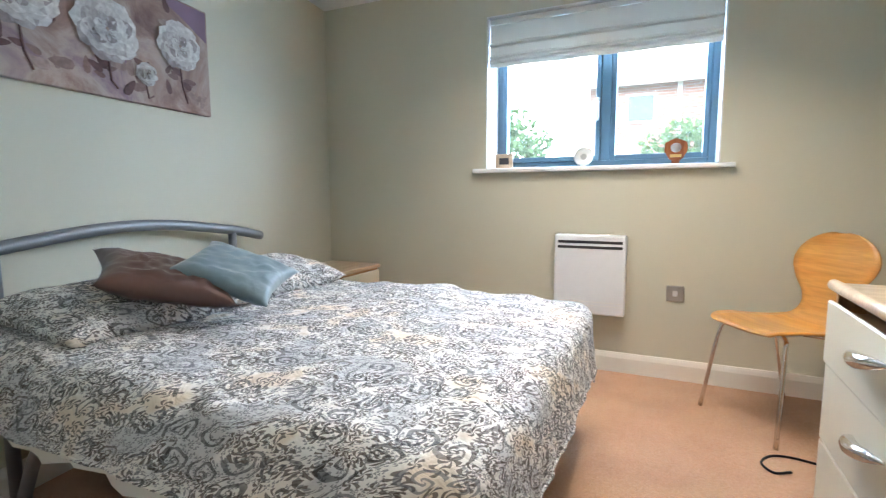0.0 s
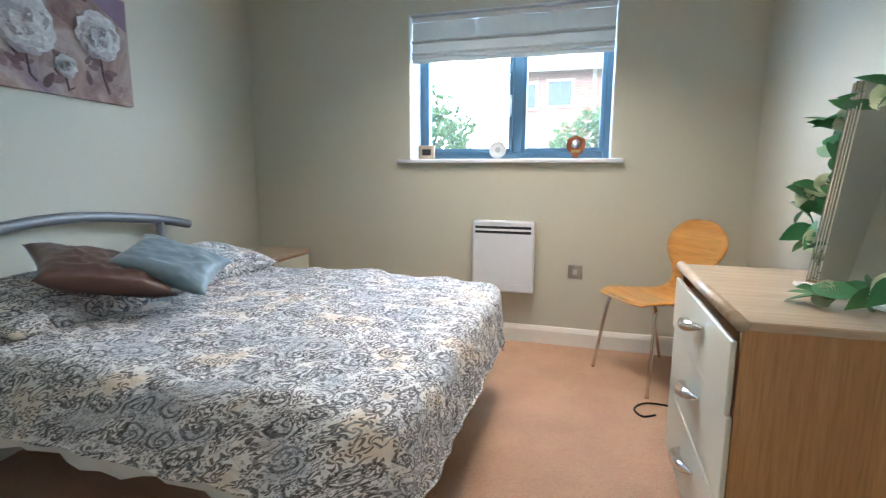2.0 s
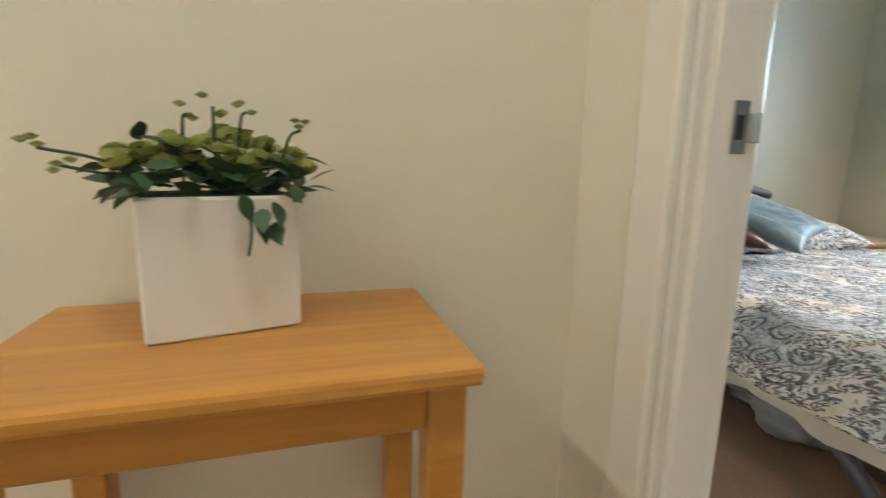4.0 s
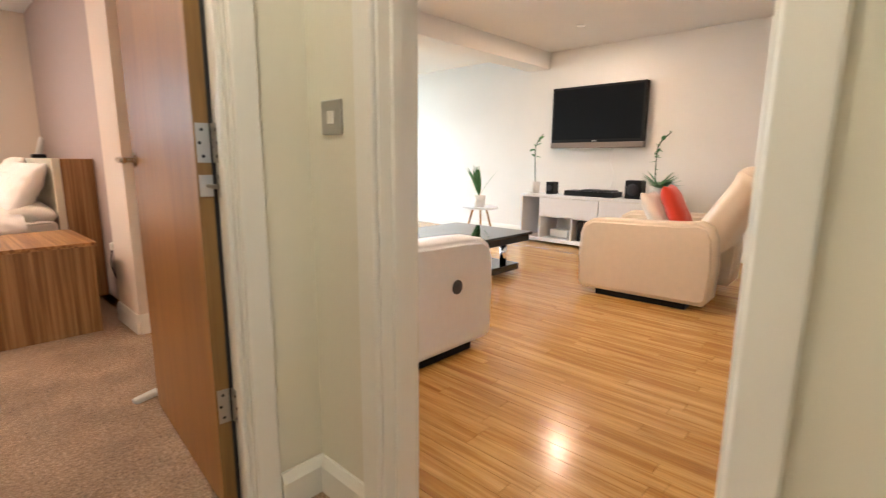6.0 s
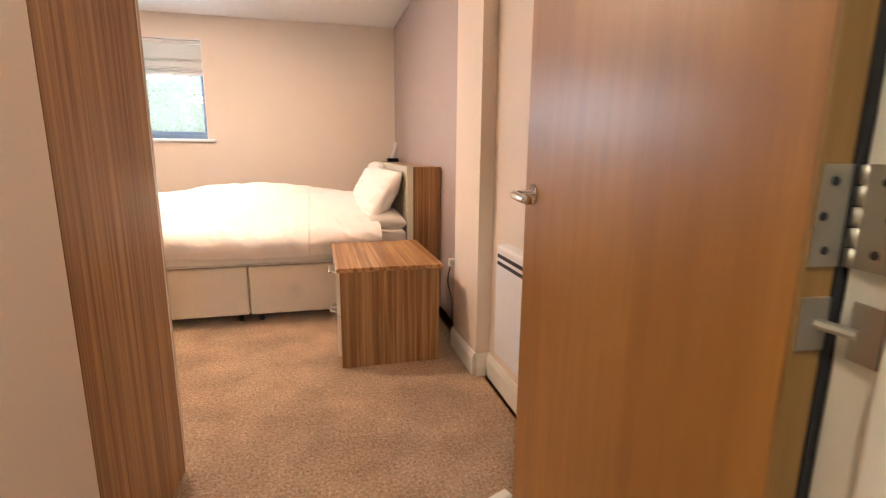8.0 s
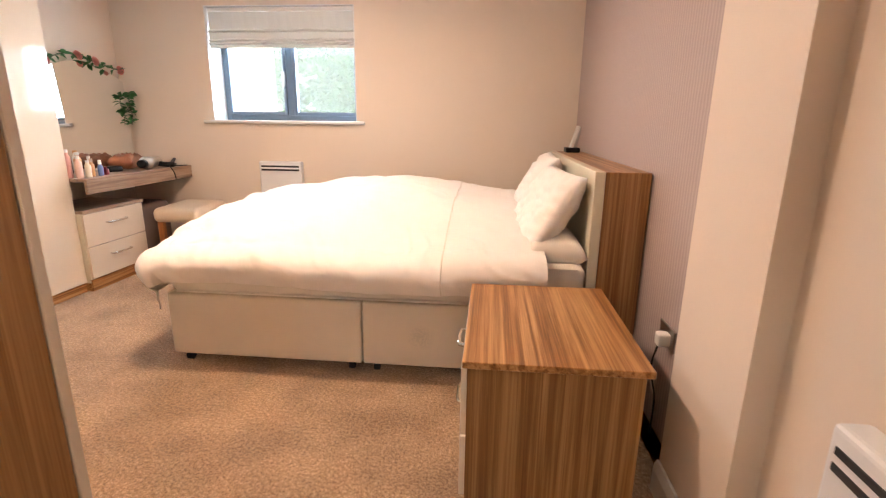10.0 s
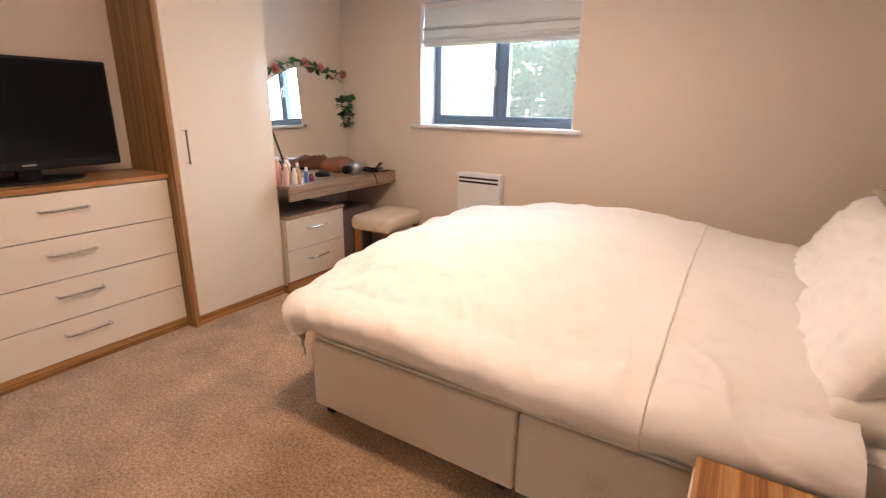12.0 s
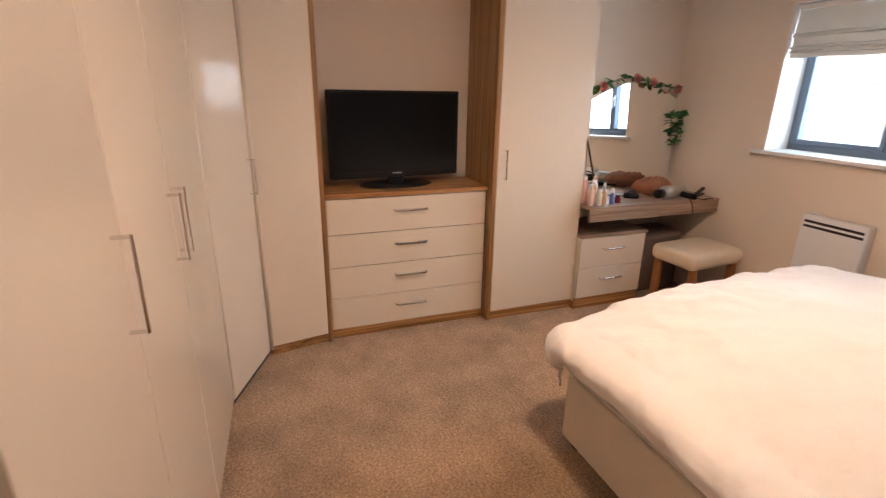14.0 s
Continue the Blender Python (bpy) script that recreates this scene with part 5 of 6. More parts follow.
for a, b, hx, hz, hl in ((0.002, 0.673, 0.637, 1.15, 0.21), (0.677, 1.167, 0.713, 1.145, 0.21), (1.171, 1.707, 1.225, 1.16, 0.22)):
    dr = part("door", box(a, b, -0.019, 0, 0.05, WT - 0.004, 0.002), M["gloss_cream"], w3)
    d_handle(dr, (hx, 0, hz), (0, 1, 0), (1, 0, 0), hl)

for x, y in ((-3.138, 1.722), (-2.689, 1.518)):
    part("joint_post", tube([(x, y, 0.05), (x, y, WT - 0.01)], 0.014, 12), M["gloss_cream"], u2, smooth=True)

# dressing table
dt = thing("dressing_table", pose(0, 0, 0), "wall-hung grey-brown wood-grain dressing table", "dressing table")
M["greywood"] = wood("grey_wood_print", (0.26, 0.17, 0.12), (0.42, 0.31, 0.23), "y", 0.36, 30, 0.0, (0.19, 0.12, 0.085), 0.04)
part("tabletop", box(W2X + 0.003, -3.04, 3.857, W2Y - 0.003, 0.775, 0.797, 0.002), M["greywood"], dt)
part("front_rail", box(-3.062, -3.042, 3.857, W2Y - 0.003, 0.695, 0.775, 0.001), M["greywood"], dt)
part("end_rail", box(W2X + 0.02, -3.062, W2Y - 0.025, W2Y - 0.003, 0.695, 0.775), M["greywood"], dt)
du = thing("drawer_unit", pose(0, 0, 0), "low two-drawer cream unit under the dressing table", "drawer unit")
part("carcass", box(W2X + 0.06, -3.135, 3.86, 4.44, 0.06, 0.555), M["cream_front"], du)
part("top_panel", box(W2X + 0.05, -3.11, 3.857, 4.45, 0.556, 0.578, 0.002), M["greywood"], du)
part("plinth", box(W2X + 0.06, -3.145, 3.86, 4.44, 0.0, 0.06), M["zebrano_y"], du)
part("plinth_face", box(-3.145, -3.128, 3.86, 4.44, 0.0, 0.085), M["zebrano_y"], du)
for z0, z1 in ((0.09, 0.315), (0.32, 0.55)):
    dr = part("drawer", box(-3.134, -3.116, 3.862, 4.438, z0, z1, 0.002), M["gloss_cream"], du)
    bow_handle(dr, (-3.116, 4.15, (z0 + z1) / 2 + 0.03), (0, 1, 0), 0.026, (1, 0, 0), 0.19)

st = thing("stool", pose(-2.87, 4.70, 0, 0, 0, 4), "padded cream stool on oak legs", "stool")
bm = box(-0.19, 0.19, -0.26, 0.26, 0.385, 0.50, 0.045, 5)
for v in bm.verts:
    if v.co.z > 0.445:
        v.co.z += 0.03 * math.cos(v.co.x / 0.19 * 1.4) * math.cos(v.co.y / 0.25 * 1.4)
part("seat_pad", bm, M["leather_cream"], st, smooth=True)
for x in (-0.15, 0.15):
    for y in (-0.20, 0.20):
        part("leg", box(x - 0.022, x + 0.022, y - 0.022, y + 0.022, 0, 0.405, 0.003), M["oak_leg"], st)
bn = thing("storage_bag", pose(-3.38, 4.72, 0), "grey fabric storage basket under the dressing table", "basket")
part("basket_body", box(-0.16, 0.16, -0.22, 0.22, 0, 0.50, 0.05, 3), M["grey_bag"], bn, smooth=True)

# mirror leaning on the wall over the dressing table
bm = bmesh.new()
outline = [(0.0, 0.0), (0.80, 0.0), (0.80, 0.70)] + [(0.80 - 0.80 * k / 16, 0.70 + 0.13 * math.sin(math.pi * k / 16)) for k in range(1, 16)] + [(0.0, 0.70)]
fr = [bm.verts.new((0.0, u, v)) for u, v in outline]
bk = [bm.verts.new((-0.006, u, v)) for u, v in outline]
bm.faces.new(fr)
bm.faces.new(bk[::-1])
for i in range(len(outline)):
    j = (i + 1) % len(outline)
    bm.faces.new((fr[j], fr[i], bk[i], bk[j]))
mr = thing("wall_mirror", pose(-3.585, 4.19, 0.80, 0, -2.0, -4), "frameless arched mirror over the dressing table", "mirror")
part("mirror_glass", bm, M["mirror"], mr)


def leaf_mesh(length, width):
    bm = bmesh.new()
    n = 6
    l, r, c = [], [], []
    for i in range(n + 1):
        t = i / n
        w = width * math.sin(math.pi * min(t * 1.02, 1)) ** 0.8 * (1.15 - 0.5 * t)
        z = -0.18 * length * t * t
        c.append(bm.verts.new((0, t * length, z)))
        l.append(bm.verts.new((-w, t * length, z + 0.18 * w)))
        r.append(bm.verts.new((w, t * length, z + 0.18 * w)))
    for i in range(n):
        bm.faces.new((l[i], c[i], c[i + 1], l[i + 1]))
        bm.faces.new((c[i], r[i], r[i + 1], c[i + 1]))
    return bm


def mesh_from(bm, name, mat):
    me = bpy.data.meshes.new(name)
    bm.to_mesh(me)
    bm.free()
    me.materials.append(mat)
    me.polygons.foreach_set("use_smooth", [True] * len(me.polygons))
    return me


def rose(r, petals=9, seed=1):
    rnd = random.Random(seed)
    bm = bmesh.new()
    base = bm.verts.new((0, 0, 0))
    for k in range(petals * 2):
        a = 2.4 * k
        rr = r * (0.25 + 0.75 * k / (petals * 2))
        g = []
        for i in range(1, 4):
            row = []
            for j in range(5):
                b = a + (j / 4 - 0.5) * 1.7
                hh = i / 3
                rad = rr * (0.35 + 0.75 * hh ** 1.3)
                row.append(bm.verts.new((rad * math.cos(b), rad * math.sin(b), r * (1.0 - 0.5 * k / (petals * 2)) * hh + rnd.uniform(-0.02, 0.02) * r)))
            g.append(row)
        for j in range(4):
            bm.faces.new((base, g[0][j], g[0][j + 1]))
        for i in range(2):
            for j in range(4):
                bm.faces.new((g[i][j], g[i][j + 1], g[i + 1][j + 1], g[i + 1][j]))
    return bm


LEAF_SMALL = mesh_from(leaf_mesh(0.058, 0.019), "leaf", M["leaf"])
LEAF_BIG = mesh_from(leaf_mesh(0.10, 0.030), "leaf", M["leaf"])
ROSE_PINK = mesh_from(rose(0.036, 8, 3), "flower", M["petal_pink"])
ROSE_CREAM = mesh_from(rose(0.037, 8, 5), "flower", M["petal_cream"])


def garland(name, pts, leaf, flower, n_leaf, flowers, seed, label, spread=1.0, category="garland"):
    """An artificial vine along a line, with its leaves and flowers each a piece."""
    rnd = random.Random(seed)
    ob = thing(name, pose(0, 0, 0), label, category)
    line = spline(pts, 8)
    part("stem", tube(line, 0.0025, 6), M["leaf_dark"], ob)
    for k in range(n_leaf):
        p = line[int(k / n_leaf * (len(line) - 1))]
        lf = new("leaf", leaf)
        lf.parent = ob
        s = rnd.uniform(0.75, 1.25)
        lf.matrix_basis = Matrix.Translation(p) @ Euler((rnd.uniform(-0.9, 0.9), rnd.uniform(-0.9, 0.9), rnd.uniform(0, 6.28))).to_matrix().to_4x4() @ Matrix.Scale(s, 4)
    for f, d in flowers:
        fl = new("flower", flower)
        fl.parent = ob
        fl.matrix_basis = Matrix.Translation(line[int(f * (len(line) - 1))]) @ Vector(d).to_track_quat("Z", "Y").to_matrix().to_4x4()
    return ob


MX = -3.565
garland("flower_garland", [(MX, 4.18, 1.56), (MX + 0.02, 4.27, 1.61), (MX + 0.02, 4.42, 1.66), (MX + 0.03, 4.58, 1.645), (MX + 0.04, 4.72, 1.62), (MX + 0.05, 4.86, 1.595), (MX + 0.055, 4.95, 1.58)], LEAF_SMALL, ROSE_PINK, 60,
        [(0.12, (1, -0.3, 0.2)), (0.45, (1, -0.2, 0.3)), (0.62, (1, 0, 0.2)), (0.92, (1, -0.2, 0.1))], 21, "artificial green garland with pink roses on the mirror")
garland("flower_garland", [(MX + 0.06, 4.985, 1.42), (MX + 0.06, 4.97, 1.33), (MX + 0.06, 4.985, 1.24), (MX + 0.06, 4.97, 1.14)], LEAF_SMALL, ROSE_PINK, 34, [], 22, "trailing end of green artificial garland beside the mirror")


def bottle(x, y, z, prof, mat, cap, cap_h, label):
    ob = thing("bottle", pose(x, y, z), label, "bottle", "toiletries on the dressing table")
    r, h = prof
    part("bottle_body", lathe([(0.0, 0), (r * 0.95, 0), (r, 0.006), (r, h * 0.8), (r * 0.55, h * 0.93), (r * 0.5, h), (0.0, h)], 14), mat, ob, smooth=True)
    part("cap", lathe([(0.0, h), (r * 0.6, h), (r * 0.6, h + cap_h), (0.0, h + cap_h)], 12), cap, ob)
    return ob


for n, (cn, cc) in enumerate((("pink", (0.74, 0.42, 0.37)), ("amber", (0.58, 0.32, 0.15)), ("blue", (0.12, 0.20, 0.45)), ("salmon", (0.74, 0.50, 0.42)), ("maroon", (0.22, 0.015, 0.03)), ("cream", (0.72, 0.66, 0.52)))):
    M["bottle_" + cn] = plain("bottle_" + cn, cc, 0.3)
TZ2 = 0.7975
for x, y, r, h, mt_, cp, ch_, lb in (
        (-3.12, 3.90, 0.022, 0.13, "salmon", "white_plastic", 0.02, "salmon pink lotion tube standing on its cap"),
        (-3.16, 3.945, 0.024, 0.15, "amber", "white_plastic", 0.02, "amber bottle with a white cap"),
        (-3.11, 3.965, 0.020, 0.10, "cream", "white_plastic", 0.015, "small cream bottle with white cap"),
        (-3.20, 3.90, 0.026, 0.17, "pink", "white_plastic", 0.02, "tall pink hair spray can"),
        (-3.13, 4.02, 0.019, 0.10, "amber", "chrome", 0.025, "amber perfume bottle with chrome cap"),
        (-3.17, 4.05, 0.017, 0.12, "white_plastic", "white_plastic", 0.02, "slim white pump bottle"),
        (-3.12, 4.085, 0.018, 0.08, "blue", "white_plastic", 0.03, "small blue bottle with a white cap"),
        (-3.14, 4.15, 0.024, 0.045, "maroon", "maroon", 0.01, "small dark red jar"),
        (-3.22, 4.0, 0.024, 0.16, "white_plastic", "bottle_amber", 0.02, "tall white bottle with an amber cap")):
    bottle(x, y, TZ2, (r, h), M["bottle_" + mt_] if "bottle_" + mt_ in M else M[mt_], M["bottle_" + cp] if "bottle_" + cp in M else M[cp], ch_, lb)

hdry = thing("hair_dryer", pose(-3.15, 4.66, TZ2 + 0.05, 0, 0, 14) @ Matrix.Scale(1.2, 4), "black and silver hair dryer lying on the table", "hair dryer")
part("barrel", turned(lathe([(0.0, -0.11), (0.030, -0.11), (0.034, -0.05), (0.042, 0.04), (0.044, 0.08), (0.030, 0.10), (0.0, 0.10)], 18), Matrix.Rotation(radians(90), 4, "X")), M["steel"], hdry, smooth=True)
part("nozzle", turned(lathe([(0.0, 0.11), (0.028, 0.11), (0.026, 0.16), (0.0, 0.16)], 16), Matrix.Rotation(radians(90), 4, "X") @ Matrix.Scale(1, 4)), M["black_plastic"], hdry, smooth=True)
part("grip", tube(spline([(0.01, 0.05, -0.01), (0.06, 0.07, -0.02), (0.12, 0.075, -0.022)], 5), 0.018, 12), M["black_plastic"], hdry, smooth=True)
part("cord", tube(spline([(0.12, 0.075, -0.03), (0.17, 0.10, -0.03), (0.14, 0.14, -0.035), (0.16, 0.20, -0.035)], 6), 0.0035, 6), M["black_plastic"], hdry, smooth=True)
hb2 = thing("hair_brush", pose(-3.33, 4.45, TZ2 + 0.018, 0, 0, 40), "black hair brush on the dressing table", "hair brush")
part("brush_head", turned(lathe([(0.0, -0.02), (0.028, -0.016), (0.034, 0), (0.028, 0.014), (0.0, 0.018)], 16), Matrix.Scale(1.8, 4, (0, 1, 0))), M["black_plastic"], hb2, smooth=True)
part("brush_handle", tube([(0, 0.05, 0), (0, 0.16, 0)], 0.010, 10), M["black_plastic"], hb2, smooth=True)
mb = thing("make_up_bag", pose(-3.38, 4.68, TZ2, 0, 0, 20), "soft copper-brown make-up bag", "bag")
M["copper_bag"] = plain("copper_satin", (0.34, 0.135, 0.075), 0.35, 0, 0, 0.25)
bm = pillow(0.19, 0.33, 0.12, 3.3, 20, 0.1, 0.25)
turned(bm, Matrix.Translation((0, 0, 0.055)))
part("bag_body", bm, M["copper_bag"], mb, smooth=True)
hs_ = thing("hair_straightener", pose(-3.13, 4.90, TZ2 + 0.014, 0, 0, 24), "black hair straightener lying at the table end", "hair straightener")
for s_ in (-1, 1):
    part("arm", turned(box(-0.013, 0.013, -0.14, 0.12, -0.008, 0.008, 0.004, 2), Matrix.Translation((0, 0, 0.016 * (s_ + 1) / 2 + 0.004 * s_)) @ Matrix.Rotation(radians(5 * s_ + 5), 4, "X")), M["black_plastic"], hs_)
part("cord", tube(spline([(0, -0.14, 0.0), (0.02, -0.20, -0.006), (0.045, -0.21, -0.05), (0.05, -0.19, -0.11)], 6), 0.004, 6), M["black_plastic"], hs_, smooth=True)
rd = thing("slim_rod", pose(-3.44, 4.20, TZ2, 0, 0, 0), "slim black rod leaning against the mirror", "rod")
part("rod", tube([(0.0, 0.0, 0.0), (-0.06, -0.135, 0.52)], 0.008, 10), M["black_plastic"], rd, smooth=True)
part("rod_tip", lathe([(0.0, 0.0), (0.011, 0.0), (0.012, 0.02), (0.008, 0.03), (0.0, 0.032)], 12, at=(-0.06, -0.135, 0.515)), M["steel"], rd, smooth=True)
gb = thing("paddle_brush", pose(-3.24, 4.36, TZ2 + 0.017, 0, 0, -35), "silver and black round hair brush on the table", "hair brush")
part("brush_head", turned(lathe([(0.0, -0.06), (0.022, -0.05), (0.026, 0.0), (0.022, 0.05), (0.0, 0.06)], 14), Matrix.Rotation(radians(90), 4, "X")), M["black_plastic"], gb, smooth=True)
part("brush_handle", tube([(0, -0.06, 0), (0, -0.17, -0.004)], 0.010, 10), M["steel"], gb, smooth=True)
ph = thing("cordless_phone", pose(0.235, 4.56, 0.993), "white cordless phone in a black charging stand", "phone")
part("stand", box(-0.05, 0.05, -0.06, 0.06, 0, 0.035, 0.008, 2), M["black_plastic"], ph)
part("handset", turned(box(-0.014, 0.014, -0.024, 0.024, 0.0, 0.17, 0.008, 2), Matrix.Translation((-0.01, 0, 0.025)) @ Matrix.Rotation(radians(16), 4, "Y")), M["white_plastic"], ph)
part("handset", turned(box(-0.012, 0.012, -0.022, 0.022, 0.0, 0.15, 0.008, 2), Matrix.Translation((0.02, 0.035, 0.025)) @ Matrix.Rotation(radians(12), 4, "Y")), M["steel"], ph)
pg = thing("wall_plug", pose(E2X, 2.62, 0.42, 0, 0, 90), "double wall socket with a white plug beside the nightstand", "plug")
part("plate", box(-0.073, 0.073, 0, 0.009, -0.043, 0.043, 0.003), M["steel"], pg)
part("plug_body", box(-0.055, -0.008, 0.009, 0.055, -0.025, 0.025, 0.008, 2), M["white_plastic"], pg)
part("flex", tube(spline([(-0.03, 0.045, -0.02), (-0.03, 0.06, -0.12), (-0.02, 0.03, -0.25), (-0.02, 0.03, -0.41)], 6), 0.004, 6), M["black_plastic"], pg)
ds = thing("door_wedge", pose(0.015, 1.02, 0.0, 0, 0, 200), "white plastic door wedge under the door edge", "door wedge")
part("wedge", prism([(-0.055, -0.02), (0.055, -0.016), (0.055, 0.016), (-0.055, 0.02)], 0.0, 0.022, 0.004), M["white_plastic"], ds)

# ---- bedroom 1 small things ----
so = thing("photo_frame", pose(0.585, -5.45, WIN1[2] + 0.021, 0, 0, 8), "small pale wooden photo frame on the sill", "photo frame")
part("frame", box(-0.055, 0.055, -0.008, 0.008, 0, 0.09, 0.003), M["beech_x"], so)
part("photo", box(-0.03, 0.03, 0.0082, 0.0095, 0.025, 0.065), M["slot"], so)
so = thing("plate_ornament", pose(0.10, -5.45, WIN1[2] + 0.021, 0, 0, 0), "round white china plate ornament on the sill", "ornament")
part("plate", turned(lathe([(0.0, 0), (0.035, 0.0), (0.056, 0.008), (0.056, 0.011), (0.034, 0.004), (0.0, 0.003)], 24), Matrix.Translation((0, -0.01, 0.056)) @ Matrix.Rotation(radians(-80), 4, "X")), M["ceramic"], so, smooth=True)
part("plate_centre", turned(lathe([(0.0, 0.0), (0.018, 0.0), (0.018, 0.002), (0.0, 0.002)], 18), Matrix.Translation((0, -0.006, 0.057)) @ Matrix.Rotation(radians(-80), 4, "X")), M["steel"], so)
so = thing("shield_trophy", pose(-0.39, -5.45, WIN1[2] + 0.021, 0, 0, 0), "small wooden shield trophy with a brass badge", "trophy")
M["mahogany"] = wood("mahogany", (0.20, 0.06, 0.02), (0.30, 0.10, 0.035), "z", 0.25, 30, 0.4)
sh = [(0.0, 0.005), (0.035, 0.03), (0.058, 0.07), (0.056, 0.115), (0.03, 0.128), (0.0, 0.14), (-0.03, 0.128), (-0.056, 0.115), (-0.058, 0.07), (-0.035, 0.03)]
part("shield", turned(prism(sh, -0.008, 0.008, 0.003), Matrix.Rotation(radians(90), 4, "X")), M["mahogany"], so)
part("badge", turned(lathe([(0.0, 0), (0.026, 0.0), (0.024, 0.005), (0.0, 0.006)], 20), Matrix.Translation((0, 0.008, 0.088)) @ Matrix.Rotation(radians(-90), 4, "X")), M["steel"], so, smooth=True)
part("name_plate", box(-0.028, 0.028, 0.008, 0.0095, 0.036, 0.052), M["brass"], so)
part("prop", box(-0.02, 0.02, -0.04, -0.008, 0, 0.05), M["mahogany"], so)

# mirror with the ivy on the chest
mm = thing("dressing_mirror", pose(-1.19, -3.75, 0.768, 0, -7, 19), "tall mirror with cut-glass edges standing on the chest", "mirror")
part("mirror_glass", box(-0.004, 0.0, -0.185, 0.185, 0.012, 0.60, 0.001), M["mirror"], mm)
for k in range(4):
    for s_ in (-1, 1):
        y = s_ * (0.190 + 0.011 * k)
        part("bevel_strip", box(-0.006, 0.001 + 0.001 * (k % 2), y - 0.005, y + 0.005, 0.012, 0.60, 0.002), M["mirror"], mm)
part("base_edge", box(-0.02, 0.035, -0.235, 0.235, 0.0, 0.012, 0.002), M["white_plastic"], mm)
garland("ivy_garland", [(-1.17, -4.03, 0.88), (-1.17, -4.10, 0.95), (-1.17, -4.17, 1.02), (-1.18, -4.06, 1.06), (-1.19, -4.05, 1.15), (-1.20, -4.10, 1.21), (-1.21, -4.03, 1.27), (-1.23, -3.90, 1.31), (-1.24, -3.77, 1.36), (-1.25, -3.60, 1.41)], LEAF_BIG, ROSE_CREAM, 58, [(0.03, (1, 0.6, 0.1)), (0.26, (1, 0.6, 0.1)), (0.36, (1, 0.5, 0.2)), (0.66, (1, 0.5, 0.2)), (0.78, (1, 0.7, 0.2)), (0.90, (1, 0.7, 0.1))], 5, "artificial ivy garland with cream roses round the mirror")
garland("ivy_garland", [(-1.05, -3.74, 0.785), (-1.09, -3.71, 0.80), (-1.12, -3.66, 0.81), (-1.13, -3.56, 0.85), (-1.12, -3.46, 0.93)], LEAF_BIG, ROSE_CREAM, 16, [(0.2, (1, 0.5, 0.4)), (0.75, (1, 0.5, 0.4))], 6, "trailing end of ivy garland on the chest")
cb = thing("loose_cable", pose(-0.82, -4.55, 0.0), "loop of black cable on the carpet", "cable")
part("cable", tube(spline([(0.0, 0.0, 0.006), (0.06, 0.03, 0.006), (0.09, -0.03, 0.006), (0.05, -0.10, 0.006), (-0.02, -0.12, 0.006), (-0.12, -0.10, 0.006)], 8), 0.005, 8), M["black_plastic"], cb, smooth=True)
for (x, y, r, h, sd) in ((0.72, -3.62, 0.15, 0.18, 1), (0.42, -3.72, 0.16, 0.16, 2), (0.22, -3.58, 0.13, 0.15, 3), (0.95, -3.75, 0.16, 0.17, 4)):
    bg = thing("carrier_bag", pose(x, y, 0.0), "crumpled plastic carrier bag stored under the bed", "bag", "bags under the bed")
    bm = bmesh.new()
    bmesh.ops.create_icosphere(bm, subdivisions=4, radius=1)
    for v in bm.verts:
        k = 1 + 0.28 * noise.noise(v.co * 2.2 + Vector((sd, 0, 0))) + 0.12 * noise.noise(v.co * 6 + Vector((0, sd, 0)))
        v.co = Vector((v.co.x * r * k, v.co.y * r * k, max(0.0, h / 2 + v.co.z * h / 2 * k)))
    part("bag_body", bm, M["plastic_bag"] if sd != 2 else M["grey_bag"], bg, smooth=True)

# ---- hall planter ----
pt = thing("planter", pose(0.099, -1.818, TZ, 0, 0, 13.3), "square white planter of artificial greenery on the hall table", "planter")
part("pot", box(-0.04, 0.055, -0.074, 0.074, 0.0, 0.142, 0.003), M["ceramic"], pt)
part("soil", box(-0.034, 0.049, -0.069, 0.069, 0.13, 0.1425), M["leaf_dark"], pt)
rnd = random.Random(31)
LEAF_TINY = mesh_from(leaf_mesh(0.030, 0.010), "leaf", M["leaf_dark"])
M["bloom_yellow"] = plain("pale_yellow_bloom", (0.42, 0.46, 0.15), 0.7, 0, 0, 0.3)
BLOOM = mesh_from(rose(0.013, 6, 9), "flower", M["bloom_yellow"])
for k in range(150):
    lf = new("leaf", LEAF_TINY)
    lf.parent = pt
    lf.matrix_basis = Matrix.Translation((rnd.uniform(-0.045, 0.075), rnd.uniform(-0.095, 0.095), 0.142 + abs(rnd.gauss(0.010, 0.016)))) @ Euler((rnd.uniform(-0.6, 0.9), rnd.uniform(-0.7, 0.7), rnd.uniform(0, 6.28))).to_matrix().to_4x4()
for k in range(64):
    y = rnd.uniform(-0.09, 0.09)
    fl = new("flower", BLOOM)
    fl.parent = pt
    fl.matrix_basis = Matrix.Translation((rnd.uniform(-0.03, 0.06), y, 0.165 + rnd.uniform(0, 0.045) * (1 - abs(y) / 0.14))) @ Euler((rnd.uniform(-0.6, 0.6), rnd.uniform(-0.9, 0.2), rnd.uniform(0, 6))).to_matrix().to_4x4()
part("sprig", tube(spline([(-0.04, -0.02, 0.145), (-0.052, -0.022, 0.14), (-0.056, -0.024, 0.11), (-0.058, -0.02, 0.085)], 4), 0.0016, 5), M["leaf_dark"], pt)
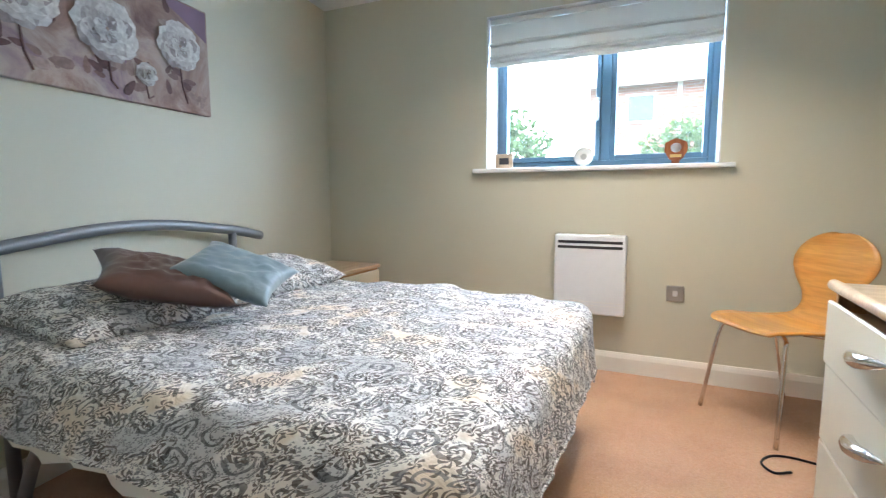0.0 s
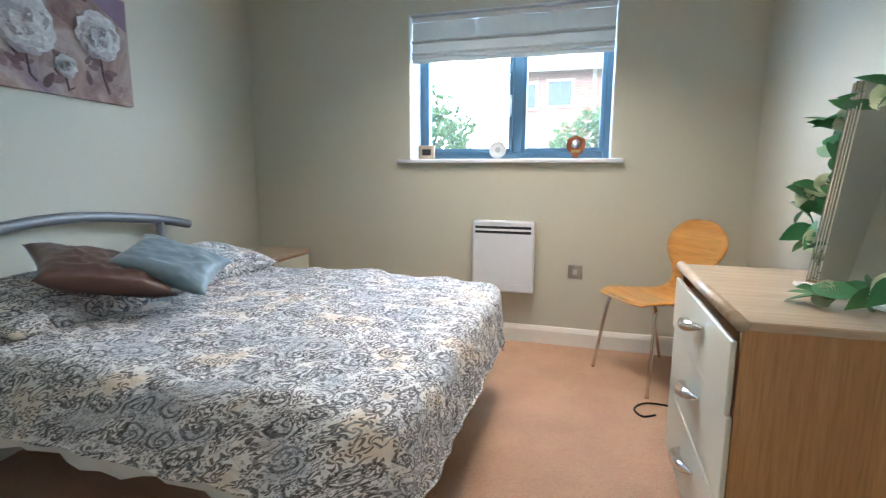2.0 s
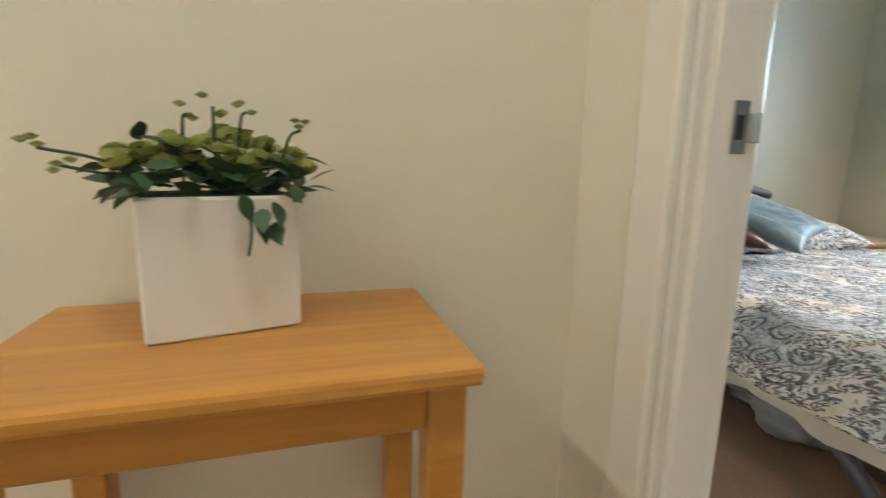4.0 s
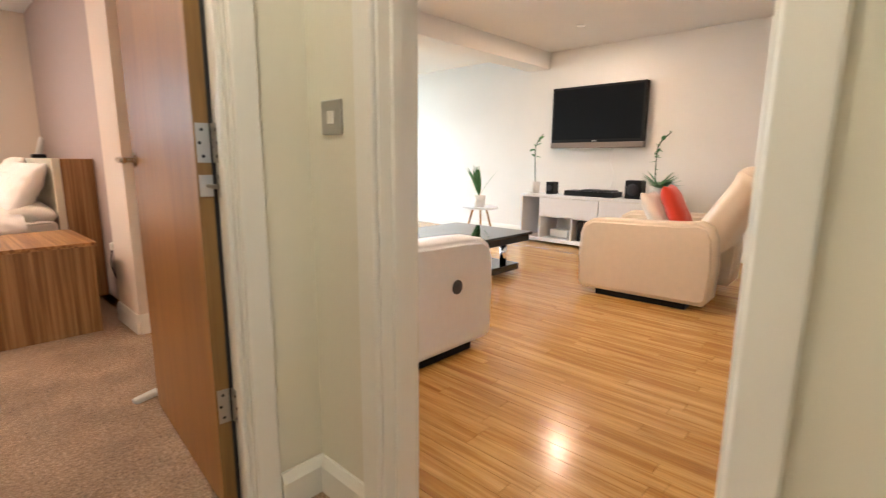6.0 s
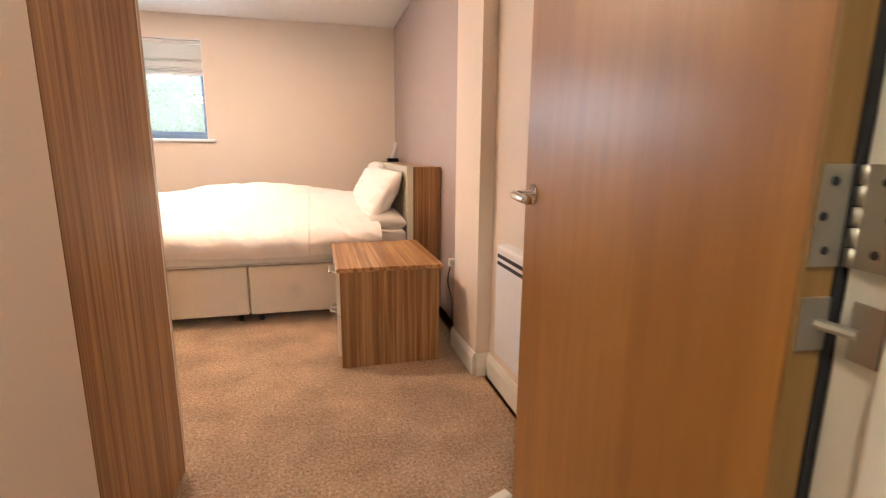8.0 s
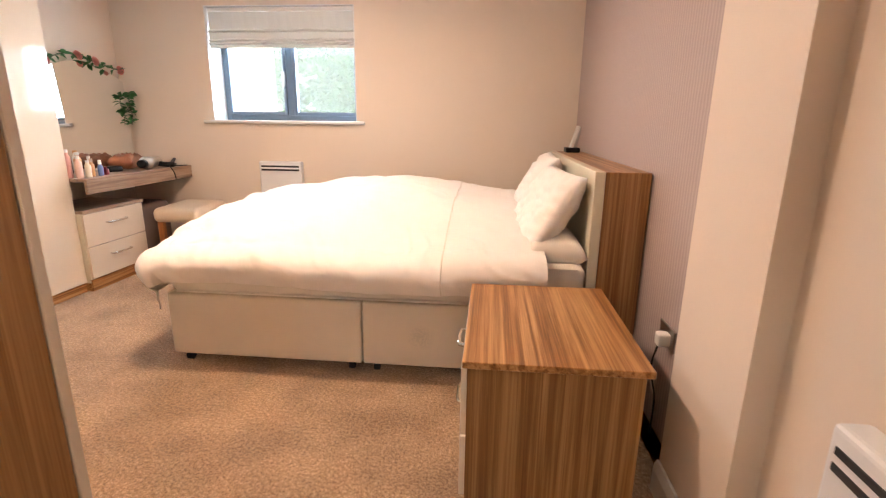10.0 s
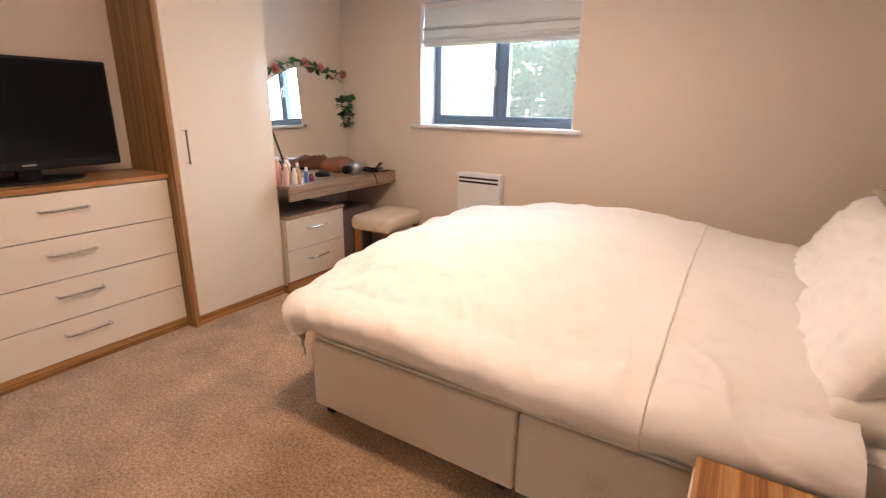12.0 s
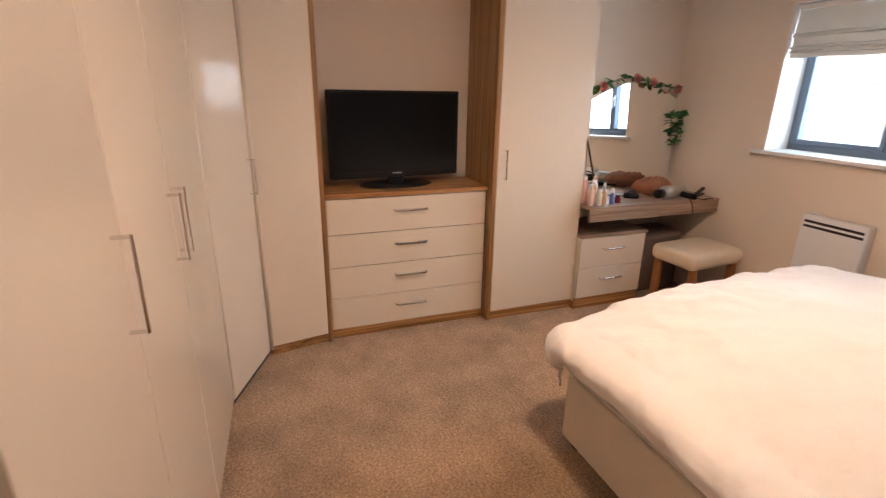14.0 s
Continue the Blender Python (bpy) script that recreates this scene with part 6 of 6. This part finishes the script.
for k in range(5):
    lf = new("leaf", LEAF_TINY)
    lf.parent = pt
    lf.matrix_basis = Matrix.Translation((-0.056, -0.03 + rnd.uniform(-0.02, 0.02), 0.145 - 0.007 * k)) @ Euler((rnd.uniform(-1.4, -0.6), rnd.uniform(-0.5, 0.5), rnd.uniform(0.8, 2.4))).to_matrix().to_4x4()
for y0, y1, z1 in ((0.05, 0.14, 0.185), (0.04, 0.125, 0.17), (-0.02, -0.03, 0.225), (0.03, 0.025, 0.22), (-0.06, -0.085, 0.21), (0.0, 0.0, 0.228)):
    part("sprig", tube(spline([(0.0, y0, 0.15), (-0.01, (y0 + y1) / 2, z1 - 0.01), (-0.015, y1, z1)], 4), 0.0016, 5), M["leaf_dark"], pt)
    for j in range(3):
        fl = new("bud", BLOOM)
        fl.parent = pt
        fl.matrix_basis = Matrix.Translation((-0.015 + rnd.uniform(-0.01, 0.01), y1 + rnd.uniform(-0.012, 0.012), z1 + rnd.uniform(-0.01, 0.008))) @ Matrix.Scale(0.5, 4)

# ---- living room furniture ----
lt = thing("television", pose(LX, 1.50, 1.52, 0, 0, 180), "large black wall-mounted television with a silver lower bar", "television")
part("casing", box(0.03, 0.11, -0.575, 0.575, -0.30, 0.35, 0.01, 2), M["black_plastic"], lt)
part("screen", box(0.1102, 0.112, -0.545, 0.545, -0.265, 0.32), M["screen"], lt)
part("speaker_bar", box(0.03, 0.115, -0.575, 0.575, -0.365, -0.30, 0.006), M["bronze_bar"], lt)
part("wall_bracket", box(0.0, 0.03, -0.2, 0.2, -0.15, 0.15), M["slot"], lt)
part("logo", box(0.1155, 0.1165, -0.03, 0.03, -0.29, -0.28), M["steel"], lt)

un = thing("tv_unit", pose(0, 0, 0), "low white television unit with two drawers and open shelves", "tv unit")
UX0, UX1, UY0, UY1, UZ = 4.60, 5.03, 0.45, 2.27, 0.60
part("top_panel", box(UX0, UX1, UY0, UY1, UZ - 0.035, UZ, 0.003), M["white_metal"], un)
part("bottom_panel", box(UX0, UX1, UY0, UY1, 0.03, 0.07, 0.003), M["white_metal"], un)
for y in (UY0, 1.55, UY1 - 0.03):
    part("upright", box(UX0 + 0.01, UX1, y, y + 0.03, 0.07, UZ - 0.035, 0.002), M["white_metal"], un)
part("back_panel", box(UX1 - 0.012, UX1, UY0, UY1, 0.07, UZ - 0.035), M["wall_white"], un)
for a, b in ((0.49, 1.23), (1.24, 1.98)):
    part("drawer", box(UX0 + 0.004, UX0 + 0.022, a, b, 0.35, UZ - 0.04, 0.003), M["white_metal"], un)
part("drawer_shelf", box(UX0 + 0.01, UX1, UY0 + 0.03, 2.0, 0.33, 0.35), M["white_metal"], un)
part("shelf_upright", box(UX0 + 0.01, UX1, 1.98, 2.0, 0.07, UZ - 0.035), M["white_metal"], un)
bx = thing("set_top_box", pose(4.78, 1.40, UZ), "black set-top box on the television unit", "set-top box")
part("box_body", box(-0.13, 0.13, -0.30, 0.30, 0, 0.06, 0.006), M["black_plastic"], bx)
part("box_lid", box(-0.11, 0.11, -0.26, 0.1, 0.06, 0.075, 0.004), M["slot"], bx)
bx = thing("media_box", pose(4.82, 1.30, 0.071), "black subwoofer box on the lower shelf", "speaker")
part("box_body", box(-0.15, 0.15, -0.22, 0.22, 0, 0.24, 0.008), M["black_plastic"], bx)
bx = thing("router", pose(4.80, 1.80, 0.071), "white wireless router on the lower shelf", "router")
part("box_body", box(-0.05, 0.05, -0.12, 0.12, 0, 0.10, 0.01, 2), M["white_plastic"], bx)
for y, w, h, lb in ((1.92, 0.05, 0.15, "small black upright speaker on the unit"), (0.90, 0.09, 0.20, "round-fronted black speaker on the unit")):
    bx = thing("speaker", pose(4.76, y, UZ), lb, "speaker")
    part("cabinet", box(-0.07, 0.07, -w, w, 0, h, 0.012, 2), M["black_plastic"], bx)
    part("cone", turned(lathe([(0.0, 0), (w * 0.7, 0), (w * 0.75, 0.01), (w * 0.3, 0.004), (0.0, 0.012)], 16), Matrix.Translation((-0.07, 0, h * 0.5)) @ Matrix.Rotation(radians(-90), 4, "Y")), M["slot"], bx, smooth=True)


def orchid(x, y, z, h, seed, label, leaves=7, bloom="petal_cream", droop=0.1, pot_h=0.14):
    rnd = random.Random(seed)
    ob = thing("potted_plant", pose(x, y, z), label, "plant")
    part("pot", lathe([(0.0, 0), (0.05, 0), (0.065, pot_h), (0.055, pot_h), (0.045, pot_h - 0.02), (0.0, pot_h - 0.02)], 18), M["ceramic"], ob, smooth=True)
    line = spline([(0, 0, pot_h - 0.02), (0.01, 0.02, h * 0.45), (-0.02, 0.0, h * 0.8), (-0.03, -droop, h)], 6)
    part("stem", tube(line, 0.006, 6), M["leaf_dark"], ob)
    for k in range(leaves):
        lf = new("leaf", LEAF_BIG)
        lf.parent = ob
        p = line[rnd.randrange(len(line) // 3, len(line))]
        lf.matrix_basis = Matrix.Translation(p) @ Euler((rnd.uniform(-0.3, 1.2), rnd.uniform(-0.5, 0.5), rnd.uniform(0, 6.28))).to_matrix().to_4x4() @ Matrix.Scale(rnd.uniform(0.5, 0.95), 4)
    return ob


orchid(4.80, 2.19, UZ, 0.72, 3, "tall green stem plant in a white pot", 9)
orchid(4.80, 0.70, UZ, 0.70, 4, "orchid with a dry flower spike in a white pot", 10, droop=0.12)
fern = thing("potted_plant", pose(4.62, 0.60, UZ), "bushy green fern in a white pot", "plant")
part("pot", lathe([(0.0, 0), (0.06, 0), (0.08, 0.14), (0.07, 0.14), (0.0, 0.12)], 18), M["ceramic"], fern, smooth=True)
rnd = random.Random(12)
FROND = mesh_from(leaf_mesh(0.24, 0.018), "frond", M["leaf"])
for k in range(42):
    lf = new("frond", FROND)
    lf.parent = fern
    lf.matrix_basis = Matrix.Translation((0, 0, 0.13)) @ Euler((rnd.uniform(0.25, 1.0), 0, rnd.uniform(0, 6.28))).to_matrix().to_4x4()
sd_ = thing("plant_stand", pose(4.45, 2.80, 0), "small white three-legged plant stand", "plant stand")
part("tabletop", lathe([(0.0, 0.38), (0.24, 0.38), (0.24, 0.405), (0.0, 0.405)], 24), M["white_metal"], sd_)
for k in range(3):
    a = 2.1 * k + 0.6
    part("leg", tube([(0.10 * math.cos(a), 0.10 * math.sin(a), 0.38), (0.22 * math.cos(a), 0.22 * math.sin(a), 0.0)], 0.014, 8), M["beech"], sd_)
snake = thing("potted_plant", pose(4.43, 2.80, 0.405), "spiky green plant in a white pot on the stand", "plant")
part("pot", lathe([(0.0, 0), (0.07, 0), (0.085, 0.15), (0.075, 0.15), (0.0, 0.13)], 18), M["ceramic"], snake, smooth=True)
BLADE = mesh_from(leaf_mesh(0.42, 0.03), "blade", M["leaf"])
for k in range(9):
    lf = new("blade", BLADE)
    lf.parent = snake
    lf.matrix_basis = Matrix.Translation((0, 0, 0.13)) @ Euler((rnd.uniform(1.1, 1.5), 0, rnd.uniform(0, 6.28))).to_matrix().to_4x4()


def recliner(m, w, leather, label, red=True):
    """A leather armchair: seat forward along +y, arms along x, back leaning at -y."""
    ob = thing("recliner", m, label, "armchair", "leather recliners")
    side = [(0.43, 0.045), (0.455, 0.08), (0.465, 0.30), (0.46, 0.46), (0.435, 0.535), (0.37, 0.575), (0.2, 0.582), (0.0, 0.585), (-0.2, 0.592), (-0.36, 0.605), (-0.43, 0.575), (-0.465, 0.50), (-0.48, 0.3), (-0.465, 0.09), (-0.43, 0.045)]
    for x0, x1 in ((0.0, 0.20), (w - 0.20, w)):
        bm = prism(side, x0, x1)
        turned(bm, Matrix(((0, 0, 1, 0), (1, 0, 0, 0), (0, 1, 0, 0), (0, 0, 0, 1))))
        rim = [e for e in bm.edges if len(e.link_faces) == 2 and any(len(f.verts) > 4 for f in e.link_faces)]
        bmesh.ops.bevel(bm, geom=rim, offset=0.024, segments=4, affect="EDGES")
        bmesh.ops.inset_individual(bm, faces=[f for f in bm.faces if len(f.verts) > 8], thickness=0.006)
        part("arm", bm, leather, ob, smooth=True)
        part("foot_rail", box(x0 + 0.04, x1 - 0.04, -0.32, 0.32, 0.0, 0.05), M["black_plastic"], ob)
    part("seat_cushion", box(0.20, w - 0.20, -0.25, 0.45, 0.22, 0.45, 0.05, 4), leather, ob, smooth=True)
    part("seat_base", box(0.20, w - 0.20, -0.35, 0.42, 0.08, 0.22, 0.02, 2), leather, ob)
    nseat = 2 if w > 1.3 else 1
    wid = (w - 0.30) / nseat
    for i in range(nseat):
        bm = box(-wid / 2 + 0.005, wid / 2 - 0.005, -0.11, 0.10, 0.0, 0.60, 0.08, 5)
        for v in bm.verts:
            v.co.y += 0.05 * math.sin(v.co.z / 0.6 * 6.28) * (1 if v.co.y > 0 else 0.3)
        turned(bm, Matrix.Translation((0.15 + wid * (i + 0.5), -0.36, 0.38)) @ Matrix.Rotation(radians(22), 4, "X"))
        part("back_cushion", bm, leather, ob, smooth=True)
        bm = box(-wid / 2 + 0.03, wid / 2 - 0.03, -0.07, 0.09, 0.0, 0.22, 0.07, 5)
        turned(bm, Matrix.Translation((0.15 + wid * (i + 0.5), -0.53, 0.76)) @ Matrix.Rotation(radians(26), 4, "X"))
        part("head_roll", bm, leather, ob, smooth=True)
    return ob


recliner(pose(2.90, 0.10, 0, 0, 0, 2), 0.95, M["leather_cream"], "cream leather recliner armchair with cushions")
cs = thing("cushion", pose(3.32, 0.0, 0.63, 66, 0, 12), "bright red square cushion on the cream recliner", "cushion")
part("cushion_body", pillow(0.44, 0.44, 0.13, 8.8), M["red_cloth"], cs, smooth=True)
cs = thing("cushion", pose(3.34, 0.14, 0.60, 60, 0, 8), "white square cushion in front of the red one", "cushion")
part("cushion_body", pillow(0.40, 0.40, 0.12, 2.8), M["sheet"], cs, smooth=True)
rb = recliner(pose(1.12, 0.40, 0, 0, 0, -90), 1.5, M["leather_white"], "white leather recliner sofa beside the coffee table")
rb.matrix_world = pose(1.08, 1.86, 0, 0, 0, -90) @ Matrix.Scale(1.05, 4, (0, 0, 1))
part("recline_button", turned(lathe([(0.0, 0), (0.035, 0), (0.035, 0.006), (0.02, 0.004), (0.0, 0.006)], 18), Matrix.Translation((1.5, 0.16, 0.36)) @ Matrix.Rotation(radians(90), 4, "Y")), M["slot"], rb, "round black recline button")

ct = thing("coffee_table", pose(0, 0, 0), "low black glass coffee table on a stepped base", "coffee table")
part("glass_top", box(1.95, 3.15, 1.15, 2.05, 0.355, 0.38, 0.003), M["black_glass"], ct)
part("lower_shelf", box(2.15, 3.10, 1.25, 1.95, 0.03, 0.09, 0.004), M["black_glass"], ct)
part("frame", box(1.97, 3.13, 1.17, 2.03, 0.30, 0.354, 0.004), M["black_plastic"], ct)
for x in (2.25, 2.95):
    for y in (1.32, 1.88):
        part("column", tube([(x, y, 0.09), (x, y, 0.30)], 0.03, 14), M["chrome"], ct, smooth=True)
sl = thing("strike_plate", pose(0.28, -0.2945, 1.0, 0, 0, -90), "steel strike plate on the living room frame", "strike plate")
part("plate", box(-0.0015, 0.0, -0.013, 0.013, -0.03, 0.03, 0.0006), M["steel"], sl)
cbl = thing("tv_cable", pose(LX - 0.012, 1.30, 0), "thin white cable hanging below the television", "cable")
part("cable", tube(spline([(0, 0.0, 1.16), (0.0, 0.03, 1.0), (0.0, -0.03, 0.8), (-0.02, 0.05, 0.62)], 6), 0.005, 6), M["white_plastic"], cbl)

# ---- outside ----
m, nt, p = material("red_brick")
mp = coords(nt)
bt_ = nt.nodes.new("ShaderNodeTexBrick")
bt_.inputs["Color1"].default_value, bt_.inputs["Color2"].default_value, bt_.inputs["Mortar"].default_value = (0.44, 0.22, 0.16, 1), (0.38, 0.17, 0.12, 1), (0.45, 0.42, 0.38, 1)
bt_.inputs["Scale"].default_value, bt_.inputs["Brick Width"].default_value, bt_.inputs["Row Height"].default_value, bt_.inputs["Mortar Size"].default_value = 1.0, 0.225, 0.075, 0.01
rot = nt.nodes.new("ShaderNodeMapping")
rot.inputs["Rotation"].default_value = (radians(90), 0, 0)
nt.links.new(mp.outputs[0], rot.inputs[0])
nt.links.new(rot.outputs[0], bt_.inputs[0])
nt.links.new(bt_.outputs[0], p.inputs["Base Color"])
p.inputs["Roughness"].default_value = 0.9
M["brick"] = m
M["grass"] = painted("lawn_ground", (0.08, 0.12, 0.035), 0.95, 0.3, 0.01, 40, 2.0)
M["clad"] = painted("pale_cladding", (0.66, 0.61, 0.55), 0.7, 0.08, 0.001)
M["timber"] = wood("fence_timber", (0.20, 0.13, 0.08), (0.30, 0.21, 0.14), "x", 0.8, 12)
M["bark"] = wood("bark", (0.06, 0.045, 0.03), (0.12, 0.09, 0.065), "z", 0.9, 14)
tagged(part("ground", box(-150, 150, -150, 150, -0.22, -0.12), M["grass"]), "grassy ground round the building", "ground", kind="structure")

M["backdrop"] = glow("overcast_sky", (0.93, 0.97, 1.0), 8.0)
for y in (-70, 70):
    bd = part("backdrop", box(-110, 110, y - 0.05, y + 0.05, -0.1, 45), M["backdrop"])
    tagged(bd, "bright overcast sky in the distance", "sky", kind="structure")
for x in (-110, 110):
    bd = part("backdrop", box(x - 0.05, x + 0.05, -70, 70, -0.1, 45), M["backdrop"])
    tagged(bd, "bright overcast sky in the distance", "sky", kind="structure")
hs = thing("apartment_building", pose(0, -17.0, -0.1, 0, 0, 0), "red brick apartment block with white window frames", "building")
part("wall", box(-8, 1.75, -6, 0, 0, 4.1), M["brick"], hs)
part("roof", turned(box(-8.2, 2.0, -6.4, 0.5, 0, 0.12, 0.01), Matrix.Translation((0, 0.2, 4.1)) @ Matrix.Rotation(radians(-17), 4, "X")), M["clad"], hs)
part("fascia", box(-8.2, 2.0, 0.5, 0.7, 3.98, 4.22, 0.01), M["clad"], hs)
for x, w, z, hh in ((0.0, 0.78, 3.05, 0.80), (1.0, 0.45, 3.0, 0.8), (-2.2, 0.9, 3.0, 0.9), (-4.4, 0.9, 3.0, 0.9), (0.0, 0.9, 0.9, 1.1), (-2.2, 0.9, 0.9, 1.1)):
    wn_ = part("window", box(x, x + w, 0.0, 0.06, z, z + hh, 0.01), M["white_plastic"], hs)
    part("pane", box(x + 0.07, x + w - 0.07, 0.06, 0.07, z + 0.07, z + hh - 0.07), M["frame_grey"], wn_)
part("drainpipe", tube([(-0.55, 0.08, 0), (-0.55, 0.08, 4.1)], 0.06, 10), M["white_plastic"], hs)

def shrub(x, y, z0, rx, ry, rz, n, seed, label, leaf=0.055, name="shrub", mat="leaf_out"):
    """A bush: forked stems and a crown of loose leaves."""
    rnd = random.Random(seed)
    ob = thing(name, pose(x, y, z0), label, "bush" if name == "shrub" else "tree", "garden bushes")
    bm = bmesh.new()
    for k in range(7):
        a = 6.28 * k / 7
        tube(spline([(0, 0, 0), (0.25 * rx * math.cos(a), 0.25 * ry * math.sin(a), rz * 0.6), (0.6 * rx * math.cos(a), 0.6 * ry * math.sin(a), rz * 1.4)], 3), 0.02, 5, bm, radii=None)
    part("trunk", bm, M["bark"], ob)
    verts, faces = [], []
    for k in range(n):
        d = Vector((rnd.gauss(0, 1), rnd.gauss(0, 1), rnd.gauss(0, 1))).normalized()
        lump = 0.78 + 0.35 * noise.noise(d * 2.3 + Vector((seed, 0, 0)))
        rr = lump * rnd.uniform(0.55, 1.0) ** 0.5
        c = Vector((d.x * rx * rr, d.y * ry * rr, rz + d.z * rz * rr))
        if c.z < 0.05:
            continue
        q = Euler((rnd.uniform(0, 6.28), rnd.uniform(0, 6.28), rnd.uniform(0, 6.28))).to_matrix()
        s = leaf * rnd.uniform(0.6, 1.3)
        b = len(verts)
        verts += [c + q @ Vector(v) * s for v in ((0, -1, 0), (0.5, 0, 0.12), (0, 1, 0), (-0.5, 0, 0.12))]
        faces.append((b, b + 1, b + 2, b + 3))
    me = bpy.data.meshes.new("crown")
    me.from_pydata([tuple(v) for v in verts], [], faces)
    me.materials.append(M[mat])
    cr = new("crown", me)
    cr.parent = ob
    return ob


shrub(2.0, -9.2, -0.12, 1.2, 0.9, 1.3, 6500, 3, "leafy green bush outside the bedroom window")
shrub(1.05, -9.4, -0.12, 0.9, 0.8, 0.86, 3600, 4, "low leafy green bush in the garden")
shrub(-0.6, -9.6, -0.12, 1.0, 0.8, 1.1, 4600, 5, "rounded light green bush in the garden")
shrub(-1.9, -9.9, -0.12, 1.1, 0.9, 1.3, 4600, 6, "tall light green bush in the garden")

gh = thing("clad_outbuilding", pose(-5.45, 8.6, -0.1), "outbuilding in pale horizontal boards", "building")
for k in range(17):
    part("board", box(-1.9, 1.55, -0.03 + 0.012 * (k % 2), 0.0, 0.15 * k, 0.15 * k + 0.142, 0.004), M["clad"], gh)
part("wall", box(-1.88, 1.53, 0.0, 0.35, 0, 2.6), M["clad"], gh)
part("roof", box(-2.0, 1.7, -0.25, 0.6, 2.6, 2.75, 0.02), M["timber"], gh)
part("corner_post", box(-1.55, -1.35, -0.06, -0.03, 0, 2.6, 0.004), M["brick"], gh)
fe = thing("garden_fence", pose(-5.2, 10.6, -0.12), "dark timber garden fence with upright slats", "fence")
for k in range(60):
    part("slat", box(0.1 * k, 0.1 * k + 0.06, 0, 0.02, 0.05, 1.28), M["timber"], fe)
for z in (0.3, 1.15):
    part("rail", box(0, 6.0, 0.02, 0.06, z, z + 0.08), M["timber"], fe)
shrub(-5.3, 13.2, -0.12, 2.2, 1.2, 2.1, 14000, 8, "tall green tree behind the fence", 0.08, "garden_tree")
shrub(-2.9, 13.0, -0.12, 2.1, 1.2, 2.2, 14000, 9, "dense green tree behind the fence", 0.08, "garden_tree")

# ---- living room strip floor ----
floor3 = part("floor_living", prism([(0.26, LY0), (LX + 0.05, LY0), (LX + 0.05, LY1), (0.26, LY1)], -0.1, -0.0062), M["strip_floor"])
tagged(floor3, "glossy honey oak strip floor", "floor", kind="structure")
PW = 0.0715
STRIP = {}
for ln in (0.62, 0.78, 0.95):
    STRIP[ln] = mesh_from(box(0.0006, PW - 0.0006, 0.0006, ln - 0.0006, -0.006, 0.0, 0.0008), "strip", M["strip_floor"])
    STRIP[ln].polygons.foreach_set("use_smooth", [False] * len(STRIP[ln].polygons))
rnd = random.Random(77)
rest = bmesh.new()
count = 0
for i in range(int((LX - 0.27) / PW)):
    x = 0.27 + i * PW
    y = LY0 + rnd.uniform(-0.6, 0.0)
    while y < LY1:
        ln = rnd.choice((0.62, 0.78, 0.95))
        near = -0.75 < y < 1.7 and x < 3.75
        if near and count < 300:
            s = new("strip", STRIP[ln])
            s.parent = floor3
            s.location = (x, y, 0)
            count += 1
        else:
            y0, y1 = max(y, LY0), min(y + ln, LY1)
            if y1 - y0 > 0.05:
                vs = [rest.verts.new(c) for c in ((x + 0.0006, y0, 0), (x + PW - 0.0006, y0, 0), (x + PW - 0.0006, y1 - 0.0012, 0), (x + 0.0006, y1 - 0.0012, 0),
                                                  (x + 0.0006, y0, -0.006), (x + PW - 0.0006, y0, -0.006), (x + PW - 0.0006, y1 - 0.0012, -0.006), (x + 0.0006, y1 - 0.0012, -0.006))]
                for q in ((0, 1, 2, 3), (4, 5, 1, 0), (5, 6, 2, 1), (6, 7, 3, 2), (7, 4, 0, 3)):
                    rest.faces.new([vs[j] for j in q])
        y += ln
ro = part("strips", rest, M["strip_floor"], floor3)
ro["kind"] = "stuff"
